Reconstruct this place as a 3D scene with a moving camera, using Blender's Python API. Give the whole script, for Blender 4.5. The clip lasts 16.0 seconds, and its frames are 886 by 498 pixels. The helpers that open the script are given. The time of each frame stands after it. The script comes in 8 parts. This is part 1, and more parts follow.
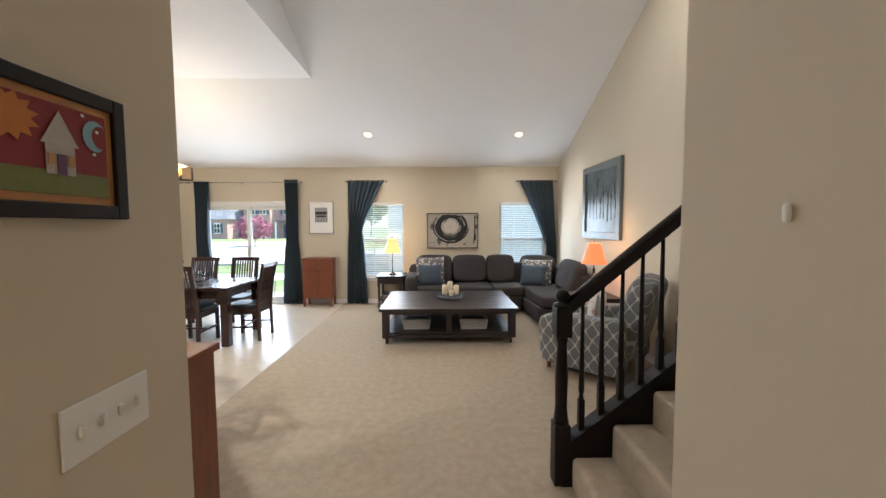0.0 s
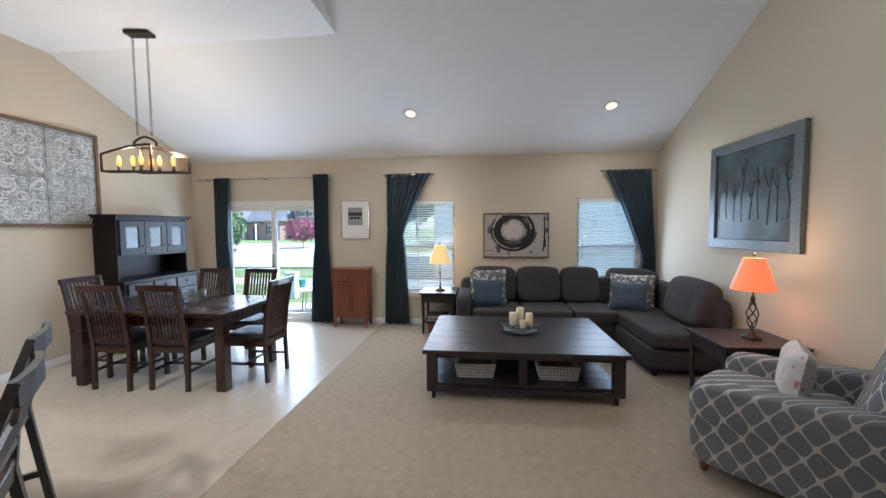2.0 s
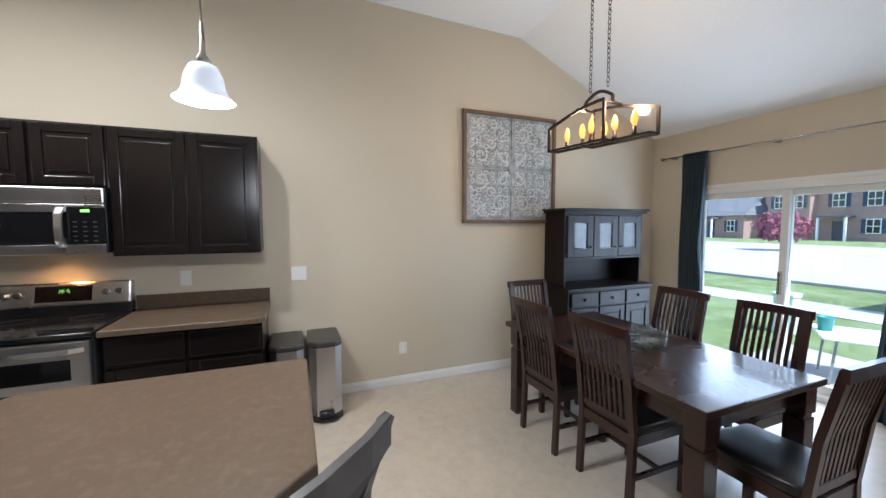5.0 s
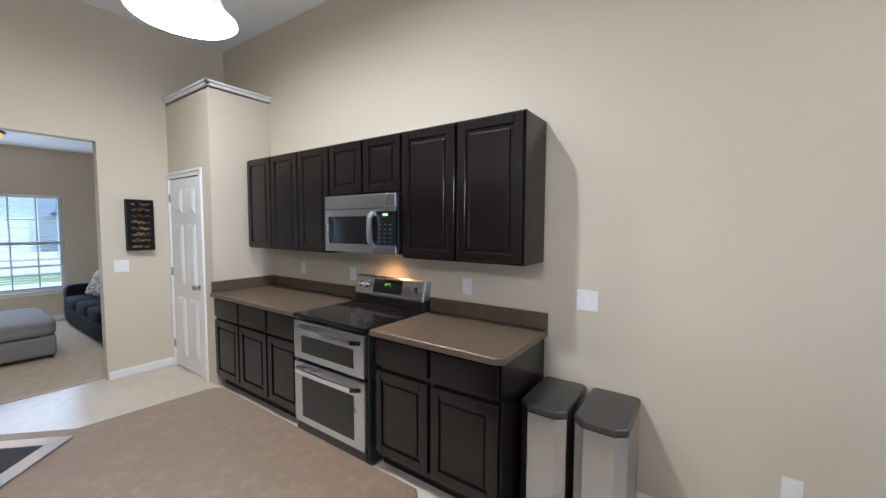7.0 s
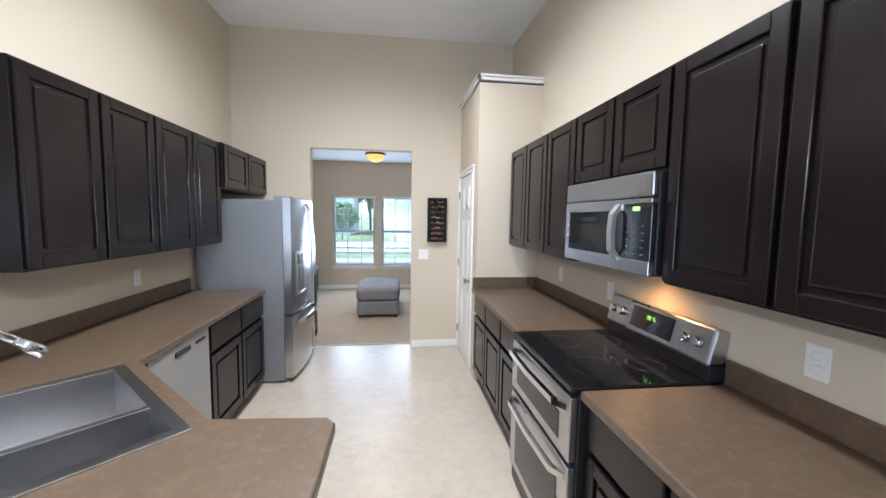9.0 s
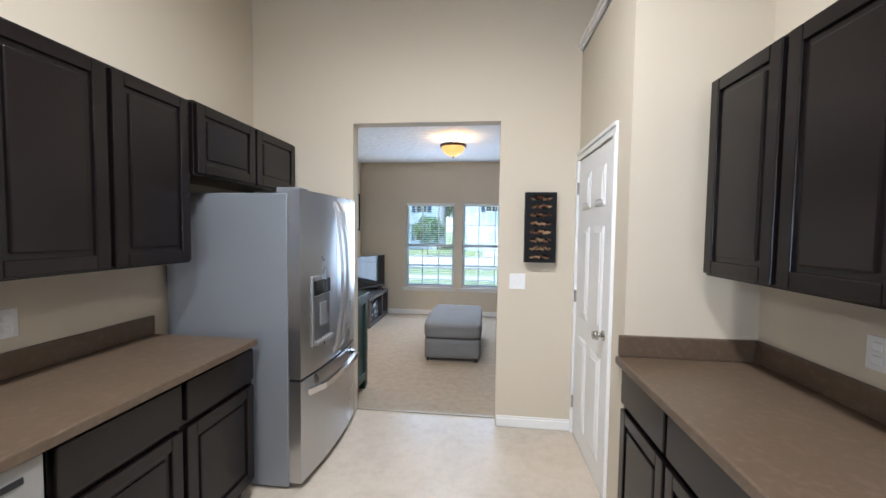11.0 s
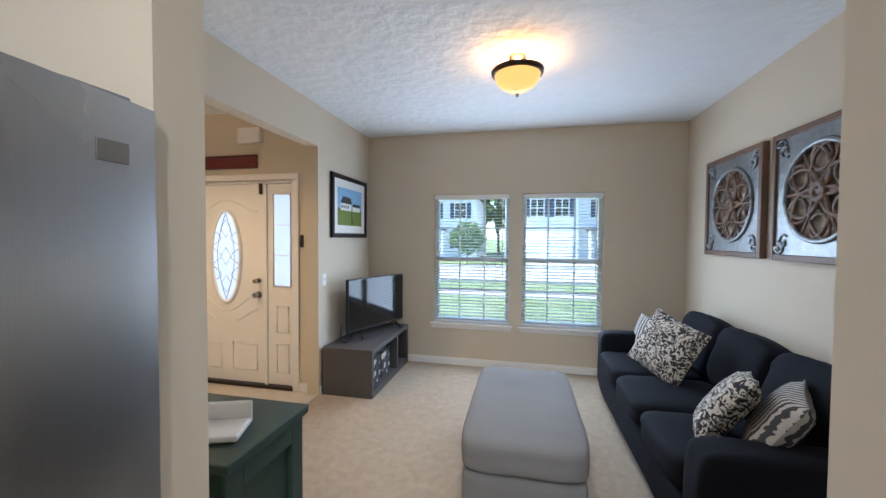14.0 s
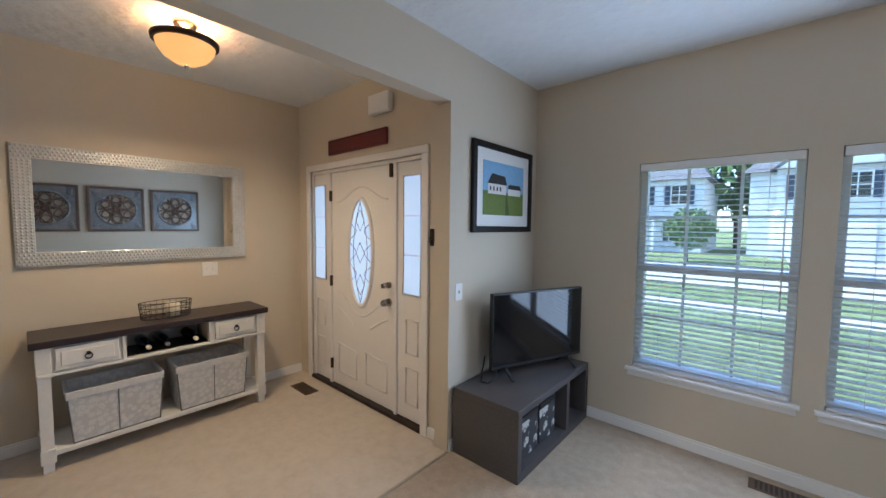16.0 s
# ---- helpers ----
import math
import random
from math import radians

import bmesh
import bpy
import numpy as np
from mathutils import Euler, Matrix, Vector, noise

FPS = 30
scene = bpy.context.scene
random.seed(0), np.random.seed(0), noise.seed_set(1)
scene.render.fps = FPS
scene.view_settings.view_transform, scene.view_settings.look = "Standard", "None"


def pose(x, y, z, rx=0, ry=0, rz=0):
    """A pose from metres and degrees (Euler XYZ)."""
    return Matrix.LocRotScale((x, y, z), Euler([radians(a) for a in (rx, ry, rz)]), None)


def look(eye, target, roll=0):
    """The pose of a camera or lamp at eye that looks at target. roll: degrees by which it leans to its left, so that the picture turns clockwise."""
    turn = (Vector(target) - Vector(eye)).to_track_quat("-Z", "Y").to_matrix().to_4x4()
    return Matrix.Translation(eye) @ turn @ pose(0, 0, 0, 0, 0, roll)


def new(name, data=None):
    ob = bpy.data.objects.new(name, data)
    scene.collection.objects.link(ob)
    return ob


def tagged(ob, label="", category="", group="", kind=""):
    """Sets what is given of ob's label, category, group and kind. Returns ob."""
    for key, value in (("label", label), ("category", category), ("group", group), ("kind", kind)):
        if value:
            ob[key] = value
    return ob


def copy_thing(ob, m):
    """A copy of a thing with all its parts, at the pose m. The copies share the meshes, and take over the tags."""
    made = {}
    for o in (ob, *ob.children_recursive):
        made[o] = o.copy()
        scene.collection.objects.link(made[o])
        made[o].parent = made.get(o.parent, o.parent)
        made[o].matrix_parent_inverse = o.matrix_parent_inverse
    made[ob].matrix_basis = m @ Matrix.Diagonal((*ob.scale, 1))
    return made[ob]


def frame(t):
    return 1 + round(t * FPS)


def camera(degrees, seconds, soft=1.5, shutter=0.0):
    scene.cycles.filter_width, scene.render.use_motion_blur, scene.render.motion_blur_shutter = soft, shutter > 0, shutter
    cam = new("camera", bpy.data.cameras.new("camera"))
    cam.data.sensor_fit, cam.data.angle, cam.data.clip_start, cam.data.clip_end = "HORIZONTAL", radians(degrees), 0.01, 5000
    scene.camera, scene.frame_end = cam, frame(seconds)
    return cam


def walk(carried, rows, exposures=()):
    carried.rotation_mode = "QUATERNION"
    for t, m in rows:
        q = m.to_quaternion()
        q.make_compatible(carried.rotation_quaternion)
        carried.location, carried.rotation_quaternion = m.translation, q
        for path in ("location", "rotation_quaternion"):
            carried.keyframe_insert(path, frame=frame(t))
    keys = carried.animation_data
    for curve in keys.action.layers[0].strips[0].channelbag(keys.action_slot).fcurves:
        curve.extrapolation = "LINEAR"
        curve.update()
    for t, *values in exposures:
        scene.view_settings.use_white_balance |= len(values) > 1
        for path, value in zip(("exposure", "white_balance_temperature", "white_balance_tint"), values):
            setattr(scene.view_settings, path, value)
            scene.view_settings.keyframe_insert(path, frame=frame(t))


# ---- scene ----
cam = camera(99.8, 16.0)
PATH = [
    (0, (0.21, 0.035, 1.487), (0.234, 2.031, 1.362), -0.3),
    (0.5, (0.187, 0.414, 1.501), (0.209, 2.41, 1.374), -0.4),
    (1, (0.172, 0.779, 1.504), (0.181, 2.776, 1.381), -0.4),
    (1.5, (0.104, 1.127, 1.527), (0.104, 3.123, 1.403), -0.5),
    (2, (-0.005, 1.449, 1.524), (-0.22, 3.434, 1.406), -0.4),
    (2.5, (-0.133, 1.754, 1.527), (-0.628, 3.689, 1.408), -0.4),
    (3, (-0.3, 2.057, 1.542), (-1.092, 3.889, 1.418), -0.1),
    (3.5, (-0.545, 2.292, 1.55), (-1.648, 3.955, 1.42), -0.1),
    (4, (-0.804, 2.529, 1.573), (-2.174, 3.98, 1.436), -0.1),
    (4.5, (-1.055, 2.801, 1.559), (-2.691, 3.943, 1.424), -0.2),
    (5, (-1.357, 2.956, 1.545), (-3.21, 3.698, 1.412), -0.1),
    (7.5, (-2.722, 3.578, 1.567), (-4.073, 2.109, 1.434), 0.6),
    (8, (-2.901, 3.508, 1.578), (-3.934, 1.802, 1.428), 1.0),
    (8.5, (-3.188, 3.377, 1.574), (-3.821, 1.486, 1.416), 1.1),
    (9, (-3.403, 3.191, 1.584), (-3.655, 1.214, 1.416), 0.9),
    (9.5, (-3.477, 2.852, 1.551), (-3.432, 0.859, 1.395), 1.1),
    (12, (-3.442, 0.799, 1.514), (-3.211, -1.187, 1.448), 0.7),
    (12.5, (-3.317, 0.418, 1.509), (-3.077, -1.566, 1.447), 0.6),
    (13, (-3.259, 0.024, 1.496), (-3.005, -1.959, 1.435), 0.4),
    (13.5, (-3.189, -0.348, 1.52), (-2.884, -2.324, 1.46), 0.4),
    (14, (-3.115, -0.7, 1.512), (-2.694, -2.654, 1.452), 0.4),
    (14.5, (-3.115, -1.055, 1.499), (-2.549, -2.971, 1.429), 0.4),
    (15, (-3.106, -1.44, 1.509), (-2.292, -3.266, 1.433), 0.5),
    (15.5, (-3.005, -1.772, 1.503), (-1.916, -3.447, 1.423), 0.7),
    (16, (-2.833, -2.006, 1.555), (-1.51, -3.5, 1.429), 0.6),
]
EXPOSURE = [(0.0, 2.2, 5950, 10), (1.0, 1.95, 5550, 10), (2.0, 1.75, 5350, 10), (5.0, 1.55, 5400, 10), (8.0, 1.95, 5100, 10), (9.0, 2.1, 5200, 10), (12.5, 2.0, 5300, 10), (14.3, 2.0, 5330, 10), (15.2, 1.75, 5200, 10), (16.0, 1.55, 5050, 10)]
walk(cam, [(t, look(eye, target, roll)) for t, eye, target, roll in PATH], EXPOSURE)

# ---- light ----
world = bpy.data.worlds.new("sky")
scene.world = world
world.use_nodes = True
wn = world.node_tree
sky = wn.nodes.new("ShaderNodeTexSky")
sky.sky_type, sky.sun_disc = "NISHITA", False
sky.sun_elevation, sky.sun_rotation = radians(58), radians(80)
wn.nodes["Background"].inputs["Strength"].default_value = 0.15
wn.links.new(sky.outputs[0], wn.nodes["Background"].inputs["Color"])
sun = new("sun", bpy.data.lights.new("sun", "SUN"))
sun.data.energy, sun.data.angle, sun.data.color = 4.0, radians(0.5), (1.0, 0.95, 0.87)
sun.matrix_world = look((12, 2.1, 20), (0, 0, 0))


def lamp_point(name, at, watts, color=(1.0, 0.78, 0.5), radius=0.05):
    ob = new(name, bpy.data.lights.new(name, "POINT"))
    ob.data.energy, ob.data.color, ob.data.shadow_soft_size = watts, color, radius
    ob.matrix_world = pose(*at)
    return ob


def lamp_spot(name, at, watts, degrees=160, color=(1.0, 0.86, 0.68), radius=0.09):
    ob = new(name, bpy.data.lights.new(name, "SPOT"))
    ob.data.energy, ob.data.color, ob.data.shadow_soft_size = watts, color, radius
    ob.data.spot_size, ob.data.spot_blend = radians(degrees), 1.0
    ob.matrix_world = pose(*at)
    return ob


def window_light(name, x0, x1, z0, z1, y, turn, watts):
    """Daylight of the sky, standing in an opening just inside its blinds."""
    ob = new(name, bpy.data.lights.new(name, "AREA"))
    ob.data.shape, ob.data.size, ob.data.size_y = "RECTANGLE", x1 - x0, z1 - z0
    ob.data.energy, ob.data.color = watts, (0.84, 0.92, 1.0)
    ob.matrix_world = pose((x0 + x1) / 2, y, (z0 + z1) / 2, turn)


window_light("sky_light_patio", -4.06, -2.74, 0.1, 1.85, 7.14, -90, 15)
window_light("sky_light_window", -1.2, -0.5, 0.6, 1.88, 7.16, -90, 5.5)
window_light("sky_light_window", 1.45, 2.1, 0.6, 1.88, 7.16, -90, 5.5)
window_light("sky_light_front", -2.92, -2.11, 0.56, 1.96, -5.025, 90, 5.5)
window_light("sky_light_front", -3.93, -3.14, 0.56, 1.96, -5.025, 90, 5.5)
WARM = (1.0, 0.66, 0.34)
# the last two, at y 3.4, are unseen and added to brighten the room
RECESSED = [(-0.94, 6.29), (1.55, 6.29), (-0.1, 3.4), (1.75, 3.4)]
SLOPE = 0.443


def vault(y):
    return 2.595 + SLOPE * (7.175 - max(y, 3.0))


for rx, ry in RECESSED:
    lamp_spot("recessed_bulb", (rx, ry, vault(ry) - 0.05), 15, color=(1.0, 0.92, 0.80))
for rx, ry in ((-3.2, 0.6), (-3.2, 1.9)):
    lamp_spot("recessed_bulb", (rx, ry, 3.48), 62, 172, color=(1.0, 0.91, 0.79))


# ---- materials ----
def material(name, color, rough=0.6, metal=0.0, scale=30.0, vary=0.12, bump=0.1, coarse=2.0, spec=0.5, stretch=(1, 1, 1), dist=0.01, coat=0.0):
    m = bpy.data.materials.new(name)
    m.use_nodes = True
    nt = m.node_tree
    N, L = nt.nodes, nt.links
    b = N["Principled BSDF"]
    b.inputs["Roughness"].default_value = rough
    b.inputs["Metallic"].default_value = metal
    b.inputs["Specular IOR Level"].default_value = spec
    b.inputs["Coat Weight"].default_value = coat
    tc, mp = N.new("ShaderNodeTexCoord"), N.new("ShaderNodeMapping")
    mp.inputs["Scale"].default_value = stretch
    L.new(tc.outputs["Object"], mp.inputs["Vector"])
    n1, n2 = N.new("ShaderNodeTexNoise"), N.new("ShaderNodeTexNoise")
    n1.inputs["Scale"].default_value, n2.inputs["Scale"].default_value = scale, coarse
    n1.inputs["Detail"].default_value, n2.inputs["Detail"].default_value = 5, 4
    L.new(mp.outputs[0], n1.inputs["Vector"])
    L.new(tc.outputs["Object"], n2.inputs["Vector"])
    add = N.new("ShaderNodeMath")
    add.operation = "ADD"
    L.new(n1.outputs[0], add.inputs[0])
    L.new(n2.outputs[0], add.inputs[1])
    mr = N.new("ShaderNodeMapRange")
    mr.inputs["From Min"].default_value, mr.inputs["From Max"].default_value = 0.6, 1.4
    mr.inputs["To Min"].default_value, mr.inputs["To Max"].default_value = 1 - vary, 1 + vary
    L.new(add.outputs[0], mr.inputs["Value"])
    mul = N.new("ShaderNodeVectorMath")
    mul.operation = "SCALE"
    mul.inputs[0].default_value = color
    L.new(mr.outputs[0], mul.inputs["Scale"])
    L.new(mul.outputs[0], b.inputs["Base Color"])
    rr = N.new("ShaderNodeMapRange")
    rr.inputs["To Min"].default_value, rr.inputs["To Max"].default_value = rough * 0.88, min(1, rough * 1.12)
    L.new(n2.outputs[0], rr.inputs["Value"])
    L.new(rr.outputs[0], b.inputs["Roughness"])
    bp = N.new("ShaderNodeBump")
    bp.inputs["Strength"].default_value, bp.inputs["Distance"].default_value = bump, dist
    L.new(n1.outputs[0], bp.inputs["Height"])
    L.new(bp.outputs[0], b.inputs["Normal"])
    return m


def glow(name, color, strength):
    m = bpy.data.materials.new(name)
    m.use_nodes = True
    b = m.node_tree.nodes["Principled BSDF"]
    b.inputs["Base Color"].default_value = (*color, 1)
    b.inputs["Emission Color"].default_value = (*color, 1)
    b.inputs["Emission Strength"].default_value = strength
    b.inputs["Roughness"].default_value = 0.4
    return m


def glass(name, tint=(1, 1, 1), gloss=0.06):
    m = bpy.data.materials.new(name)
    m.use_nodes = True
    N, L = m.node_tree.nodes, m.node_tree.links
    out = N["Material Output"]
    tr, gl, mx = N.new("ShaderNodeBsdfTransparent"), N.new("ShaderNodeBsdfGlossy"), N.new("ShaderNodeMixShader")
    tr.inputs[0].default_value = (*tint, 1)
    gl.inputs["Roughness"].default_value = 0.02
    mx.inputs[0].default_value = gloss
    L.new(tr.outputs[0], mx.inputs[1])
    L.new(gl.outputs[0], mx.inputs[2])
    L.new(mx.outputs[0], out.inputs["Surface"])
    return m


def two_tone(m, color, kind, scale, low, high, rot=0.0, vec=(1, 1, 1)):
    """Lays a second colour over a material by a pattern of a noise, wave or voronoi texture."""
    N, L = m.node_tree.nodes, m.node_tree.links
    b = N["Principled BSDF"]
    src = b.inputs["Base Color"].links[0].from_socket
    tc, mp = N.new("ShaderNodeTexCoord"), N.new("ShaderNodeMapping")
    mp.inputs["Rotation"].default_value = (0, 0, rot)
    mp.inputs["Scale"].default_value = vec
    L.new(tc.outputs["Object"], mp.inputs[0])
    tx = N.new({"noise": "ShaderNodeTexNoise", "wave": "ShaderNodeTexWave", "voronoi": "ShaderNodeTexVoronoi"}[kind])
    tx.inputs["Scale"].default_value = scale
    if kind != "voronoi":
        tx.inputs["Detail"].default_value = 4
    if kind == "wave":
        tx.inputs["Distortion"].default_value = 3
    L.new(mp.outputs[0], tx.inputs["Vector"])
    mr = N.new("ShaderNodeMapRange")
    mr.inputs["From Min"].default_value, mr.inputs["From Max"].default_value = low, high
    L.new(tx.outputs[0], mr.inputs["Value"])
    mx = N.new("ShaderNodeMix")
    mx.data_type = "RGBA"
    L.new(mr.outputs[0], mx.inputs["Factor"])
    L.new(src, mx.inputs["A"])
    mx.inputs["B"].default_value = (*color, 1)
    L.new(mx.outputs["Result"], b.inputs["Base Color"])
    return m


PAINT = material("beige_paint", (0.61, 0.54, 0.425), 0.75, scale=220, vary=0.02, bump=0.06, dist=0.004, spec=0.3, coarse=0.6)
CEIL = material("ceiling_paint", (0.86, 0.87, 0.88), 0.9, scale=60, vary=0.02, bump=0.12, dist=0.01, spec=0.2)
KNOCK = material("knockdown_ceiling", (0.85, 0.87, 0.89), 0.9, scale=11, vary=0.03, bump=0.6, dist=0.03, spec=0.2)
CARPET = material("beige_carpet", (0.41, 0.34, 0.26), 0.97, scale=150, vary=0.17, bump=0.9, coarse=16.0, spec=0.1, dist=0.009)
VINYL = two_tone(material("mottled_vinyl", (0.51, 0.44, 0.35), 0.3, scale=26, vary=0.13, bump=0.03, coarse=3.2, spec=0.5), (0.58, 0.51, 0.42), "noise", 11, 0.35, 0.8)
WHITE = material("white_trim", (0.80, 0.79, 0.77), 0.4, scale=90, vary=0.02, bump=0.03)
ESPRESSO = material("espresso_cabinet", (0.008, 0.0055, 0.0055), 0.24, scale=14, vary=0.12, bump=0.008, stretch=(6, 6, 0.6), spec=0.38)
DARKWOOD = material("dark_dining_wood", (0.027, 0.0085, 0.0055), 0.28, scale=12, vary=0.3, bump=0.05, stretch=(1, 7, 7), coat=0.2)
BLACKWOOD = material("black_hutch_wood", (0.010, 0.0065, 0.006), 0.42, scale=14, vary=0.25, bump=0.05, spec=0.25)
GREYWOOD = material("charcoal_table_wood", (0.027, 0.019, 0.019), 0.38, scale=9, vary=0.35, bump=0.12, stretch=(0.8, 12, 8))
CHERRY = material("cherry_wood", (0.19, 0.052, 0.018), 0.4, scale=9, vary=0.3, bump=0.05, stretch=(8, 8, 0.7))
STOOLGREY = material("grey_painted_wood", (0.085, 0.08, 0.08), 0.4, scale=20, vary=0.15, bump=0.05)
SEATBROWN = material("brown_wood_seat", (0.05, 0.028, 0.02), 0.35, scale=10, vary=0.25, bump=0.05, stretch=(1, 8, 8))
COUNTER = two_tone(material("brown_laminate", (0.105, 0.072, 0.046), 0.36, scale=60, vary=0.12, bump=0.02, coarse=14), (0.14, 0.098, 0.066), "noise", 30, 0.5, 0.75)
STEEL = material("brushed_steel", (0.52, 0.52, 0.53), 0.28, 1.0, scale=8, vary=0.05, bump=0.03, stretch=(60, 60, 0.5))
GREYSTEEL = material("grey_fridge_side", (0.24, 0.25, 0.27), 0.45, 0.3, scale=200, vary=0.05, bump=0.05)
CHROME = material("chrome", (0.75, 0.75, 0.76), 0.12, 1.0, scale=20, vary=0.02, bump=0.0)
NICKEL = material("nickel", (0.5, 0.48, 0.45), 0.25, 1.0, scale=20, vary=0.03, bump=0.0)
BLACKGLASS = material("black_glass", (0.008, 0.008, 0.009), 0.06, scale=10, vary=0.05, bump=0.0)
BLACK = material("black_plastic", (0.014, 0.014, 0.015), 0.4, scale=80, vary=0.1, bump=0.03)
LEATHER = material("black_leather", (0.014, 0.012, 0.012), 0.32, scale=90, vary=0.2, bump=0.2, dist=0.004)
SOFA = material("charcoal_fabric", (0.062, 0.056, 0.056), 0.95, scale=240, vary=0.25, bump=0.4, dist=0.004, spec=0.15)
NAVY = material("navy_fabric", (0.008, 0.009, 0.014), 0.9, scale=240, vary=0.2, bump=0.3, dist=0.004, spec=0.2)
OTTO = material("grey_linen", (0.21, 0.205, 0.205), 0.95, scale=260, vary=0.2, bump=0.4, dist=0.004, spec=0.15)
BLUEGREY = material("slate_blue_fabric", (0.062, 0.085, 0.115), 0.95, scale=220, vary=0.15, bump=0.3, dist=0.004)
TEAL = material("slate_teal_curtain", (0.085, 0.117, 0.142), 0.85, scale=260, vary=0.12, bump=0.2, dist=0.003)
PEWTER = material("silver_grey_frame", (0.16, 0.18, 0.19), 0.4, 0.5, scale=30, vary=0.25, bump=0.1)
CREAM = material("candle_wax", (0.82, 0.72, 0.53), 0.5, scale=20, vary=0.04, bump=0.03)
BRONZE = material("dark_bronze", (0.05, 0.035, 0.027), 0.4, 0.8, scale=30, vary=0.2, bump=0.03)
GLASS = glass("window_glass", (0.97, 1.0, 0.99))
CLEAR = glass("clear_glass", (0.9, 0.93, 0.93), 0.15)
SATIN = material("satin_steel", (0.66, 0.65, 0.64), 0.34, 1.0, scale=8, vary=0.04, bump=0.02, stretch=(60, 60, 0.5))
SILVER = material("silver_leaf", (0.74, 0.74, 0.72), 0.38, 0.75, scale=40, vary=0.12, bump=0.1)
CABGLASS = glass("cabinet_glass", (0.9, 0.93, 0.93), 0.045)
MIRROR = material("mirror_silver", (0.86, 0.88, 0.88), 0.02, 1.0, scale=5, vary=0.005, bump=0.0)


# ---- mesh tools ----
class Build:
    """Gathers boxes, turned shapes, tubes and cushions into one mesh."""

    def __init__(self):
        self.bm = bmesh.new()

    def _smooth(self, faces):
        for f in faces:
            f.smooth = True

    def box(self, x0, x1, y0, y1, z0, z1, bev=0.0, m=None, seg=2):
        r = bmesh.ops.create_cube(self.bm, size=1)
        vs = r["verts"]
        for v in vs:
            v.co = Vector(((x0 + x1) / 2 + v.co.x * (x1 - x0), (y0 + y1) / 2 + v.co.y * (y1 - y0), (z0 + z1) / 2 + v.co.z * (z1 - z0)))
        if bev:
            es = list({e for v in vs for e in v.link_edges})
            o = bmesh.ops.bevel(self.bm, geom=es, offset=bev, segments=seg, affect="EDGES", profile=0.5)
            vs = list({v for f in o["faces"] for v in f.verts} | {v for v in vs if v.is_valid})
        if m is not None:
            for v in vs:
                v.co = m @ v.co
        return self

    def cyl(self, p0, p1, r0, r1=None, n=14):
        r1 = r0 if r1 is None else r1
        p0, p1 = Vector(p0), Vector(p1)
        d = p1 - p0
        q = d.to_track_quat("Z", "Y").to_matrix()
        rings = []
        for p, r in ((p0, r0), (p1, r1)):
            rings.append([self.bm.verts.new(p + q @ Vector((r * math.cos(2 * math.pi * i / n), r * math.sin(2 * math.pi * i / n), 0))) for i in range(n)])
        self._smooth([self.bm.faces.new((rings[0][i], rings[0][(i + 1) % n], rings[1][(i + 1) % n], rings[1][i])) for i in range(n)])
        self.bm.faces.new(rings[0][::-1])
        self.bm.faces.new(rings[1])
        return self

    def lathe(self, x, y, prof, n=20, caps=True):
        rings = [[self.bm.verts.new((x + r * math.cos(2 * math.pi * i / n), y + r * math.sin(2 * math.pi * i / n), z)) for i in range(n)] for r, z in prof]
        for a, b in zip(rings, rings[1:]):
            self._smooth([self.bm.faces.new((a[i], a[(i + 1) % n], b[(i + 1) % n], b[i])) for i in range(n)])
        if caps:
            self.bm.faces.new(rings[0][::-1])
            self.bm.faces.new(rings[-1])
        return self

    def tube(self, pts, r, n=8, closed=False):
        pts = [Vector(p) for p in pts]
        rings = []
        k = len(pts)
        for i, p in enumerate(pts):
            a = pts[(i - 1) % k] if closed or i else p
            b = pts[(i + 1) % k] if closed or i < k - 1 else p
            q = (b - a).to_track_quat("Z", "Y").to_matrix()
            rings.append([self.bm.verts.new(p + q @ Vector((r * math.cos(2 * math.pi * j / n), r * math.sin(2 * math.pi * j / n), 0))) for j in range(n)])
        pairs = list(zip(rings, rings[1:])) + ([(rings[-1], rings[0])] if closed else [])
        for a, b in pairs:
            self._smooth([self.bm.faces.new((a[j], a[(j + 1) % n], b[(j + 1) % n], b[j])) for j in range(n)])
        if not closed:
            self.bm.faces.new(rings[0][::-1])
            self.bm.faces.new(rings[-1])
        return self

    def bar(self, pts, wx, wz, up=(0, 0, 1)):
        """A bar of rectangular section along points; wx across, wz along up."""
        pts = [Vector(p) for p in pts]
        rings = []
        for i, p in enumerate(pts):
            d = (pts[min(i + 1, len(pts) - 1)] - pts[max(i - 1, 0)]).normalized()
            s = d.cross(Vector(up)).normalized()
            u = s.cross(d).normalized()
            rings.append([self.bm.verts.new(p + s * (a * wx / 2) + u * (b * wz / 2)) for a, b in ((-1, -1), (1, -1), (1, 1), (-1, 1))])
        for a, b in zip(rings, rings[1:]):
            for j in range(4):
                self.bm.faces.new((a[j], a[(j + 1) % 4], b[(j + 1) % 4], b[j]))
        self.bm.faces.new(rings[0][::-1])
        self.bm.faces.new(rings[-1])
        return self

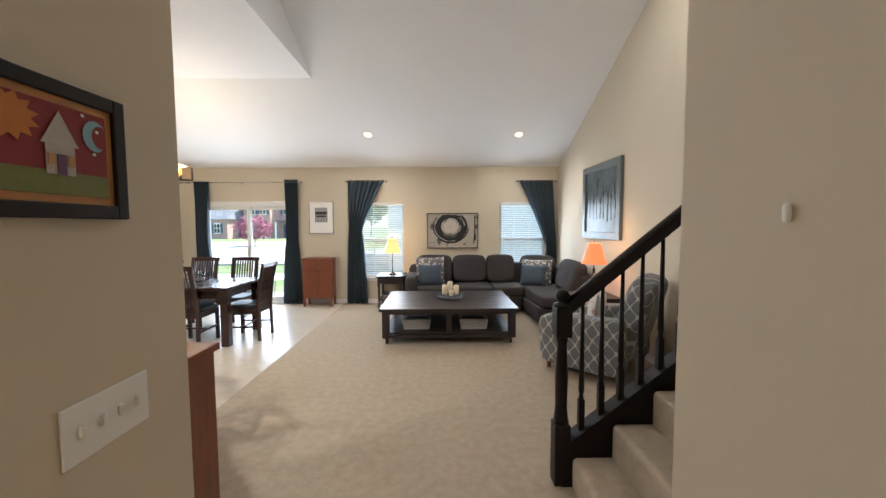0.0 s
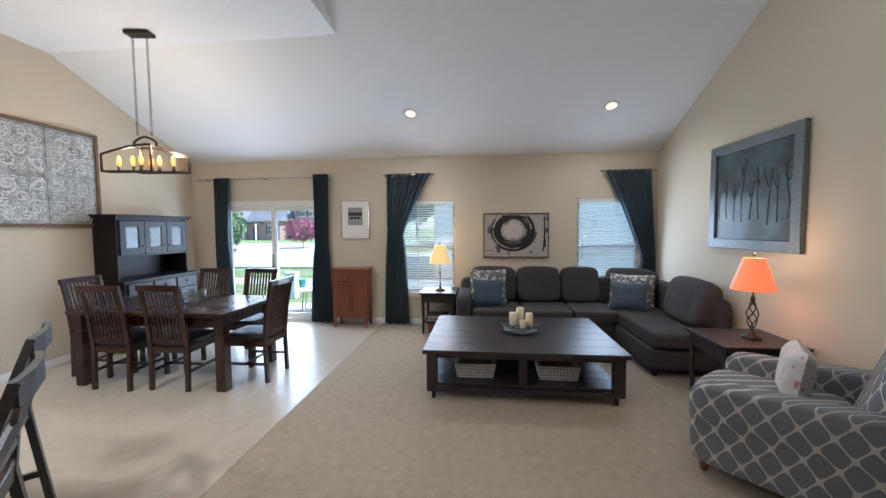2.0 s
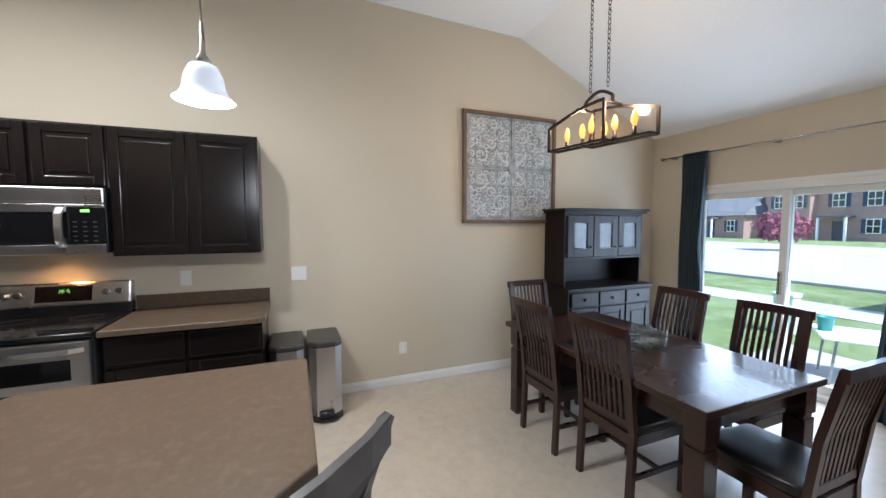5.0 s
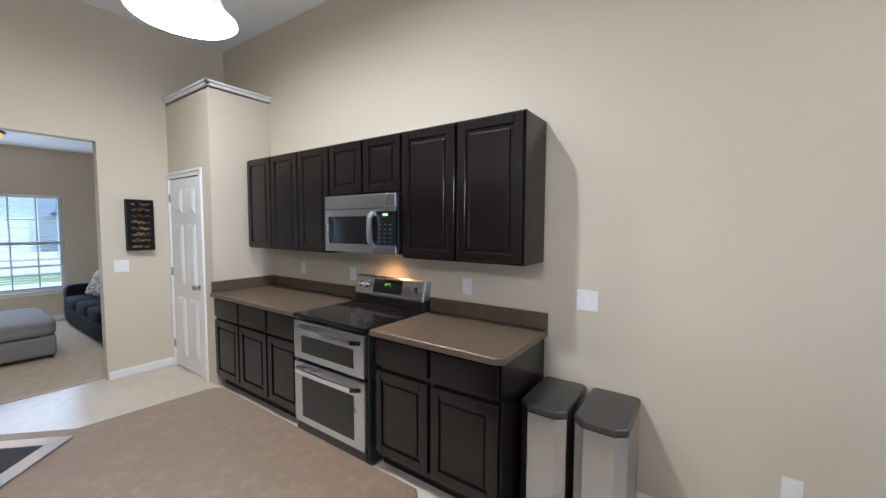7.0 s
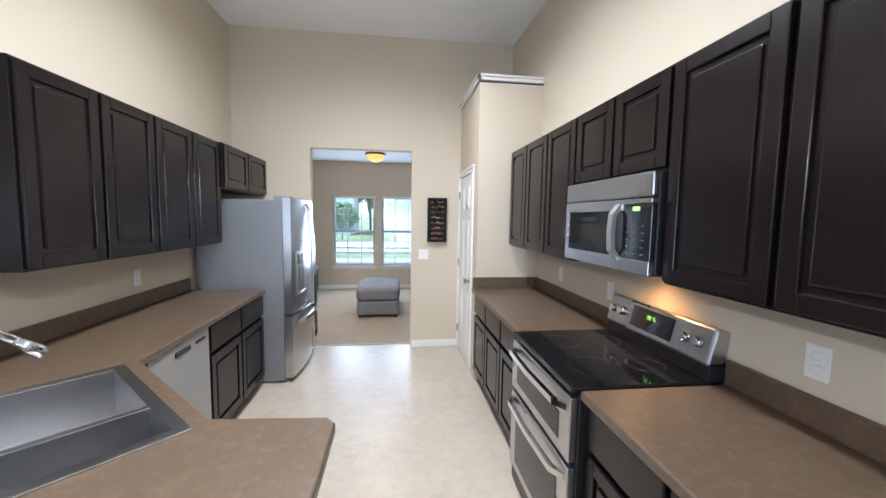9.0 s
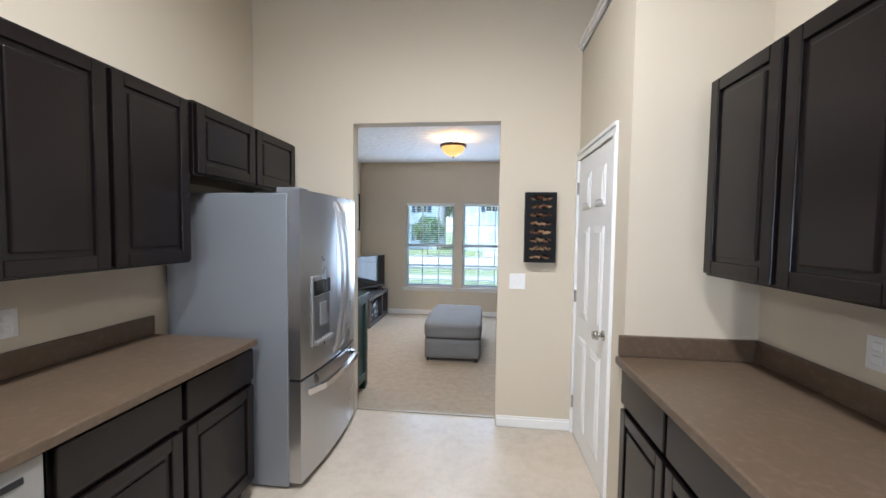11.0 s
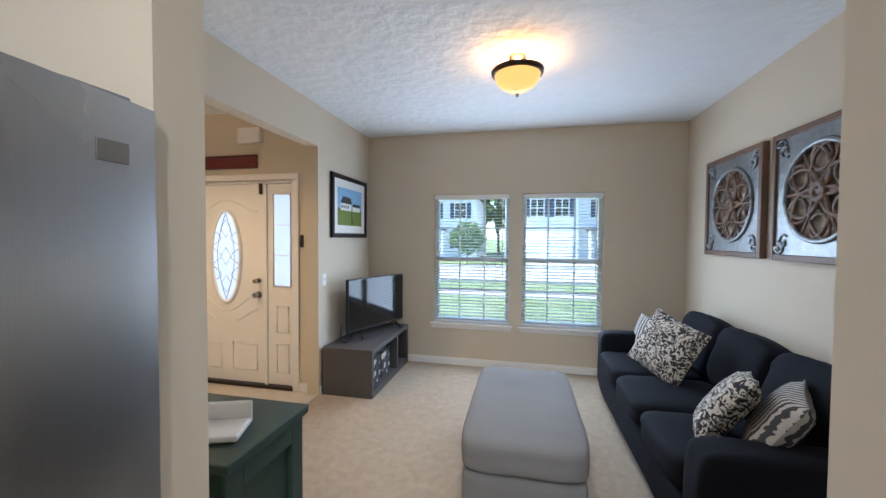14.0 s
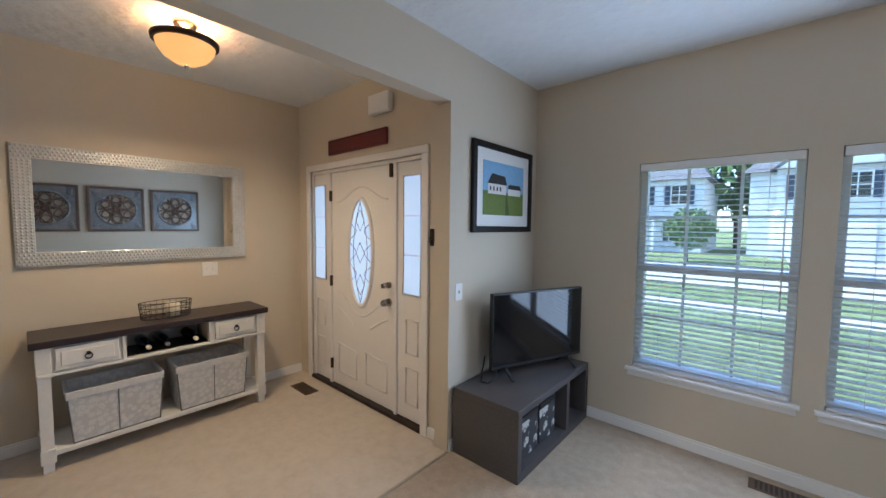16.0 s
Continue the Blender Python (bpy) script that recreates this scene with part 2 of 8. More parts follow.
    def cushion(self, x0, x1, y0, y1, z0, z1, p=7.0, m=None, n=10, crumple=0.006):
        """A padded block with rounded edges."""
        r = bmesh.ops.create_grid(self.bm, x_segments=1, y_segments=1, size=0.001)
        bmesh.ops.delete(self.bm, geom=r["verts"], context="VERTS")
        made = {}

        def vert(c):
            key = tuple(round(a, 5) for a in c)
            if key not in made:
                k = sum(abs(a) ** p for a in c) ** (1 / p)
                q = [a / k for a in c]
                w = noise.noise(Vector((q[0] * 2 + x0 * 7, q[1] * 2 + y0 * 5, q[2] * 2)))
                co = Vector(((x0 + x1) / 2 + q[0] * (x1 - x0) / 2, (y0 + y1) / 2 + q[1] * (y1 - y0) / 2, (z0 + z1) / 2 + q[2] * (z1 - z0) / 2))
                co += Vector(q) * (w * crumple)
                made[key] = self.bm.verts.new(m @ co if m is not None else co)
            return made[key]

        g = [math.sin((-1 + 2 * i / n) * math.pi / 2) for i in range(n + 1)]
        for ax in range(3):
            for s in (-1, 1):
                for i in range(n):
                    for j in range(n):
                        quad = []
                        for a, b in ((g[i], g[j]), (g[i + 1], g[j]), (g[i + 1], g[j + 1]), (g[i], g[j + 1])):
                            c = [0, 0, 0]
                            c[ax], c[(ax + 1) % 3], c[(ax + 2) % 3] = s, a, b
                            quad.append(vert(c))
                        f = self.bm.faces.new(quad if s > 0 else quad[::-1])
                        f.smooth = True
        return self

    def pillow(self, w, h, t, m, n=12):
        """A throw pillow in its own plane x-z, thick along y, put in place by m."""
        for s in (-1, 1):
            grid = []
            for i in range(n + 1):
                row = []
                for j in range(n + 1):
                    u, v = -1 + 2 * i / n, -1 + 2 * j / n
                    k = max(0.0, (1 - u ** 4) * (1 - v ** 4)) ** 0.6
                    pinch = 1 - 0.07 * (1 - u * u) * (v * v) - 0.0
                    pin2 = 1 - 0.07 * (1 - v * v) * (u * u)
                    wob = 0.01 * noise.noise(Vector((u * 2 + w, v * 2, s)))
                    row.append(self.bm.verts.new(m @ Vector((u * w / 2 * pin2, s * (t / 2 * k + wob * k), v * h / 2 * pinch))))
                grid.append(row)
            for i in range(n):
                for j in range(n):
                    q = (grid[i][j], grid[i + 1][j], grid[i + 1][j + 1], grid[i][j + 1])
                    f = self.bm.faces.new(q if s < 0 else q[::-1])
                    f.smooth = True
        return self

    def prism(self, pts, z0, z1):
        """An upright block over a plan outline given counter-clockwise."""
        a = [self.bm.verts.new((x, y, z0)) for x, y in pts]
        b = [self.bm.verts.new((x, y, z1)) for x, y in pts]
        n = len(pts)
        self.bm.faces.new(a[::-1])
        self.bm.faces.new(b)
        for i in range(n):
            self.bm.faces.new((a[i], a[(i + 1) % n], b[(i + 1) % n], b[i]))
        return self

    def done(self, name, mat, parent=None, label="", kind="", merge=False):
        me = bpy.data.meshes.new(name)
        if merge:
            bmesh.ops.remove_doubles(self.bm, verts=self.bm.verts, dist=0.0004)
        self.bm.normal_update()
        self.bm.to_mesh(me)
        self.bm.free()
        for mm in mat if isinstance(mat, (list, tuple)) else (mat,):
            me.materials.append(mm)
        ob = new(name, me)
        if parent is not None:
            ob.parent = parent
        return tagged(ob, label=label, kind=kind)


def thing(name, label, category, at=(0, 0, 0), rz=0, group=""):
    ob = new(name)
    ob.matrix_world = pose(at[0], at[1], at[2], 0, 0, rz)
    ob.empty_display_size = 0.1
    return tagged(ob, label, category, group)


def setting(b, name, mat, label, category):
    return tagged(b.done(name, mat), label, category, kind="structure")


# ---- structure ----
def wall(name, x0, x1, y0, y1, z0, z1, holes=(), mat=PAINT, label="beige painted drywall wall"):
    """A wall with thickness; holes are (a0, a1, z0, z1) along its longer side."""
    along_x = (x1 - x0) > (y1 - y0)
    a0, a1 = (x0, x1) if along_x else (y0, y1)
    cuts = sorted({a0, a1, *[h for hole in holes for h in hole[:2]]})
    b = Build()
    for c0, c1 in zip(cuts, cuts[1:]):
        spans = sorted((h[2], h[3]) for h in holes if h[0] <= c0 + 1e-6 and h[1] >= c1 - 1e-6)
        z = z0
        for s0, s1 in spans + [(z1, z1)]:
            if s0 - z > 1e-4:
                if along_x:
                    b.box(c0, c1, y0, y1, z, s0)
                else:
                    b.box(x0, x1, c0, c1, z, s0)
            z = s1
    return setting(b, name, mat, label, "wall")


SL = (-4.24, -2.56, -0.02, 1.925)     # sliding door opening in the far wall
W1 = (-1.33, -0.44, 0.50, 1.93)
W2 = (1.38, 2.27, 0.50, 1.93)
FA = (-2.96, -2.07, 0.50, 2.02)
FB = (-3.97, -3.10, 0.50, 2.02)
wall("wall_far", -4.93, 2.65, 7.175, 7.325, -0.02, 2.62, (SL, W1, W2))
wall("wall_left", -4.93, -4.778, -5.2, 7.325, -0.02, 3.75)
wall("wall_front", -4.93, -1.11, -5.2, -5.045, -0.02, 2.9, (FA, FB))
wall("wall_front_stub", -1.23, -1.11, -5.045, -3.88, -0.02, 2.74)
wall("wall_foyer_header", -1.23, -1.11, -3.88, -1.47, 2.36, 2.74)
wall("wall_front_door", -1.11, 1.0, -4.08, -3.93, -0.02, 2.9, ((-0.945, 0.64, -0.02, 2.075),))
wall("wall_foyer_side", 0.86, 1.02, -3.93, -1.0, -0.02, 2.74)
wall("wall_hall_side", 0.90, 1.02, -1.0, 1.09, -0.02, 2.74)
wall("wall_kitchen_back", -4.778, -1.60, -1.39, -1.275, -0.02, 3.75, ((-3.587, -2.435, -0.02, 2.355),))
wall("wall_closet", -1.60, -0.51, -1.47, 1.09, -0.02, 4.5)
wall("wall_kitchen_side", -1.60, -1.48, 1.09, 1.72, -0.02, 4.5)
wall("wall_bulkhead", -1.60, -1.48, 1.72, 5.25, 3.475, 4.5, mat=CEIL, label="white painted ceiling bulkhead")
wall("wall_hall_header", -0.51, 0.90, 0.97, 1.09, 2.62, 4.5)
wall("wall_stair_near", 1.02, 4.7, 0.94, 1.09, -0.02, 4.5)
wall("wall_living_side", 2.494, 2.65, 1.09, 7.175, -0.02, 4.5, ((1.09, 3.11, -0.02, 2.58),))
wall("wall_stair_end", 4.6, 4.75, 1.09, 3.3, -0.02, 4.5)
wall("wall_passage", 2.65, 4.6, 3.11, 3.26, -0.02, 2.9)

b = Build()


def slope_slab(b, x0, x1, ya, za, yb, zb, t=0.12):
    vs = [b.bm.verts.new(c) for c in ((x0, ya, za), (x1, ya, za), (x1, yb, zb), (x0, yb, zb), (x0, ya, za + t), (x1, ya, za + t), (x1, yb, zb + t), (x0, yb, zb + t))]
    for q in ((0, 3, 2, 1), (4, 5, 6, 7), (0, 1, 5, 4), (1, 2, 6, 5), (2, 3, 7, 6), (3, 0, 4, 7)):
        b.bm.faces.new([vs[i] for i in q])


slope_slab(b, -1.48, 2.494, 7.325, 2.529, 3.0, vault(3.0))
b.box(-1.48, 4.75, 0.9, 3.0, vault(3.0), vault(3.0) + 0.12)
slope_slab(b, -4.778, -1.48, 7.325, 2.529, 5.2, vault(5.2))
slope_slab(b, -4.778, -1.60, 5.2, vault(5.2), -1.275, 3.62)
setting(b, "ceiling_living", CEIL, "white painted vaulted drywall ceiling", "ceiling")
b = Build()
b.box(-4.778, 0.86, -5.045, -1.388, 2.74, 2.86).box(-0.51, 0.90, -1.388, 0.97, 2.74, 2.86)
setting(b, "ceiling_front", KNOCK, "white knockdown textured ceiling", "ceiling")
b = Build()
b.box(2.5, 4.6, 1.0, 3.2, 3.6, 3.7)
setting(b, "ceiling_passage", CEIL, "white passage ceiling", "ceiling")

b = Build()
b.box(-4.778, -1.60, -1.40, 7.33, -0.12, 0.0).box(-1.60, 0.90, -1.40, 1.5, -0.12, -0.002).box(-1.23, 0.86, -4.08, -1.40, -0.12, 0.0)
setting(b, "floor_vinyl", VINYL, "beige mottled sheet vinyl floor with a soft gloss", "floor")
b = Build()
b.box(-1.60, 4.6, 1.5, 7.175, -0.12, 0.004).box(-4.778, -1.23, -5.045, -1.40, -0.12, 0.004)
setting(b, "floor_carpet", CARPET, "beige cut pile carpet floor", "floor")
b = Build()
b.box(-1.606, -1.594, 1.5, 7.175, -0.01, 0.006, 0.002).box(-3.59, -2.41, -1.41, -1.385, -0.01, 0.009, 0.003).box(-1.24, -1.22, -3.88, -1.40, -0.01, 0.009, 0.003)
setting(b, "trim_floor_edge", material("edge_strip", (0.36, 0.32, 0.26), 0.4, 0.3, scale=40, vary=0.1, bump=0.02), "thin metal strip between carpet and vinyl", "trim")


def baseboard(runs):
    """Boards with a bevelled top; runs are (x0, y0, x1, y1, nx, ny)."""
    b = Build()
    for x0, y0, x1, y1, nx, ny in runs:
        xs, ys = sorted((x0, x1)), sorted((y0, y1))
        for t, h in ((0.014, 0.07), (0.009, 0.088)):
            b.box(min(xs[0], xs[0] + nx * t), max(xs[1], xs[1] + nx * t), min(ys[0], ys[0] + ny * t), max(ys[1], ys[1] + ny * t), 0.002, h, 0.003)
    return setting(b, "baseboard", WHITE, "white painted wood baseboard", "baseboard")


baseboard([(-4.776, 2.82, -4.776, 7.17, 1, 0), (-2.50, 7.173, 2.49, 7.173, 0, -1), (2.492, 3.12, 2.492, 7.16, -1, 0),
           (-4.17, -1.273, -3.595, -1.273, 0, 1),
           (-4.776, -5.043, -1.235, -5.043, 0, 1), (-1.232, -5.04, -1.232, -3.885, -1, 0), (-1.11, -3.928, -1.0, -3.928, 0, 1),
           (0.858, -3.92, 0.858, -1.0, -1, 0), (-4.776, -5.03, -4.776, -1.41, 1, 0), (-1.105, -3.93, -1.105, -3.885, 1, 0)])


# ---- windows and doors ----
def blind_window(name, span, y, inn, label, tilt):
    """A vinyl double-hung window with grilles, a sill and an open slatted blind; inn points into the room along y."""
    x0, x1, z0, z1 = span
    w = tagged(new(name), label, "window", kind="structure")
    fy = y - inn * 0.10
    b = Build()
    for a0, a1, c0, c1 in ((x0, x0 + 0.045, z0, z1), (x1 - 0.045, x1, z0, z1), (x0 + 0.045, x1 - 0.045, z1 - 0.045, z1), (x0 + 0.045, x1 - 0.045, z0, z0 + 0.05)):
        b.box(a0, a1, fy - 0.035, fy + 0.035, c0, c1, 0.004)
    zm = (z0 + z1) / 2 - 0.03
    b.box(x0 + 0.045, x1 - 0.045, fy - 0.03, fy + 0.045, zm, zm + 0.055, 0.004)
    for k in (1, 2):
        gx = x0 + (x1 - x0) * k / 3
        b.box(gx - 0.009, gx + 0.009, fy - 0.008, fy + 0.008, z0 + 0.05, zm)
        b.box(gx - 0.009, gx + 0.009, fy - 0.008, fy + 0.008, zm + 0.055, z1 - 0.045)
    for gz in ((z0 + 0.05 + zm) / 2, (z1 - 0.045 + zm + 0.055) / 2):
        b.box(x0 + 0.045, x1 - 0.045, fy - 0.007, fy + 0.007, gz - 0.009, gz + 0.009)
    b.done("frame", WHITE, w)
    b = Build()
    b.box(x0 - 0.04, x1 + 0.04, min(y - inn * 0.1, y + inn * 0.035), max(y - inn * 0.1, y + inn * 0.035), z0 - 0.022, z0 + 0.003, 0.005)
    b.box(x0 - 0.025, x1 + 0.025, min(y + inn * 0.002, y + inn * 0.012), max(y + inn * 0.002, y + inn * 0.012), z0 - 0.065, z0 - 0.022, 0.003)
    b.done("sill", WHITE, w)
    p = Build().box(x0 + 0.04, x1 - 0.04, fy - 0.003, fy + 0.003, z0 + 0.04, z1 - 0.04).done("pane", GLASS, w)
    p.visible_shadow = False
    by = y - inn * 0.03
    b = Build().box(x0 + 0.006, x1 - 0.006, by - 0.03, by + 0.03, z1 - 0.055, z1 - 0.003, 0.004)
    b.box(x0 + 0.01, x1 - 0.01, by - 0.024, by + 0.024, z0 + 0.008, z0 + 0.026, 0.003)
    b.done("blind_rail", WHITE, w)
    b = Build()
    for k in (0.18, 0.82):
        b.cyl((x0 + (x1 - x0) * k, by, z0 + 0.02), (x0 + (x1 - x0) * k, by, z1 - 0.05), 0.0015, n=5)
    b.cyl((x0 + 0.08, by + inn * 0.035, z0 + 0.55), (x0 + 0.08, by + inn * 0.035, z1 - 0.05), 0.004, n=6)
    b.done("cord", WHITE, w)
    s = Build().box(-(x1 - x0) / 2 + 0.008, (x1 - x0) / 2 - 0.008, -0.0215, 0.0215, -0.0014, 0.0014)
    slat = s.done("slat", SLAT, w)
    z = z0 + 0.055
    first = True
    while z < z1 - 0.07:
        o = slat if first else new("slat", slat.data)
        o.parent = w
        o.matrix_local = pose((x0 + x1) / 2, by, z, -inn * tilt)
        first = False
        z += 0.036
    return w


SLAT = material("blind_slat", (0.85, 0.86, 0.86), 0.5, scale=60, vary=0.02, bump=0.02)
nodes, links = SLAT.node_tree.nodes, SLAT.node_tree.links
thin, both = nodes.new("ShaderNodeBsdfTranslucent"), nodes.new("ShaderNodeMixShader")
thin.inputs["Color"].default_value = (0.85, 0.87, 0.88, 1)
both.inputs["Fac"].default_value = 0.45
links.new(nodes["Principled BSDF"].outputs[0], both.inputs[1])
links.new(thin.outputs[0], both.inputs[2])
links.new(both.outputs[0], nodes["Material Output"].inputs["Surface"])
blind_window("window_1", W1, 7.175, -1, "white double-hung window with half-open slatted blinds", 24)
blind_window("window_2", W2, 7.175, -1, "white double-hung window with half-open slatted blinds", 24)
blind_window("window_3", FA, -5.045, 1, "white double-hung window with open slatted blinds", 7)
blind_window("window_4", FB, -5.045, 1, "white double-hung window with open slatted blinds", 7)


def sliding_door():
    x0, x1, z0, z1 = SL
    w = tagged(new("door_sliding"), "white vinyl sliding glass patio door, closed", "door", kind="structure")
    b = Build()
    y = 7.23
    for a0, a1, c0, c1 in ((x0, x0 + 0.05, 0, z1), (x1 - 0.05, x1, 0, z1), (x0 + 0.05, x1 - 0.05, z1 - 0.06, z1), (x0 + 0.05, x1 - 0.05, z0, 0.045)):
        b.box(a0, a1, y - 0.07, y + 0.07, c0, c1, 0.005)
    for a0, a1, c0, c1 in ((x0 - 0.06, x0, 0, z1 + 0.02), (x1, x1 + 0.06, 0, z1 + 0.02), (x0 - 0.06, x1 + 0.06, z1, z1 + 0.035)):
        b.box(a0, a1, 7.155, 7.174, c0, c1, 0.004)
    b.done("frame", WHITE, w)
    xm = (x0 + x1) / 2
    for a0, a1, dy in ((x0 + 0.05, xm + 0.03, -0.02), (xm - 0.03, x1 - 0.05, 0.03)):
        s = Build()
        for c0, c1, e0, e1 in ((a0, a0 + 0.06, 0.045, z1 - 0.06), (a1 - 0.06, a1, 0.045, z1 - 0.06), (a0 + 0.06, a1 - 0.06, z1 - 0.12, z1 - 0.06), (a0 + 0.06, a1 - 0.06, 0.045, 0.125)):
            s.box(c0, c1, y + dy - 0.02, y + dy + 0.02, e0, e1, 0.004)
        sash = s.done("sash", WHITE, w)
        p = Build().box(a0 + 0.055, a1 - 0.055, y + dy - 0.004, y + dy + 0.004, 0.12, z1 - 0.115).done("pane", GLASS, w)
        p.visible_shadow = False
    Build().box(xm - 0.02, xm + 0.005, y - 0.075, y - 0.04, 0.88, 1.1, 0.006).done("handle", NICKEL, w)


sliding_door()


def front_door():
    y = -3.93
    w = tagged(new("door_front"), "white panelled front door with an oval leaded window and sidelights, closed", "door", kind="structure")
    b = Build()
    for a0, a1, c0, c1 in ((-1.0, -0.93, 0, 2.065), (0.625, 0.69, 0, 2.065), (-1.0, 0.69, 2.065, 2.125)):
        b.box(a0, a1, y + 0.001, y + 0.02, c0, c1, 0.006)
    for a0, a1 in ((-0.93, -0.905), (0.605, 0.625), (-0.63, -0.60), (0.30, 0.33)):
        b.box(a0, a1, y - 0.12, y - 0.01, 0.0, 2.065, 0.003)
    b.box(-0.93, 0.625, y - 0.12, y - 0.01, 2.035, 2.065, 0.003)
    b.done("frame", DOORW, w)
    Build().box(-0.93, 0.625, y - 0.13, y + 0.02, 0.0, 0.03, 0.004).done("threshold", BRONZE, w)
    b = Build().box(-0.598, 0.298, y - 0.07, y - 0.03, 0.035, 2.033)
    cx, cz = -0.15, 1.31

    def oval(rx, rz, n=40):
        return [(cx + rx * math.cos(2 * math.pi * i / n), y - 0.027, cz + rz * math.sin(2 * math.pi * i / n)) for i in range(n)]
    b.tube(oval(0.17, 0.465), 0.02, 8, True)
    for s in (0.0, -0.13):
        pts = [(cx + u * 0.36, y - 0.031, 0.80 + s + 0.10 * abs(u) ** 1.5 * (1 if s == 0 else 0.6) - 0.05 * math.cos(u * 3.1)) for u in [i / 12 - 1 for i in range(25)]]
        b.tube(pts if s == 0 else pts[:9], 0.009, 6)
        if s:
            b.tube(pts[16:], 0.009, 6)
    for px in (-0.36, 0.06):
        for c0, c1 in ((0.16, 0.44),):
            b.tube([(px - 0.14, y - 0.031, c0), (px + 0.14, y - 0.031, c0), (px + 0.14, y - 0.031, c1), (px - 0.14, y - 0.031, c1 - 0.03)], 0.009, 6, True)
    b.tube([(cx + u * 0.36, y - 0.031, 1.82 + 0.06 * math.cos(u * 3.1)) for u in [i / 12 - 1 for i in range(25)]], 0.008, 6)
    b.done("leaf", DOORW, w)
    o = Build()
    vs = [o.bm.verts.new((p[0], y - 0.024, p[2])) for p in oval(0.165, 0.46)]
    o.bm.faces.new(vs)
    o.done("oval_pane", FROST, w, "frosted leaded glass with daylight put in as a faint glow")
    b = Build()
    for s in (-1, 1):
        b.tube([(cx + s * 0.10 * math.sin(t * math.pi), y - 0.02, cz - 0.44 + 0.88 * t) for t in [i / 20 for i in range(21)]], 0.003, 5)
        b.tube([(cx + s * (0.155 - 0.10 * math.sin(t * math.pi * 3) ** 2), y - 0.02, cz - 0.28 + 0.56 * t) for t in [i / 24 for i in range(25)]], 0.003, 5)
    for dz in (-0.28, 0.0, 0.28):
        b.tube([(cx, y - 0.02, cz + dz - 0.09), (cx + 0.06, y - 0.02, cz + dz), (cx, y - 0.02, cz + dz + 0.09), (cx - 0.06, y - 0.02, cz + dz)], 0.003, 5, True)
    b.done("lead_came", NICKEL, w)
    for a0, a1, mc in ((-0.903, -0.632, -0.795), (0.332, 0.603, 0.505)):
        s = Build().box(a0, a1, y - 0.07, y - 0.03, 0.035, 2.033)
        m0, m1 = mc - 0.085, mc + 0.085
        s.tube([(m0 - 0.01, y - 0.03, 1.02), (m1 + 0.01, y - 0.03, 1.02), (m1 + 0.01, y - 0.03, 1.93), (m0 - 0.01, y - 0.03, 1.93)], 0.012, 6, True)
        for c0, c1 in ((0.16, 0.44), (0.56, 0.82)):
            s.tube([(m0 + 0.02, y - 0.031, c0), (m1 - 0.02, y - 0.031, c0), (m1 - 0.02, y - 0.031, c1), (m0 + 0.02, y - 0.031, c1)], 0.009, 6, True)
        s.done("sidelight", DOORW, w)
        for k in range(3):
            Build().box(m0, m1, y - 0.029, y - 0.022, 1.03 + k * 0.3, 1.32 + k * 0.3).done("pane", FROST, w)
    b = Build()
    for kz, r in ((0.93, 0.03), (1.07, 0.024)):
        b.cyl((-0.53, y - 0.03, kz), (-0.53, y - 0.015, kz), r * 1.1)
        b.cyl((-0.53, y - 0.015, kz), (-0.53, y + 0.03, kz), 0.012)
        b.cyl((-0.53, y + 0.02, kz), (-0.53, y + 0.045, kz), r, r * 0.8)
    b.done("knob", NICKEL, w)
    b = Build()
    for hz in (0.22, 1.02, 1.82):
        b.box(0.295, 0.318, y - 0.03, y - 0.008, hz - 0.05, hz + 0.05, 0.002)
    b.box(-0.575, -0.545, y - 0.03, y - 0.01, 1.93, 2.04, 0.003)
    b.done("hinge", BRONZE, w)


DOORW = material("white_door_paint", (0.78, 0.75, 0.71), 0.42, scale=60, vary=0.02, bump=0.03)
# frosted door panes: daylight behind them is put in as a bluish emission
FROST = glow("frosted_glass_daylight_glow", (0.62, 0.78, 0.98), 0.17)
front_door()


def panel_door(w, x, ya, yb, z1, sgn, mat):
    """A six-panel leaf on the plane x; sgn: the way its face looks."""
    b = Build().box(min(x, x - sgn * 0.035), max(x, x - sgn * 0.035), ya, yb, 0.01, z1, 0.002)
    wd = yb - ya
    for c in (0.29, 0.71):
        yc, hw = ya + wd * c, wd * 0.138
        for c0, c1 in ((0.16, 0.78), (0.93, 1.56), (1.68, 1.92)):
            for inset, out, bev in ((0.0, 0.005, 0.0045), (0.012, 0.0085, 0.003), (0.034, 0.013, 0.006)):
                b.box(min(x, x + sgn * out), max(x, x + sgn * out), yc - hw + inset, yc + hw - inset, c0 + inset, c1 - inset, bev)
    return b.done("leaf", mat, w)


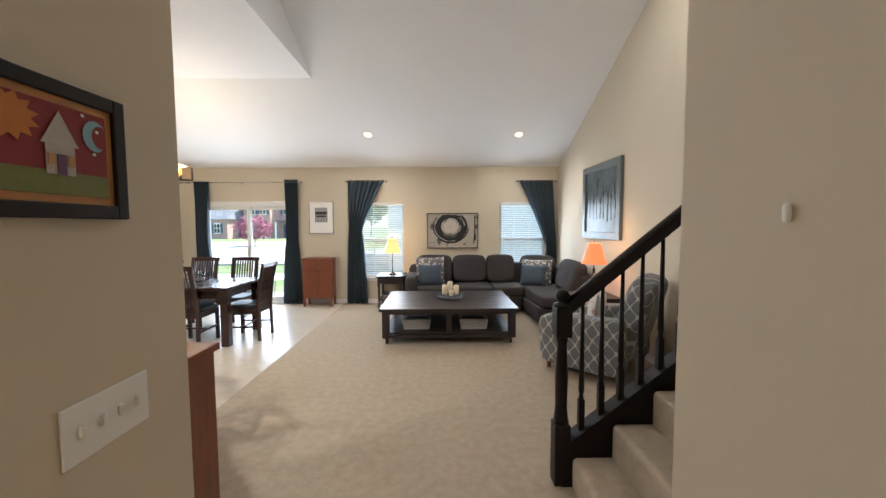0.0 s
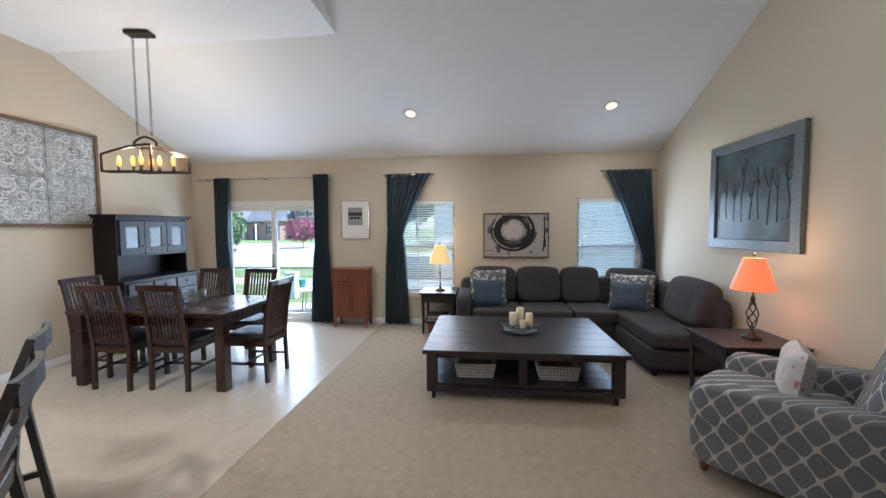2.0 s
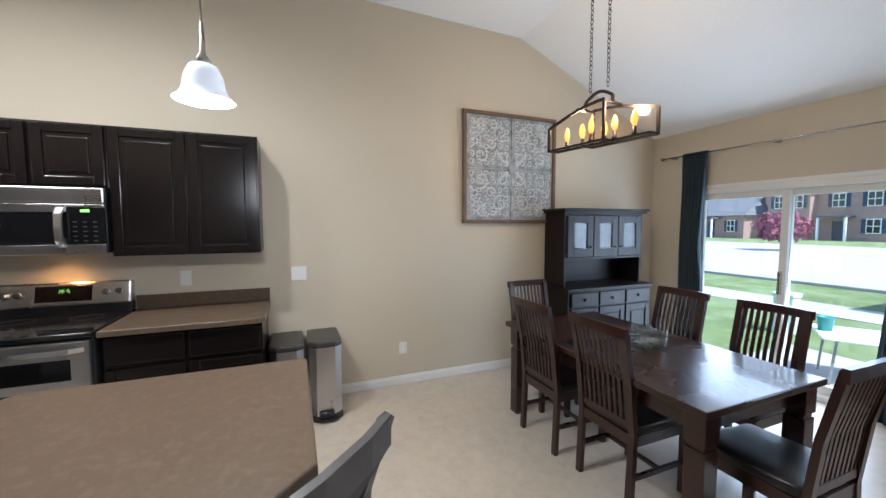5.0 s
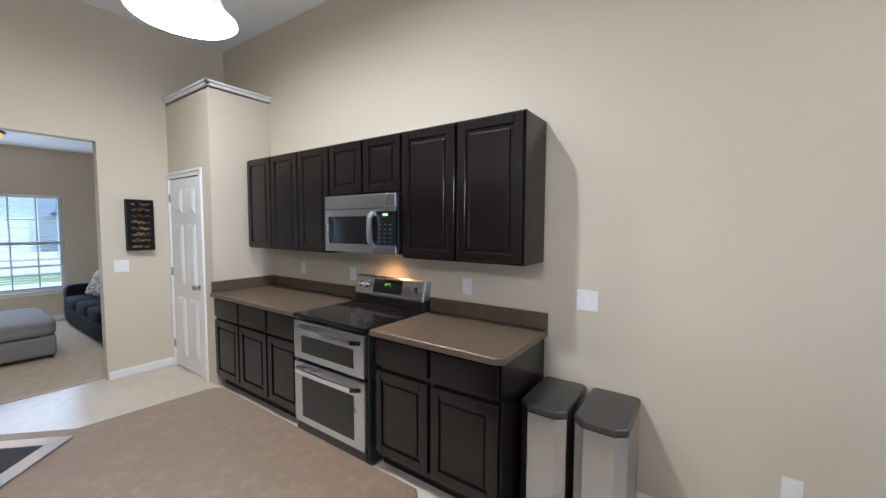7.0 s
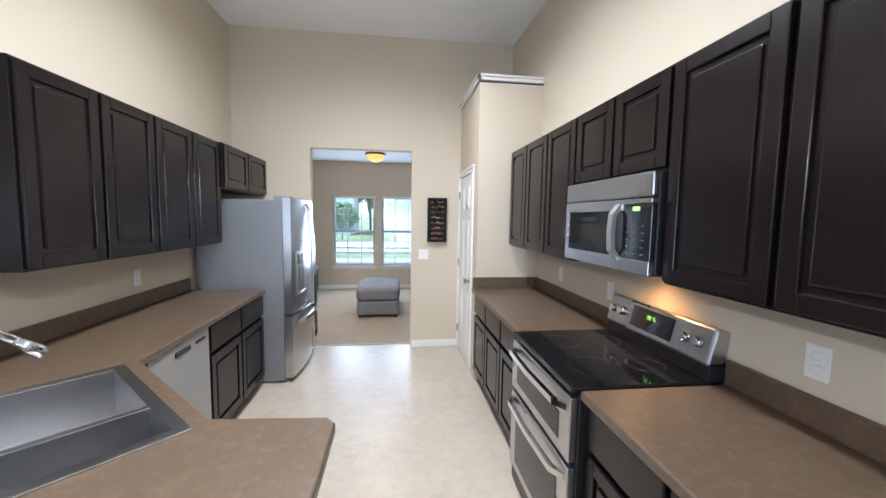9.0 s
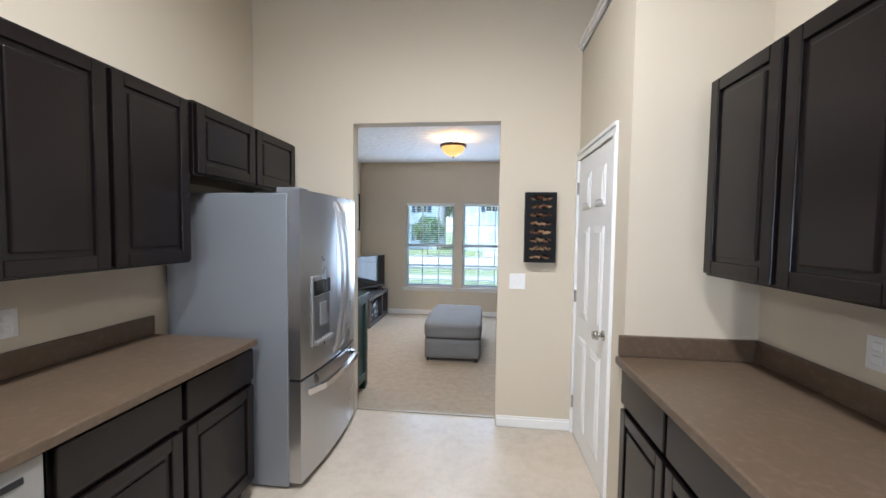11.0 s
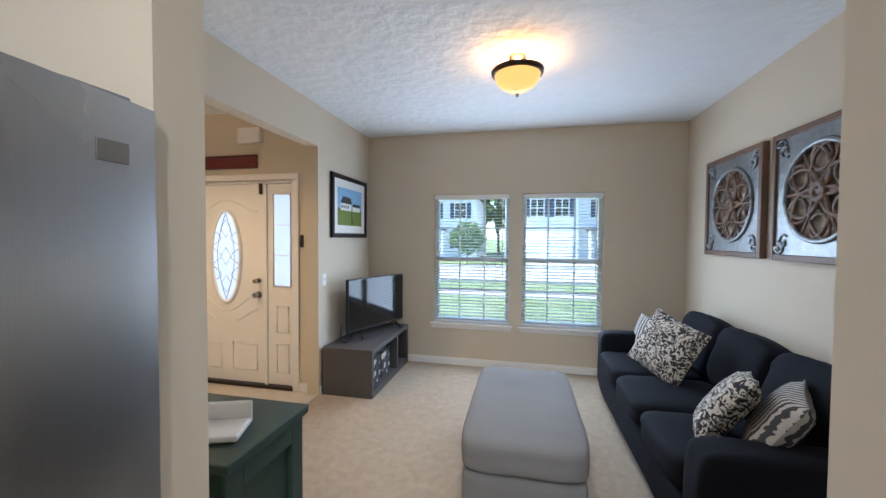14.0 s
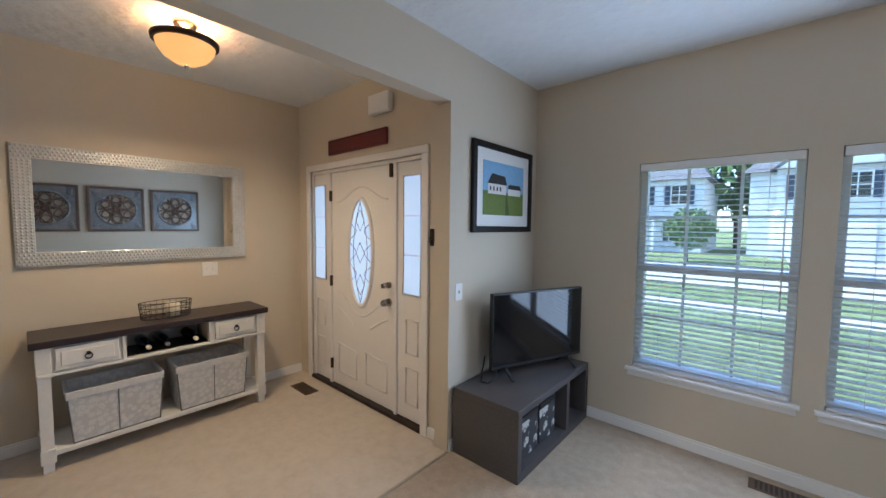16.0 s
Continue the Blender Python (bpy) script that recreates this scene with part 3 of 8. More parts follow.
def pantry():
    b = Build()
    X = -4.17
    b.box(-4.778, X, -0.41, -0.29, 0, 2.83).box(X - 0.12, X, -0.52, -0.41, 0, 2.83)
    b.box(X - 0.12, X, -1.275, -1.25, 0, 2.83).box(X - 0.12, X, -1.25, -0.52, 2.05, 2.83).box(-4.778, X - 0.12, -1.275, -0.41, 2.75, 2.83)
    setting(b, "wall_pantry", PAINT, "beige painted pantry enclosure below the ceiling", "wall")
    b = Build()
    for g, h0, h1 in ((0.0, 2.83, 2.85), (0.02, 2.85, 2.88), (0.035, 2.88, 2.90)):
        b.box(-4.778, X + g, -0.29 + g - 0.03, -0.29 + g, h0, h1, 0.003).box(X + g - 0.03, X + g, -1.275, -0.29 + g, h0, h1, 0.003)
    b.box(-4.776, X, -1.27, -0.29, 2.83, 2.86)
    setting(b, "trim_pantry", WHITE, "white crown ledge on the pantry top", "trim")
    w = tagged(new("door_pantry"), "white six-panel pantry door, closed", "door", kind="structure")
    panel_door(w, X + 0.004, -1.235, -0.525, 2.04, 1, WHITE)
    b = Build()
    for a0, a1, c0, c1 in ((-0.525, -0.46, 0, 2.045), (-1.273, -1.238, 0, 2.045), (-1.273, -0.46, 2.045, 2.11)):
        b.box(X + 0.001, X + 0.014, a0, a1, c0, c1, 0.003).box(X + 0.012, X + 0.021, a0 + (0.03 if a1 - a0 < 0.2 and a0 > -1 else 0), a1, c0 + (0.04 if c0 > 1 else 0), c1, 0.003)
    b.done("casing", WHITE, w)
    b = Build()
    b.cyl((X, -0.59, 0.93), (X + 0.012, -0.59, 0.93), 0.03).cyl((X, -0.59, 0.93), (X + 0.05, -0.59, 0.93), 0.011).cyl((X + 0.04, -0.59, 0.93), (X + 0.065, -0.59, 0.93), 0.028, 0.022)
    b.done("knob", NICKEL, w)
    b = Build()
    for hz in (0.25, 1.05, 1.84):
        b.box(X + 0.004, X + 0.02, -1.252, -1.232, hz - 0.045, hz + 0.045, 0.002)
    b.done("hinge", NICKEL, w)


pantry()


# ---- kitchen ----
def raised_door(b, x, y0, y1, z0, z1, sgn, drawer=False):
    """A cabinet front on the plane x with a raised centre panel, facing sgn along x."""
    def slab(d0, d1, i, bev=0.003):
        b.box(min(x + sgn * d0, x + sgn * d1), max(x + sgn * d0, x + sgn * d1), y0 + i, y1 - i, z0 + i, z1 - i, bev)
    if drawer:
        slab(0, 0.02, 0, 0.005)
        return
    f = 0.055
    for a0, a1, c0, c1 in ((y0, y0 + f, z0, z1), (y1 - f, y1, z0, z1), (y0 + f, y1 - f, z0, z0 + f), (y0 + f, y1 - f, z1 - f, z1)):
        b.box(min(x, x + sgn * 0.02), max(x, x + sgn * 0.02), a0, a1, c0, c1, 0.004)
    b.box(min(x, x + sgn * 0.008), max(x, x + sgn * 0.008), y0 + f, y1 - f, z0 + f, z1 - f)
    b.box(min(x, x + sgn * 0.017), max(x, x + sgn * 0.017), y0 + f + 0.022, y1 - f - 0.022, z0 + f + 0.022, z1 - f - 0.022, 0.007)


def upper(xw, sgn, y0, y1, z0, z1, doors, label, d=0.31):
    c = thing("upper_cabinet", label, "cabinet", group="upper kitchen cabinets")
    xf = xw + sgn * d
    Build().box(min(xw + sgn * 0.002, xf), max(xw + sgn * 0.002, xf), y0 + 0.001, y1 - 0.001, z0, z1, 0.002).done("body", ESPRESSO, c)
    w = (y1 - y0) / doors
    for k in range(doors):
        b = Build()
        raised_door(b, xf + sgn * 0.001, y0 + w * k + 0.012, y0 + w * (k + 1) - 0.012, z0 + 0.012, z1 - 0.012, sgn)
        b.done("door", ESPRESSO, c)
    return c


UL = "espresso upper cabinet with raised-panel doors on the wall"
XK = -4.776
upper(XK, 1, 1.84, 2.725, 1.335, 2.19, 2, UL)
upper(XK, 1, 1.08, 1.84, 1.785, 2.19, 2, UL)
upper(XK, 1, 0.66, 1.08, 1.335, 2.19, 1, UL)
upper(XK, 1, -0.17, 0.66, 1.335, 2.19, 2, UL)
XE = -1.602
upper(XE, -1, 0.64, 1.50, 1.335, 2.19, 2, UL)
upper(XE, -1, -0.22, 0.64, 1.335, 2.19, 2, UL)
upper(XE, -1, -1.27, -0.22, 1.80, 2.19, 2, UL, 0.34)


def base(xw, sgn, y0, y1, label, cols=2, depth=0.6):
    c = thing("base_cabinet", label, "cabinet", group="kitchen base cabinets")
    xf = xw + sgn * depth
    b = Build().box(min(xw + sgn * 0.002, xf), max(xw + sgn * 0.002, xf), y0 + 0.001, y1 - 0.001, 0.1, 0.875)
    b.box(min(xw + sgn * 0.002, xf - sgn * 0.07), max(xw + sgn * 0.002, xf - sgn * 0.07), y0 + 0.001, y1 - 0.001, 0.002, 0.1)
    b.done("body", ESPRESSO, c)
    w = (y1 - y0) / cols
    for k in range(cols):
        b = Build()
        raised_door(b, xf + sgn * 0.001, y0 + w * k + 0.012, y0 + w * (k + 1) - 0.012, 0.13, 0.66, sgn)
        b.done("door", ESPRESSO, c)
        b = Build()
        raised_door(b, xf + sgn * 0.001, y0 + w * k + 0.012, y0 + w * (k + 1) - 0.012, 0.69, 0.86, sgn, True)
        b.done("drawer", ESPRESSO, c)
    return c


BL = "espresso base cabinet with drawers over raised-panel doors"
base(XK, 1, 1.86, 2.74, BL)
base(XK, 1, -0.28, 1.09, BL, 3)
base(XE, -1, -0.30, 0.68, BL, 2)


def counter_slab(name, pts, label, splash=(), z=0.914):
    c = thing(name, label, "countertop")
    b = Build().prism(pts, z - 0.037, z)
    es = [e for e in b.bm.edges if abs(e.verts[0].co.z - z) < 1e-5 and abs(e.verts[1].co.z - z) < 1e-5]
    bmesh.ops.bevel(b.bm, geom=es, offset=0.009, segments=3, affect="EDGES", profile=0.5)
    b.done("top", COUNTER, c)
    for x0, x1, y0, y1 in splash:
        Build().box(x0, x1, y0, y1, z + 0.0005, z + 0.105, 0.004).done("backsplash", COUNTER, c)
    return c


counter_slab("countertop", [(XK, 1.855), (-4.13, 1.855), (-4.13, 2.72), (-4.16, 2.76), (XK, 2.76)], "brown mottled laminate countertop with backsplash", [(XK, XK + 0.02, 1.855, 2.76)])
counter_slab("countertop", [(XK, -0.286), (-4.13, -0.286), (-4.13, 1.095), (XK, 1.095)], "brown mottled laminate countertop with backsplash", [(XK, XK + 0.02, -0.286, 1.095), (XK + 0.02, -4.14, -0.286, -0.266)])
# corner run, diagonal sink and peninsula in one top; the sink hole is cut by leaving it out of the plan
SU, SV = Vector((-0.7071, 0.7071, 0)), Vector((0.7071, 0.7071, 0))
S0 = Vector((-2.24, 1.37, 0))          # inner diagonal starts here


def diag(u, v):
    p = S0 + SU * u + SV * v
    return (p.x, p.y)


SK = (0.06, 0.80, 0.085, 0.53)          # sink hole along and across the diagonal


def peninsula():
    c = thing("peninsula_counter", "brown mottled laminate peninsula counter with a corner sink", "countertop")
    z = 0.914
    outer = [(-1.602, -0.30), (-1.602, 1.745), (-1.46, 1.745), (-1.46, 2.02), (-2.36, 3.0), (-3.19, 3.0), (-3.21, 2.98), (-3.21, 1.99), (-3.18, 1.955), diag(0.79, 0), diag(0.0, 0), (-2.24, -0.30)]
    hole = [diag(SK[0], SK[2]), diag(SK[1], SK[2]), diag(SK[1], SK[3]), diag(SK[0], SK[3])]
    b = Build()
    vo = [b.bm.verts.new((x, y, z)) for x, y in outer]
    vh = [b.bm.verts.new((x, y, z)) for x, y in hole]
    eo = [b.bm.edges.new((vo[i], vo[(i + 1) % len(vo)])) for i in range(len(vo))]
    eh = [b.bm.edges.new((vh[i], vh[(i + 1) % 4])) for i in range(4)]
    bmesh.ops.triangle_fill(b.bm, edges=eo + eh, use_beauty=True, use_dissolve=False)
    for f in b.bm.faces:
        if f.normal.z < 0:
            f.normal_flip()
    r = bmesh.ops.extrude_face_region(b.bm, geom=list(b.bm.faces))
    for v in r["geom"]:
        if isinstance(v, bmesh.types.BMVert):
            v.co.z -= 0.037
    bmesh.ops.recalc_face_normals(b.bm, faces=b.bm.faces)
    rim = [e for e in b.bm.edges if all(abs(v.co.z - z) < 1e-5 for v in e.verts) and any(abs(f.normal.z) < 0.3 for f in e.link_faces)]
    bmesh.ops.bevel(b.bm, geom=rim, offset=0.008, segments=2, affect="EDGES", profile=0.5)
    b.done("top", COUNTER, c)
    Build().box(-1.622, -1.602, -0.30, 1.70, z + 0.0005, z + 0.105, 0.004).done("backsplash", COUNTER, c)
    b = Build().prism([(-1.602, 1.40), (-1.602, 1.74), (-2.46, 2.66), (-3.12, 2.66), (-3.12, 2.02), diag(0.80, 0.04), diag(0.03, 0.04)], 0.002, 0.60)
    b.prism([(-1.602, 1.74), (-2.46, 2.66), (-3.12, 2.66), (-3.12, 2.62), (-2.47, 2.62), (-1.602, 1.68)], 0.60, 0.876)
    b.prism([diag(0.80, 0.04), diag(0.03, 0.04), diag(0.03, 0.0401)][:2] + [diag(0.03, 0.02), diag(0.80, 0.02)], 0.60, 0.876)
    b.done("base", ESPRESSO, c)
    return c


peninsula()


def sink():
    s = thing("kitchen_sink", "stainless steel double-bowl drop-in sink", "sink")
    m = Matrix.Translation((S0.x, S0.y, 0)) @ Matrix(((SU.x, SV.x, 0, 0), (SU.y, SV.y, 0, 0), (0, 0, 1, 0), (0, 0, 0, 1)))
    b = Build()
    u0, u1, v0, v1 = SK
    um = u0 + (u1 - u0) * 0.68
    z = 0.914
    for a0, a1, c0, c1 in ((u0 - 0.025, u1 + 0.025, v0 - 0.025, v0 + 0.02), (u0 - 0.025, u1 + 0.025, v1 - 0.03, v1 + 0.06), (u0 - 0.025, u0 + 0.02, v0 + 0.02, v1 - 0.03), (u1 - 0.02, u1 + 0.025, v0 + 0.02, v1 - 0.03), (um - 0.012, um + 0.012, v0 + 0.02, v1 - 0.03)):
        b.box(a0, a1, c0, c1, z + 0.001, z + 0.006, 0.002, m)
    b.done("rim", STEEL, s)
    b = Build()
    for a0, a1 in ((u0 + 0.02, um - 0.012), (um + 0.012, u1 - 0.02)):
        zb = z - 0.19
        for x0, x1, y0, y1, z0, z1 in ((a0, a1, v0 + 0.02, v1 - 0.03, zb - 0.004, zb), (a0 - 0.004, a0, v0 + 0.02, v1 - 0.03, zb, z + 0.004), (a1, a1 + 0.004, v0 + 0.02, v1 - 0.03, zb, z + 0.004), (a0, a1, v0 + 0.016, v0 + 0.02, zb, z + 0.004), (a0, a1, v1 - 0.03, v1 - 0.026, zb, z + 0.004)):
            b.box(x0, x1, y0, y1, z0, z1, 0, m)
        c = m @ Vector(((a0 + a1) / 2, (v0 + v1) / 2, zb))
        b.lathe(c.x, c.y, [(0.045, zb + 0.0005), (0.04, zb + 0.004), (0.02, zb + 0.002)], 16)
    b.done("bowl", STEEL, s)
    f = thing("faucet", "chrome single-handle kitchen faucet with a pull-out spout", "faucet")
    q = m @ Vector(((u0 + um) / 2 - 0.08, v1 + 0.025, z + 0.007))
    d = -SV
    side = SU
    b = Build().lathe(q.x, q.y, [(0.03, q.z), (0.028, q.z + 0.02), (0.022, q.z + 0.03), (0.02, q.z + 0.19), (0.016, q.z + 0.20)])
    b.tube([q + Vector((0, 0, 0.18)), q + d * 0.03 + Vector((0, 0, 0.25)), q + d * 0.08 + Vector((0, 0, 0.28)), q + d * 0.14 + Vector((0, 0, 0.265)), q + d * 0.2 + Vector((0, 0, 0.21))], 0.014, 10)
    b.cyl(q + d * 0.18 + Vector((0, 0, 0.23)), q + d * 0.24 + Vector((0, 0, 0.17)), 0.016, 0.024)
    b.done("spout", CHROME, f)
    Build().cyl(q + Vector((0, 0, 0.12)), q + side * 0.07 + Vector((0, 0, 0.17)), 0.01, 0.007).done("handle", CHROME, f)


sink()


def fridge():
    f = thing("refrigerator", "stainless steel french-door refrigerator with an ice dispenser and grey sides", "refrigerator")
    x0, xf, y0, y1, h = -1.63, -2.375, -1.265, -0.375, 1.72
    Build().box(xf, x0, y0, y1, 0.02, h, 0.006).done("body", GREYSTEEL, f)
    ym = (y0 + y1) / 2
    for name, a0, a1, c0, c1 in (("door", ym + 0.004, y1, 0.66, h + 0.02), ("door", y0, ym - 0.004, 0.66, h + 0.02), ("freezer_drawer", y0, y1, 0.05, 0.645)):
        b = Build()
        n = 10
        vs = []
        for i in range(n + 1):
            yy = a0 + (a1 - a0) * i / n
            bulge = 0.035 * (1 - ((yy - ym) / ((y1 - y0) / 2)) ** 2)
            vs.append((xf - 0.075 - bulge, yy))
        b.prism(([(xf - 0.004, a0)] + vs + [(xf - 0.004, a1)])[::-1], c0, c1)
        bmesh.ops.recalc_face_normals(b.bm, faces=b.bm.faces)
        b.done(name, STEEL, f)
    for s in (1, -1):
        hy = ym + s * 0.045
        b = Build()
        b.bar([(xf - 0.105, hy, 0.70), (xf - 0.135, hy, 0.76)] + [(xf - 0.135 - 0.04 * math.sin(math.pi * i / 14), hy, 0.76 + 0.88 * i / 14) for i in range(1, 14)] + [(xf - 0.135, hy, 1.64), (xf - 0.105, hy, 1.70)], 0.042, 0.02, (1, 0, 0))
        b.done("handle", SATIN, f)
    Build().bar([(xf - 0.08, y0 + 0.07, 0.56), (xf - 0.15, y0 + 0.15, 0.575), (xf - 0.175, ym, 0.58), (xf - 0.15, y1 - 0.15, 0.575), (xf - 0.08, y1 - 0.07, 0.56)], 0.03, 0.035).done("handle", CHROME, f)
    b = Build()
    b.box(xf - 0.105, xf - 0.085, y1 - 0.36, y1 - 0.09, 0.82, 1.24, 0.006)
    b.done("dispenser", STEEL, f, "grey recessed dispenser")
    Build().box(xf - 0.112, xf - 0.1, y1 - 0.335, y1 - 0.115, 1.12, 1.21, 0.004).done("display", BLACKGLASS, f)
    Build().box(xf - 0.116, xf - 0.1, y1 - 0.27, y1 - 0.18, 0.93, 1.07, 0.004).done("paddle", GREYSTEEL, f)
    # flat plate instead of a recess, its shade put in as darker grey metal
    Build().box(xf - 0.1075, xf - 0.1, y1 - 0.335, y1 - 0.115, 0.85, 1.115, 0.002).done("cavity_shade_plate", material("recess_shade_grey", (0.16, 0.16, 0.165), 0.35, 0.6, scale=30, vary=0.1, bump=0.02), f)
    Build().box(xf - 0.13, xf - 0.1, y1 - 0.34, y1 - 0.11, 0.825, 0.85, 0.006).done("drip_tray", SATIN, f)
    for a in (y0 + 0.03, y1 - 0.13):
        Build().box(xf - 0.06, xf + 0.08, a, a + 0.10, h, h + 0.035, 0.004).done("hinge_cover", GREYSTEEL, f)
    Build().box(xf - 0.093, xf - 0.087, y0 + 0.06, y0 + 0.11, 1.63, 1.665, 0.001).done("badge", NICKEL, f)
    for yy in (y0 + 0.06, y1 - 0.06):
        for xx in (xf + 0.05, x0 - 0.05):
            Build().cyl((xx, yy, 0.0), (xx, yy, 0.03), 0.02).done("foot", BLACK, f)


fridge()


def dishwasher():
    d = thing("dishwasher", "grey dishwasher built in under the counter", "dishwasher")
    Build().box(-2.19, -1.61, 0.70, 1.29, 0.02, 0.872).done("body", BLACK, d)
    Build().box(-2.225, -2.19, 0.70, 1.29, 0.12, 0.868, 0.005).done("door", material("grey_appliance", (0.30, 0.295, 0.285), 0.4, 0.2, scale=60, vary=0.03, bump=0.02), d)
    Build().box(-2.232, -2.22, 0.92, 1.07, 0.80, 0.83, 0.004).box(-2.229, -2.22, 0.75, 0.86, 0.81, 0.83, 0.002).done("handle", BLACK, d)


dishwasher()


RING = material("burner_print", (0.05, 0.05, 0.052), 0.3, scale=40, vary=0.05, bump=0.0)


def kitchen_range():
    r = thing("kitchen_range", "stainless steel double-oven electric range with a black glass top", "stove")
    x0, xf, y0, y1 = -4.765, -4.13, 1.102, 1.848
    Build().box(x0, xf, y0, y1, 0.03, 0.895, 0.003).done("body", BLACK, r)
    Build().box(x0, xf + 0.035, y0, y1, 0.895, 0.922, 0.006).done("cooktop", BLACKGLASS, r)
    for cx, cy, rr in ((-4.30, 1.30, 0.10), (-4.30, 1.65, 0.115), (-4.55, 1.30, 0.085), (-4.55, 1.65, 0.085)):
        Build().tube([(cx + rr * math.cos(i * 0.2618), cy + rr * math.sin(i * 0.2618), 0.9218) for i in range(24)], 0.0009, 4, True).done("burner_ring", RING, r)
    for z0, z1 in ((0.60, 0.875), (0.13, 0.575)):
        Build().box(xf + 0.001, xf + 0.035, y0 + 0.01, y1 - 0.01, z0, z1, 0.006).done("oven_door", STEEL, r)
        Build().box(xf + 0.030, xf + 0.038, y0 + 0.10, y1 - 0.10, z0 + 0.05, z1 - 0.10, 0.004).done("window", BLACKGLASS, r)
        Build().bar([(xf + 0.03, y0 + 0.04, z1 - 0.05), (xf + 0.07, y0 + 0.09, z1 - 0.045), (xf + 0.08, (y0 + y1) / 2, z1 - 0.045), (xf + 0.07, y1 - 0.09, z1 - 0.045), (xf + 0.03, y1 - 0.04, z1 - 0.05)], 0.022, 0.028).done("handle", CHROME, r)
    Build().box(xf + 0.001, xf + 0.02, y0 + 0.01, y1 - 0.01, 0.03, 0.12, 0.004).done("kick_panel", BLACK, r)
    b = Build()
    tilt = Matrix.Translation((x0 + 0.06, 0, 0.98)) @ Matrix.Rotation(radians(-14), 4, "Y")
    Build().box(x0, x0 + 0.075, y0, y1, 0.92, 1.0, 0.003).done("riser", BLACK, r)
    Build().box(-0.05, 0.03, y0, y1, 0.0, 0.165, 0.012, tilt).done("control_panel", STEEL, r)
    Build().box(0.028, 0.034, y0 + 0.22, y1 - 0.22, 0.03, 0.14, 0.003, tilt).done("display", BLACKGLASS, r)
    for yy in (y0 + 0.065, y0 + 0.14, y1 - 0.14, y1 - 0.065):
        Build().cyl(tilt @ Vector((0.028, yy, 0.085)), tilt @ Vector((0.06, yy, 0.085)), 0.026, 0.02).done("knob", CHROME, r)
    seven_segment(r, [tilt @ Vector((0.0355, 1.475, 0.10))], 1)
    return r


GREEN = glow("green_digits", (0.35, 0.9, 0.15), 0.4)


def seven_segment(parent, at, sgn):
    """The clock digits 2:35 as lit bars."""
    segs = {"2": "abged", "3": "abgcd", "5": "afgcd"}
    b = Build()
    p = at[0]
    h, w, t = 0.011, 0.011, 0.0022
    pos = {"a": (0, 2 * h, 1), "g": (0, h, 1), "d": (0, 0, 1), "f": (0, h, 0), "b": (1, h, 0), "e": (0, 0, 0), "c": (1, 0, 0)}
    for k, ch in enumerate("235"):
        oy = 0.030 - k * 0.019 - (0.006 if k else 0)
        for s in segs[ch]:
            dx, dz, hor = pos[s]
            yy = p.y + oy - dx * w
            zz = p.z - 0.012 + dz
            if hor:
                b.box(p.x, p.x + 0.001, yy - w, yy, zz, zz + t)
            else:
                b.box(p.x, p.x + 0.001, yy - t, yy, zz, zz + h)
    b.done("clock_digits", GREEN, parent)


kitchen_range()


def microwave():
    m = thing("microwave", "stainless steel over-the-range microwave with a black keypad", "microwave")
    x0, xf, y0, y1, z0, z1 = -4.765, -4.43, 1.09, 1.83, 1.36, 1.78
    Build().box(x0, xf, y0, y1, z0, z1, 0.004).done("body", BLACK, m)
    Build().box(xf + 0.001, xf + 0.03, y0, y1, z1 - 0.10, z1, 0.008).done("vent_panel", STEEL, m)
    b = Build()
    for a0, a1, c0, c1 in ((y0, y0 + 0.03, z0, z1 - 0.105), (y0 + 0.03, y1 - 0.19, z0, z0 + 0.06), (y0 + 0.03, y1 - 0.19, z1 - 0.155, z1 - 0.105), (y1 - 0.19, y1, z0, z0 + 0.06), (y1 - 0.19, y1, z1 - 0.125, z1 - 0.105)):
        b.box(xf + 0.001, xf + 0.03, a0, a1, c0, c1, 0.003)
    b.done("door_frame", STEEL, m)
    Build().box(xf + 0.001, xf + 0.022, y0 + 0.03, y1 - 0.19, z0 + 0.06, z1 - 0.155).done("window", BLACKGLASS, m)
    Build().box(xf + 0.001, xf + 0.026, y1 - 0.188, y1 - 0.002, z0 + 0.06, z1 - 0.125, 0.003).done("keypad", BLACKGLASS, m)
    Build().bar([(xf + 0.028, y1 - 0.215, z0 + 0.05), (xf + 0.06, y1 - 0.215, z0 + 0.09), (xf + 0.065, y1 - 0.215, z0 + 0.17), (xf + 0.06, y1 - 0.215, z0 + 0.25), (xf + 0.028, y1 - 0.215, z0 + 0.29)], 0.02, 0.036, (0, 1, 0)).done("handle", SATIN, m)
    b = Build()
    for i in range(3):
        for j in range(5):
            b.box(xf + 0.026, xf + 0.0275, y1 - 0.16 + i * 0.05, y1 - 0.14 + i * 0.05, z0 + 0.08 + j * 0.03, z0 + 0.086 + j * 0.03)
    b.done("keys", RING, m, kind="stuff")
    Build().box(xf + 0.026, xf + 0.0275, y1 - 0.12, y1 - 0.075, z1 - 0.155, z1 - 0.138).done("clock_display", GREEN, m)
    Build().box(-4.62, -4.56, 1.42, 1.52, 1.352, 1.36).done("under_light", glow("warm_under_light", (1.0, 0.5, 0.16), 2), m)


microwave()
lamp_spot("range_light", (-4.62, 1.47, 1.345), 5, 140, (1.0, 0.45, 0.12), 0.03).data.energy = 2.2


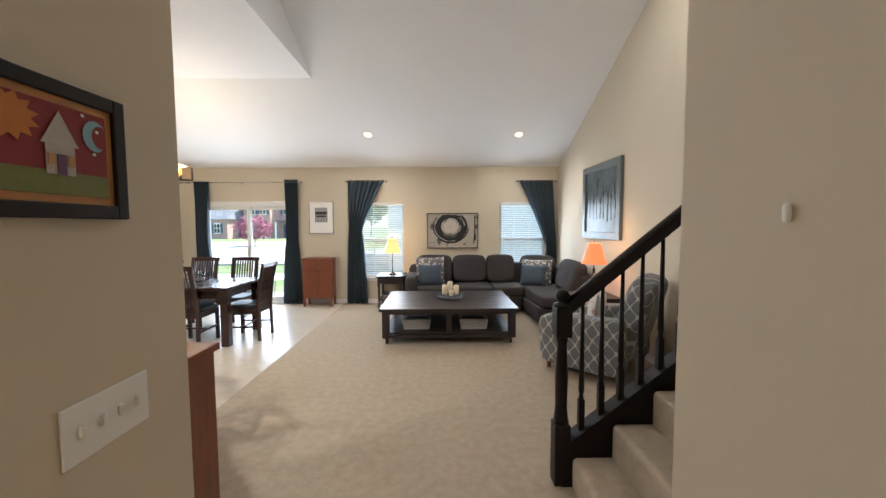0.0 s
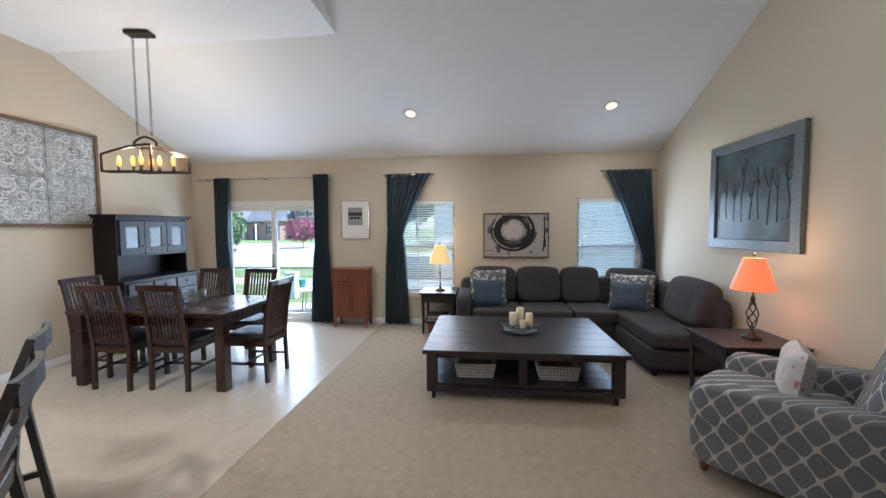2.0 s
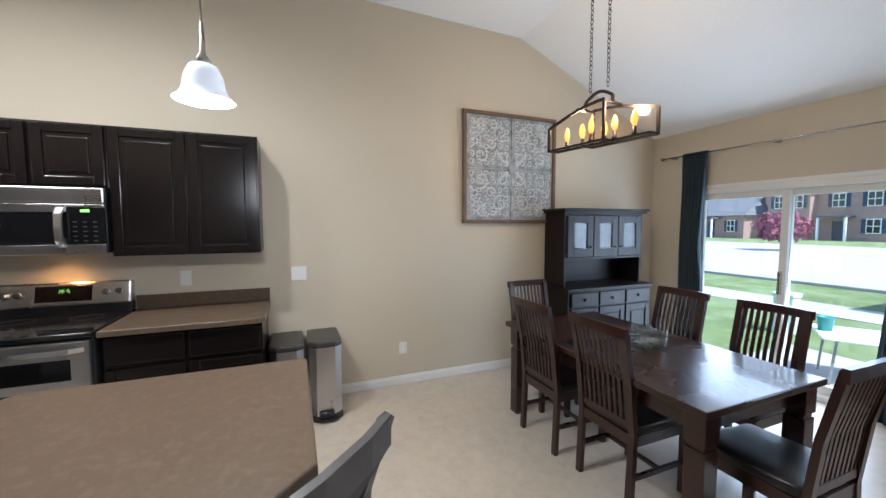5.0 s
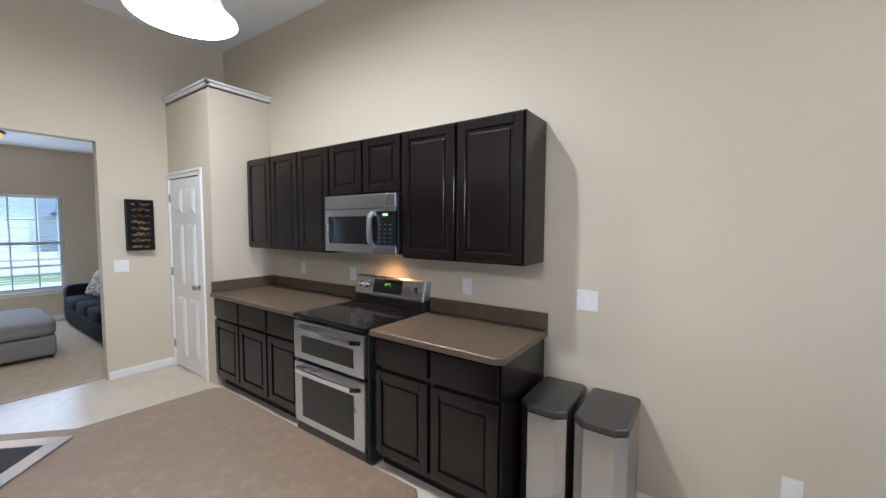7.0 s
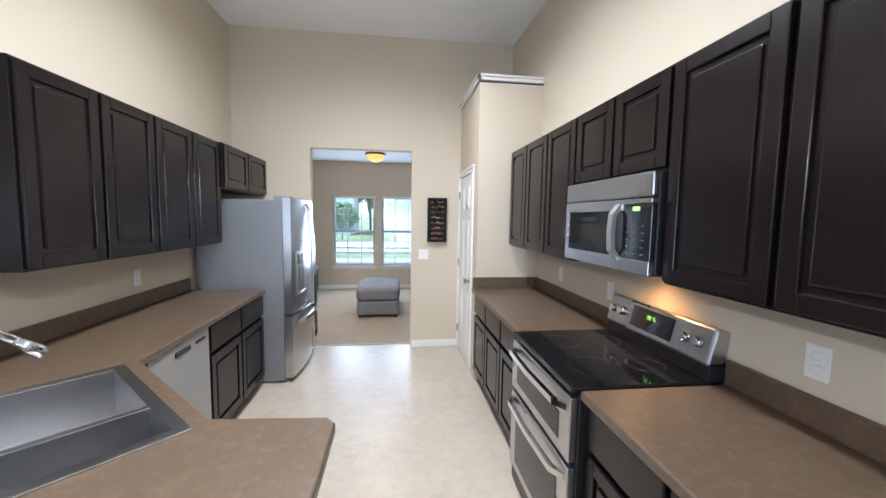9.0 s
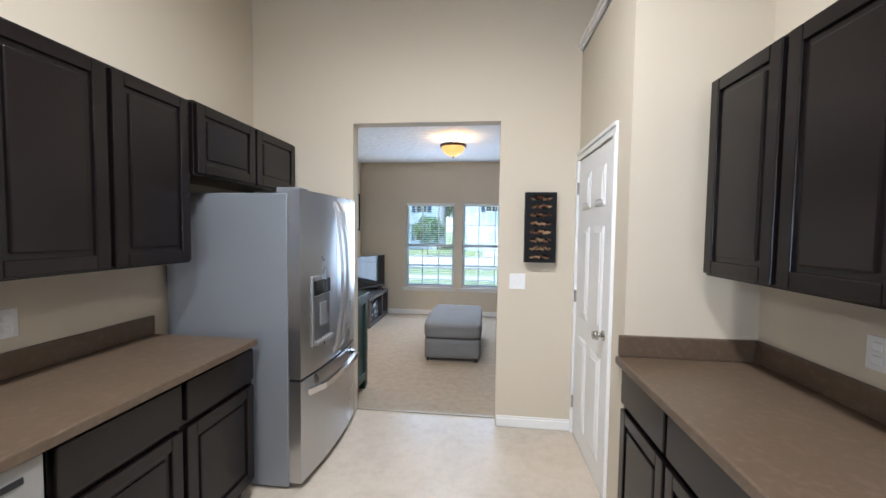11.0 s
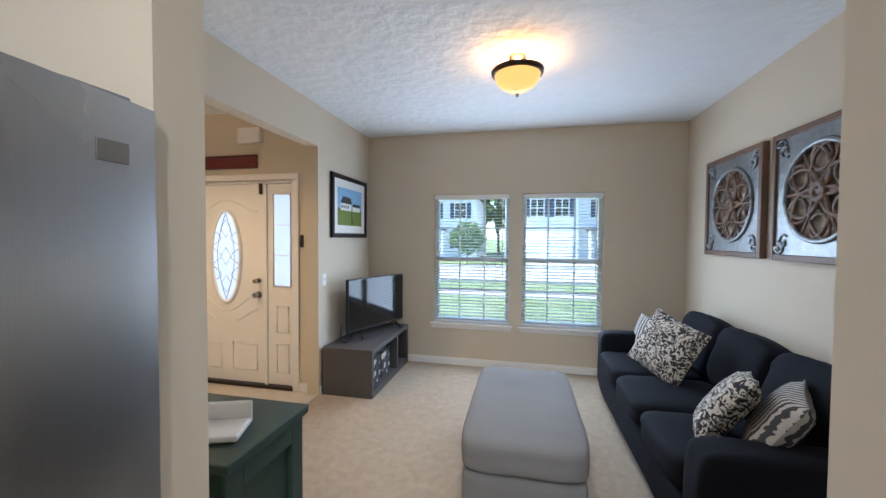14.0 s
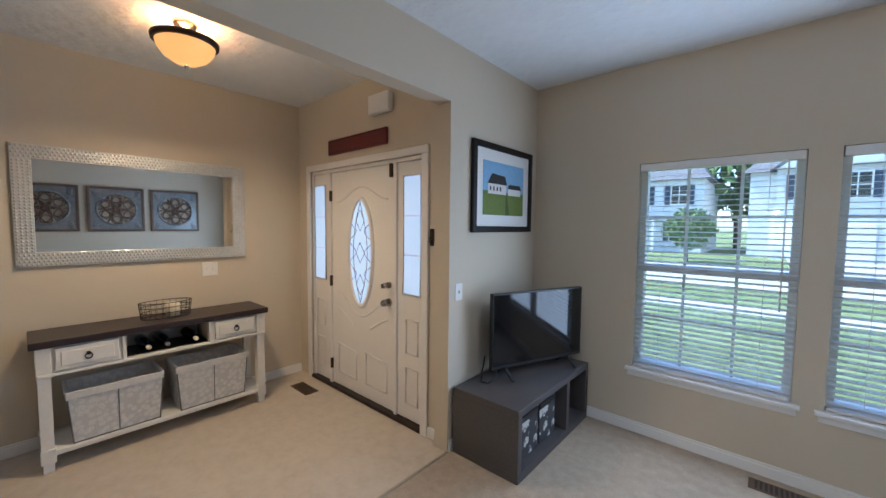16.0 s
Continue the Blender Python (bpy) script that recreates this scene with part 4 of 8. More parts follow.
def trash_can(y):
    t = thing("trash_can", "brushed steel step trash can with a dark grey lid", "trash can", (-4.53, y, 0), group="trash cans")
    pts = [(0.2, -0.07), (0.2, 0.07), (0.16, 0.12), (-0.2, 0.12), (-0.22, 0.1), (-0.22, -0.1), (-0.2, -0.12), (0.16, -0.12)]
    Build().prism(pts, 0.05, 0.59).done("body", STEEL, t)
    Build().prism([(x * 1.03, y2 * 1.04) for x, y2 in pts], 0.004, 0.05).done("base", BLACK, t)
    b = Build().prism([(x * 1.02, y2 * 1.03) for x, y2 in pts], 0.60, 0.635)
    bmesh.ops.bevel(b.bm, geom=[e for e in b.bm.edges if all(v.co.z > 0.63 for v in e.verts)], offset=0.012, segments=2, affect="EDGES", profile=0.5)
    b.done("lid", material("can_lid", (0.09, 0.085, 0.08), 0.35, 0.6, scale=60, vary=0.06, bump=0.02), t)
    Build().prism(pts, 0.59, 0.60).done("rim", BLACK, t)
    b = Build().box(0.19, 0.25, -0.06, 0.06, 0.02, 0.035, 0.006).cyl((0.205, -0.055, 0.055), (0.205, 0.055, 0.055), 0.035)
    b.done("pedal", BLACK, t)
    return t


trash_can(2.885)
trash_can(3.165)


def plate(name, at, axis, sgn, w=0.075, h=0.115, kind="switch", gangs=1):
    """A wall plate; axis is the wall's normal."""
    p = thing(name, "white plastic %s plate on the wall" % ("light switch" if kind == "switch" else "power outlet"), "switch" if kind == "switch" else "outlet", at, {("x", 1): 90, ("x", -1): -90, ("y", 1): 180, ("y", -1): 0}[(axis, sgn)])
    Build().box(-w / 2, w / 2, -0.006, -0.0005, -h / 2, h / 2, 0.002).done("plate", WHITE, p)
    for g in range(gangs):
        b = Build()
        gx = (g - (gangs - 1) / 2) * 0.046
        if kind == "switch":
            b.box(gx - 0.005, gx + 0.005, -0.016, -0.006, -0.010, 0.014, 0.002)
        else:
            b.box(gx - 0.016, gx + 0.016, -0.009, -0.006, 0.008, 0.038, 0.004).box(gx - 0.016, gx + 0.016, -0.009, -0.006, -0.038, -0.008, 0.004)
        b.done("toggle" if kind == "switch" else "socket", WHITE, p)
    return p


plate("light_switch", (-4.778, 2.99, 1.125), "x", 1, 0.12, 0.12, "switch", 2)
plate("power_outlet", (-4.778, 3.906, 0.356), "x", 1, kind="outlet")
for yy in (2.17, 0.98, 0.25):
    plate("power_outlet", (-4.778, yy, 1.13), "x", 1, kind="outlet")
plate("power_outlet", (-1.60, 0.35, 1.13), "x", -1, kind="outlet")
plate("power_outlet", (-1.60, 1.35, 1.13), "x", -1, kind="outlet")
plate("light_switch", (-3.735, -1.275, 1.14), "y", 1, 0.12, 0.12, "switch", 2)
plate("light_switch", (0.86, -3.09, 1.155), "x", -1, 0.12, 0.12, "switch", 2)
plate("light_switch", (-1.23, -3.98, 1.10), "x", -1)
plate("light_switch", (-0.51, 0.83, 1.08), "x", 1, 0.21, 0.12, "switch", 4)
plate("light_switch", (2.494, 3.265, 1.135), "x", -1, 0.12, 0.12, "switch", 2)


def cork_board():
    c = thing("wine_cork_holder", "black wall box filled with wine corks behind cut-out slots", "wall decor", (-3.89, -1.275, 1.553), 180)
    CASE = material("black_painted_box", (0.006, 0.006, 0.0065), 0.55, scale=60, vary=0.2, bump=0.05, spec=0.2)
    b = Build().box(-0.113, 0.113, -0.012, -0.001, -0.26, 0.26)
    for x in (-0.108, 0.108):
        b.box(x - 0.005, x + 0.005, -0.064, -0.012, -0.26, 0.26)
    for z in (-0.255, 0.255):
        b.box(-0.103, 0.103, -0.064, -0.012, z - 0.005, z + 0.005)
    b.done("box", CASE, c)
    # front plate with a row of lens-shaped slots
    b = Build()
    n, rows = 16, 8
    pitch = 0.50 / rows

    def lens(r, u, s):
        zc = -0.25 + pitch * (r + 0.5)
        return zc + s * (0.021 * math.sqrt(max(0.0, 1 - u * u)) if abs(u) < 1 else 0.0)
    for r in range(rows):
        lo, hi = -0.25 + pitch * r, -0.25 + pitch * (r + 1)
        for s, edge in ((1, hi), (-1, lo)):
            xs = [-0.113] + [-0.082 + 0.164 * i / n for i in range(n + 1)] + [0.113]
            inner = [b.bm.verts.new((x, -0.066, lens(r, x / 0.082, s))) for x in xs]
            outer = [b.bm.verts.new((x, -0.066, edge)) for x in xs]
            back = [b.bm.verts.new((x, -0.060, lens(r, x / 0.082, s))) for x in xs]
            for i in range(len(xs) - 1):
                b.bm.faces.new((inner[i], inner[i + 1], outer[i + 1], outer[i]))
                b.bm.faces.new((inner[i], inner[i + 1], back[i + 1], back[i]))
    for z in (-0.255, 0.255):
        b.box(-0.113, 0.113, -0.066, -0.060, z - 0.005, z + 0.005)
    b.done("slotted_front", CASE, c)
    rnd = random.Random(4)
    tones = [material("cork_pale", (0.34, 0.21, 0.11), 0.85, scale=120, vary=0.35, bump=0.2), material("cork_stained", (0.13, 0.05, 0.03), 0.85, scale=120, vary=0.4, bump=0.2), material("cork_tan", (0.24, 0.13, 0.065), 0.85, scale=120, vary=0.4, bump=0.2)]
    for r in range(rows):
        for k in range(6):
            cx, cz = -0.07 + k * 0.028 + rnd.uniform(-0.008, 0.008), -0.25 + pitch * (r + 0.5) + rnd.uniform(-0.012, 0.008)
            a, dy = rnd.uniform(-0.6, 0.6), rnd.uniform(0, 0.018)
            d = Vector((math.cos(a), 0.35 * math.sin(3 * a), math.sin(a))) * 0.021
            p = Vector((cx, -0.048 + dy, cz))
            Build().cyl(p - d, p + d, 0.0105, n=9).done("cork", tones[rnd.randrange(3)], c)


cork_board()


def pendant_lamp(at):
    p = thing("pendant_lamp", "frosted white glass bell pendant lamp on a thin cord", "lamp", (at[0], at[1], 0))
    z = at[2]
    Build().cyl((0, 0, z + 0.24), (0, 0, 3.52), 0.004, n=6).lathe(0, 0, [(0.06, 3.50), (0.06, 3.53)]).done("cord", NICKEL, p)
    Build().lathe(0, 0, [(0.022, z + 0.11), (0.024, z + 0.13), (0.010, z + 0.15), (0.006, z + 0.25)]).done("socket", NICKEL, p)
    prof = [(0.024, z + 0.115), (0.042, z + 0.108), (0.058, z + 0.075), (0.064, z + 0.035), (0.075, z + 0.012), (0.092, z - 0.004)]
    Build().lathe(0, 0, prof, 28, False).lathe(0, 0, [(r - 0.004, zz) for r, zz in prof][::-1], 28, False).done("shade", glow("lit_frosted_glass", (0.93, 0.96, 1.0), 0.12), p)
    Build().lathe(0, 0, [(0.01, z + 0.0), (0.032, z + 0.004), (0.038, z + 0.03), (0.02, z + 0.07)], 16).done("bulb", glow("bright_bulb", (0.95, 0.97, 1.0), 2), p)
    lamp_point("pendant_light", (at[0], at[1], z - 0.05), 9, (1.0, 0.93, 0.82), 0.05)


pendant_lamp((-2.85, 2.69, 1.965))


# ---- stairs ----
def stairs():
    s = tagged(new("stairs"), "carpeted stairs with dark wood stringer", "stairs", kind="structure")
    for k in range(1, 10):
        x = 0.95 + 0.222 * (k - 1)
        Build().box(x, x + 0.26, 1.092, 2.05, 0.004 if k < 3 else 0.19 * (k - 2), 0.19 * k, 0.03, seg=3).done("step", CARPET, s)
    b = Build()
    pts = [(0.90, 0.004), (1.15, 0.004), (2.9, 1.36), (2.9, 1.80), (0.90, 0.23)]
    for y0, y1 in ((2.052, 2.15),):
        a = [b.bm.verts.new((x, y0, z)) for x, z in pts]
        c = [b.bm.verts.new((x, y1, z)) for x, z in pts]
        b.bm.faces.new(a)
        b.bm.faces.new(c[::-1])
        for i in range(5):
            b.bm.faces.new((a[i], c[i], c[(i + 1) % 5], a[(i + 1) % 5]))
    bmesh.ops.recalc_face_normals(b.bm, faces=b.bm.faces)
    b.done("stringer", BLACKWOOD, s)
    wall("wall_stair_under", 2.66, 4.6, 2.06, 2.15, -0.02, 3.6)
    r = thing("stair_railing", "dark stained wood stair railing with turned balusters and newel post", "railing")
    sl = 0.82

    def rail(x):
        return 0.985 + sl * (x - 0.89)
    X, Y = 0.905, 2.10
    prof = [(0.045, 0.36), (0.038, 0.40), (0.033, 0.46), (0.036, 0.62), (0.026, 0.82), (0.034, 0.84), (0.028, 0.86)]
    b = Build().box(X - 0.045, X + 0.045, Y - 0.045, Y + 0.045, 0.004, 0.36, 0.006).box(X - 0.045, X + 0.045, Y - 0.045, Y + 0.045, 0.86, 1.03, 0.006)
    b.lathe(X, Y, prof, 18).lathe(X, Y, [(0.05, 1.03), (0.05, 1.045), (0.025, 1.055), (0.036, 1.07), (0.042, 1.095), (0.03, 1.12), (0.008, 1.13)], 18)
    b.done("newel_post", BLACKWOOD, r)
    b = Build()
    b.bar([(X + 0.03, Y, rail(X + 0.03)), (2.494, Y, rail(2.494))], 0.062, 0.06)
    b.tube([(X + 0.03, Y, rail(X + 0.03) + 0.022), (2.494, Y, rail(2.494) + 0.022)], 0.03, 10)
    b.done("handrail", BLACKWOOD, r)
    x = X + 0.115
    while x < 2.47:
        zb, zt = 0.23 + (1.80 - 0.23) / 2.0 * (x - 0.90), rail(x) - 0.03
        h = zt - zb
        c = Build().box(x - 0.017, x + 0.017, Y - 0.017, Y + 0.017, zb - 0.01, zb + 0.17, 0.003)
        c.lathe(x, Y, [(0.017, zb + 0.17), (0.011, zb + 0.2), (0.017, zb + 0.22), (0.013, zb + 0.4), (0.010, zt)], 10)
        c.done("baluster", BLACKWOOD, r)
        x += 0.111


stairs()


# ---- dining ----
def dining_table():
    t = thing("dining_table", "dark reddish-brown wooden dining table with block legs", "table", (-3.17, 5.03, 0))
    Build().box(-0.81, 0.81, -0.47, 0.47, 0.71, 0.745, 0.006).done("top", DARKWOOD, t)
    b = Build()
    for y in (-0.40, 0.375):
        b.box(-0.70, 0.70, y, y + 0.025, 0.60, 0.71)
    for x in (-0.735, 0.71):
        b.box(x, x + 0.025, -0.37, 0.37, 0.60, 0.71)
    b.done("apron", DARKWOOD, t)
    for x in (-0.735, 0.735):
        for y in (-0.385, 0.385):
            c = Build().box(x - 0.05, x + 0.05, y - 0.05, y + 0.05, 0.56, 0.71, 0.004).box(x - 0.04, x + 0.04, y - 0.04, y + 0.04, 0.535, 0.56, 0.004)
            c.box(x - 0.048, x + 0.048, y - 0.048, y + 0.048, 0.0, 0.535, 0.006)
            c.done("leg", DARKWOOD, t)
    return t


dining_table()


def dining_chair(at, rz):
    """Faces local +y; the back stands at y = 0."""
    c = thing("dining_chair", "dark wooden slat-back dining chair with a black leather seat", "chair", at, rz, "chairs round the dining table")
    back = [(-0.015, 0.0), (0.0, 0.42), (-0.03, 0.7), (-0.09, 1.0)]
    for x in (-0.185, 0.185):
        Build().bar([(x, y, z) for y, z in back], 0.038, 0.03, (0, 1, 0)).done("back_leg", DARKWOOD, c)
        Build().bar([(x, 0.40, 0.0), (x, 0.40, 0.42)], 0.036, 0.036, (0, 1, 0)).done("front_leg", DARKWOOD, c)
        Build().box(x - 0.01, x + 0.01, 0.01, 0.40, 0.17, 0.195).box(x - 0.012, x + 0.012, 0.01, 0.40, 0.36, 0.42).done("side_rail", DARKWOOD, c)
    Build().box(-0.175, 0.175, 0.205, 0.225, 0.17, 0.19).done("stretcher", DARKWOOD, c)
    for ry0, ry1 in ((0.39, 0.412), (-0.01, 0.012)):
        Build().box(-0.17, 0.17, ry0, ry1, 0.36, 0.42).done("seat_rail", DARKWOOD, c)
    Build().bar([(-0.21, -0.095, 0.985), (-0.1, -0.102, 0.988), (0.1, -0.102, 0.988), (0.21, -0.095, 0.985)], 0.025, 0.055).done("top_rail", DARKWOOD, c)
    Build().bar([(-0.17, -0.004, 0.47), (0.17, -0.004, 0.47)], 0.02, 0.04).done("lower_rail", DARKWOOD, c)
    for k in range(9):
        x = -0.152 + k * 0.038
        Build().bar([(x, -0.004, 0.47), (x, -0.03, 0.7), (x, -0.092, 0.97)], 0.02, 0.01, (0, 1, 0)).done("slat", DARKWOOD, c)
    Build().cushion(-0.20, 0.20, 0.0, 0.43, 0.415, 0.475, 8, n=8).done("seat", LEATHER, c)
    return c


chair = dining_chair((-2.94, 4.60, 0), 0)
for x, y, rz in ((-3.50, 4.56, 0), (-2.14, 5.03, 90), (-3.42, 5.78, 180), (-2.80, 5.78, 180), (-4.22, 5.0, -90)):
    copy_thing(chair, pose(x, y, 0, 0, 0, rz))


def bowl():
    g = thing("glass_bowl", "clear glass bowl on the dining table", "bowl", (-3.08, 5.1, 0.746))
    Build().lathe(0, 0, [(0.05, 0), (0.085, 0.004), (0.10, 0.04), (0.105, 0.125)], 24, False).lathe(0, 0, [(0.102, 0.125), (0.096, 0.045), (0.08, 0.012), (0.01, 0.01)], 24, False).done("glass", CLEAR, g)
    b = Build()
    for k in range(5):
        b.tube([(0.106 * math.cos(i * 0.2618), 0.106 * math.sin(i * 0.2618), 0.035 + k * 0.02) for i in range(24)], 0.0025, 4, True)
    b.done("rib", CLEAR, g)


bowl()


def hutch():
    h = thing("china_hutch", "black wooden china hutch with glass upper doors on the floor", "cabinet", (0, 0, 0))
    x0 = -4.76
    y0, y1 = 5.50, 6.64
    Build().box(x0, -4.33, y0, y1, 0.08, 0.86).box(x0, -4.35, y0 + 0.02, y1 - 0.02, 0.0, 0.08).done("base", BLACKWOOD, h)
    Build().box(x0, -4.30, y0 - 0.03, y1 + 0.03, 0.86, 0.89, 0.006).done("buffet_top", BLACKWOOD, h)
    b = Build().box(x0, x0 + 0.02, y0 + 0.03, y1 - 0.03, 0.89, 1.66)
    for a in (y0 + 0.03, y1 - 0.055):
        b.box(x0 + 0.02, -4.44, a, a + 0.025, 0.89, 1.66)
    b.box(x0 + 0.02, -4.44, y0 + 0.055, y1 - 0.055, 1.17, 1.195).box(x0 + 0.02, -4.44, y0 + 0.055, y1 - 0.055, 1.635, 1.66)
    b.done("upper_case", BLACKWOOD, h)
    Build().box(x0, -4.40, y0 - 0.0, y1 + 0.0, 1.66, 1.685, 0.006).box(x0, -4.38, y0 - 0.02, y1 + 0.02, 1.685, 1.705, 0.006).done("crown", BLACKWOOD, h)
    w = (y1 - y0 - 0.11) / 3
    # fronts paler than the case: reflected window light put into their colour
    HF = material("hutch_front_painted_glare", (0.02, 0.018, 0.020), 0.4, scale=14, vary=0.2, bump=0.03, spec=0.3)
    for k in range(3):
        a = y0 + 0.055 + k * w
        d = Build()
        for c0, c1, e0, e1 in ((a + 0.005, a + 0.085, 1.2, 1.63), (a + w - 0.085, a + w - 0.005, 1.2, 1.63), (a + 0.085, a + w - 0.085, 1.2, 1.29), (a + 0.085, a + w - 0.085, 1.55, 1.63)):
            d.box(-4.44, -4.42, c0, c1, e0, e1, 0.003)
        d.done("glass_door", HF, h)
        Build().box(-4.434, -4.428, a + 0.08, a + w - 0.08, 1.285, 1.555).done("pane", CABGLASS, h)
        Build().cyl((-4.42, a + (0.04 if k == 2 else w - 0.04), 1.3), (-4.395, a + (0.04 if k == 2 else w - 0.04), 1.3), 0.012).done("knob", BLACK, h)
        g = y0 + 0.02 + k * (y1 - y0 - 0.04) / 3
        gw = (y1 - y0 - 0.04) / 3
        Build().box(-4.33, -4.31, g + 0.012, g + gw - 0.012, 0.70, 0.84, 0.005).done("drawer", HF, h)
        Build().cyl((-4.31, g + gw / 2, 0.77), (-4.285, g + gw / 2, 0.77), 0.014).done("knob", BLACK, h)
        q = Build()
        raised_door(q, -4.33, g + 0.012, g + gw - 0.012, 0.10, 0.68, 1)
        q.done("door", HF, h)


hutch()


def tin_panel():
    t = thing("embossed_tin_panel", "square pressed-tin wall panel with scrolls in a brown wooden frame", "wall decor")
    x = -4.775
    y0, y1, z0, z1 = 4.53, 5.64, 1.555, 2.675
    TIN = two_tone(material("whitewashed_tin", (0.40, 0.42, 0.43), 0.45, 0.3, scale=26, vary=0.35, bump=0.5, dist=0.02), (0.24, 0.26, 0.27), "noise", 14, 0.5, 0.65)
    TINTOP = material("bright_tin", (0.66, 0.67, 0.67), 0.4, 0.2, scale=26, vary=0.2, bump=0.1)
    b = Build()
    f = 0.035
    for a0, a1, c0, c1 in ((y0, y0 + f, z0, z1), (y1 - f, y1, z0, z1), (y0 + f, y1 - f, z0, z0 + f), (y0 + f, y1 - f, z1 - f, z1)):
        b.box(x, x + 0.04, a0, a1, c0, c1, 0.004)
    b.done("frame", material("worn_brown_wood", (0.16, 0.10, 0.06), 0.6, scale=14, vary=0.3, bump=0.1), t)
    ym, zm = (y0 + y1) / 2, (z0 + z1) / 2
    for sy in (-1, 1):
        for sz in (-1, 1):
            b = Build()
            b.box(x, x + 0.02, min(ym + sy * 0.003, ym + sy * 0.52), max(ym + sy * 0.003, ym + sy * 0.52), min(zm + sz * 0.003, zm + sz * 0.525), max(zm + sz * 0.003, zm + sz * 0.525), 0.004)

            b.done("tin_tile", TIN, t)
            b = Build()

            def P(u, v):
                return (x + 0.022, ym + sy * u, zm + sz * v)
            for cu, cv, r, tw, ph in ((0.10, 0.10, 0.07, 1.2, 0.0), (0.36, 0.13, 0.09, 1.5, 1.0), (0.13, 0.36, 0.09, 1.5, 4.0), (0.40, 0.40, 0.08, 1.4, 2.2), (0.25, 0.25, 0.06, 1.3, 3.0), (0.22, 0.43, 0.055, 1.3, 0.6), (0.43, 0.25, 0.055, 1.3, 5.2)):
                b.tube([P(cu + r * (1 - k / 26) * math.cos(ph + tw * 2 * math.pi * k / 22), cv + r * (1 - k / 26) * math.sin(ph + tw * 2 * math.pi * k / 22)) for k in range(22)], 0.010, 5)
            for k in range(3):
                b.tube([P(0.04 + 0.14 * i / 6, 0.03 + k * 0.02 + 0.12 * (i / 6) ** (1 + k)) for i in range(7)], 0.009, 5)
                b.tube([P(0.30 + 0.18 * i / 6, 0.46 - 0.05 * k + 0.03 * math.sin(i)) for i in range(7)], 0.008, 5)
                b.tube([P(0.46 - 0.05 * k + 0.03 * math.sin(i), 0.30 + 0.18 * i / 6) for i in range(7)], 0.008, 5)
            for i in range(6):
                for j in range(6):
                    cu, cv, sg = 0.06 + i * 0.08, 0.06 + j * 0.08, 1 if (i + j) % 2 else -1
                    b.tube([P(cu + 0.034 * (1 - k / 16) * math.cos(sg * k * 0.55 + i), cv + 0.034 * (1 - k / 16) * math.sin(sg * k * 0.55 + i)) for k in range(13)], 0.007, 5)
            tagged(b.done("scroll_relief", TINTOP, t), kind="stuff")
    Build().lathe(0, 0, [(0.05, 0), (0.045, 0.02), (0.02, 0.03)], 12).done("rosette", TIN, t).matrix_local = pose(x + 0.01, ym, zm, 0, 90)


tin_panel()
BULB = glow("amber_bulb", (1.0, 0.36, 0.06), 0.6)


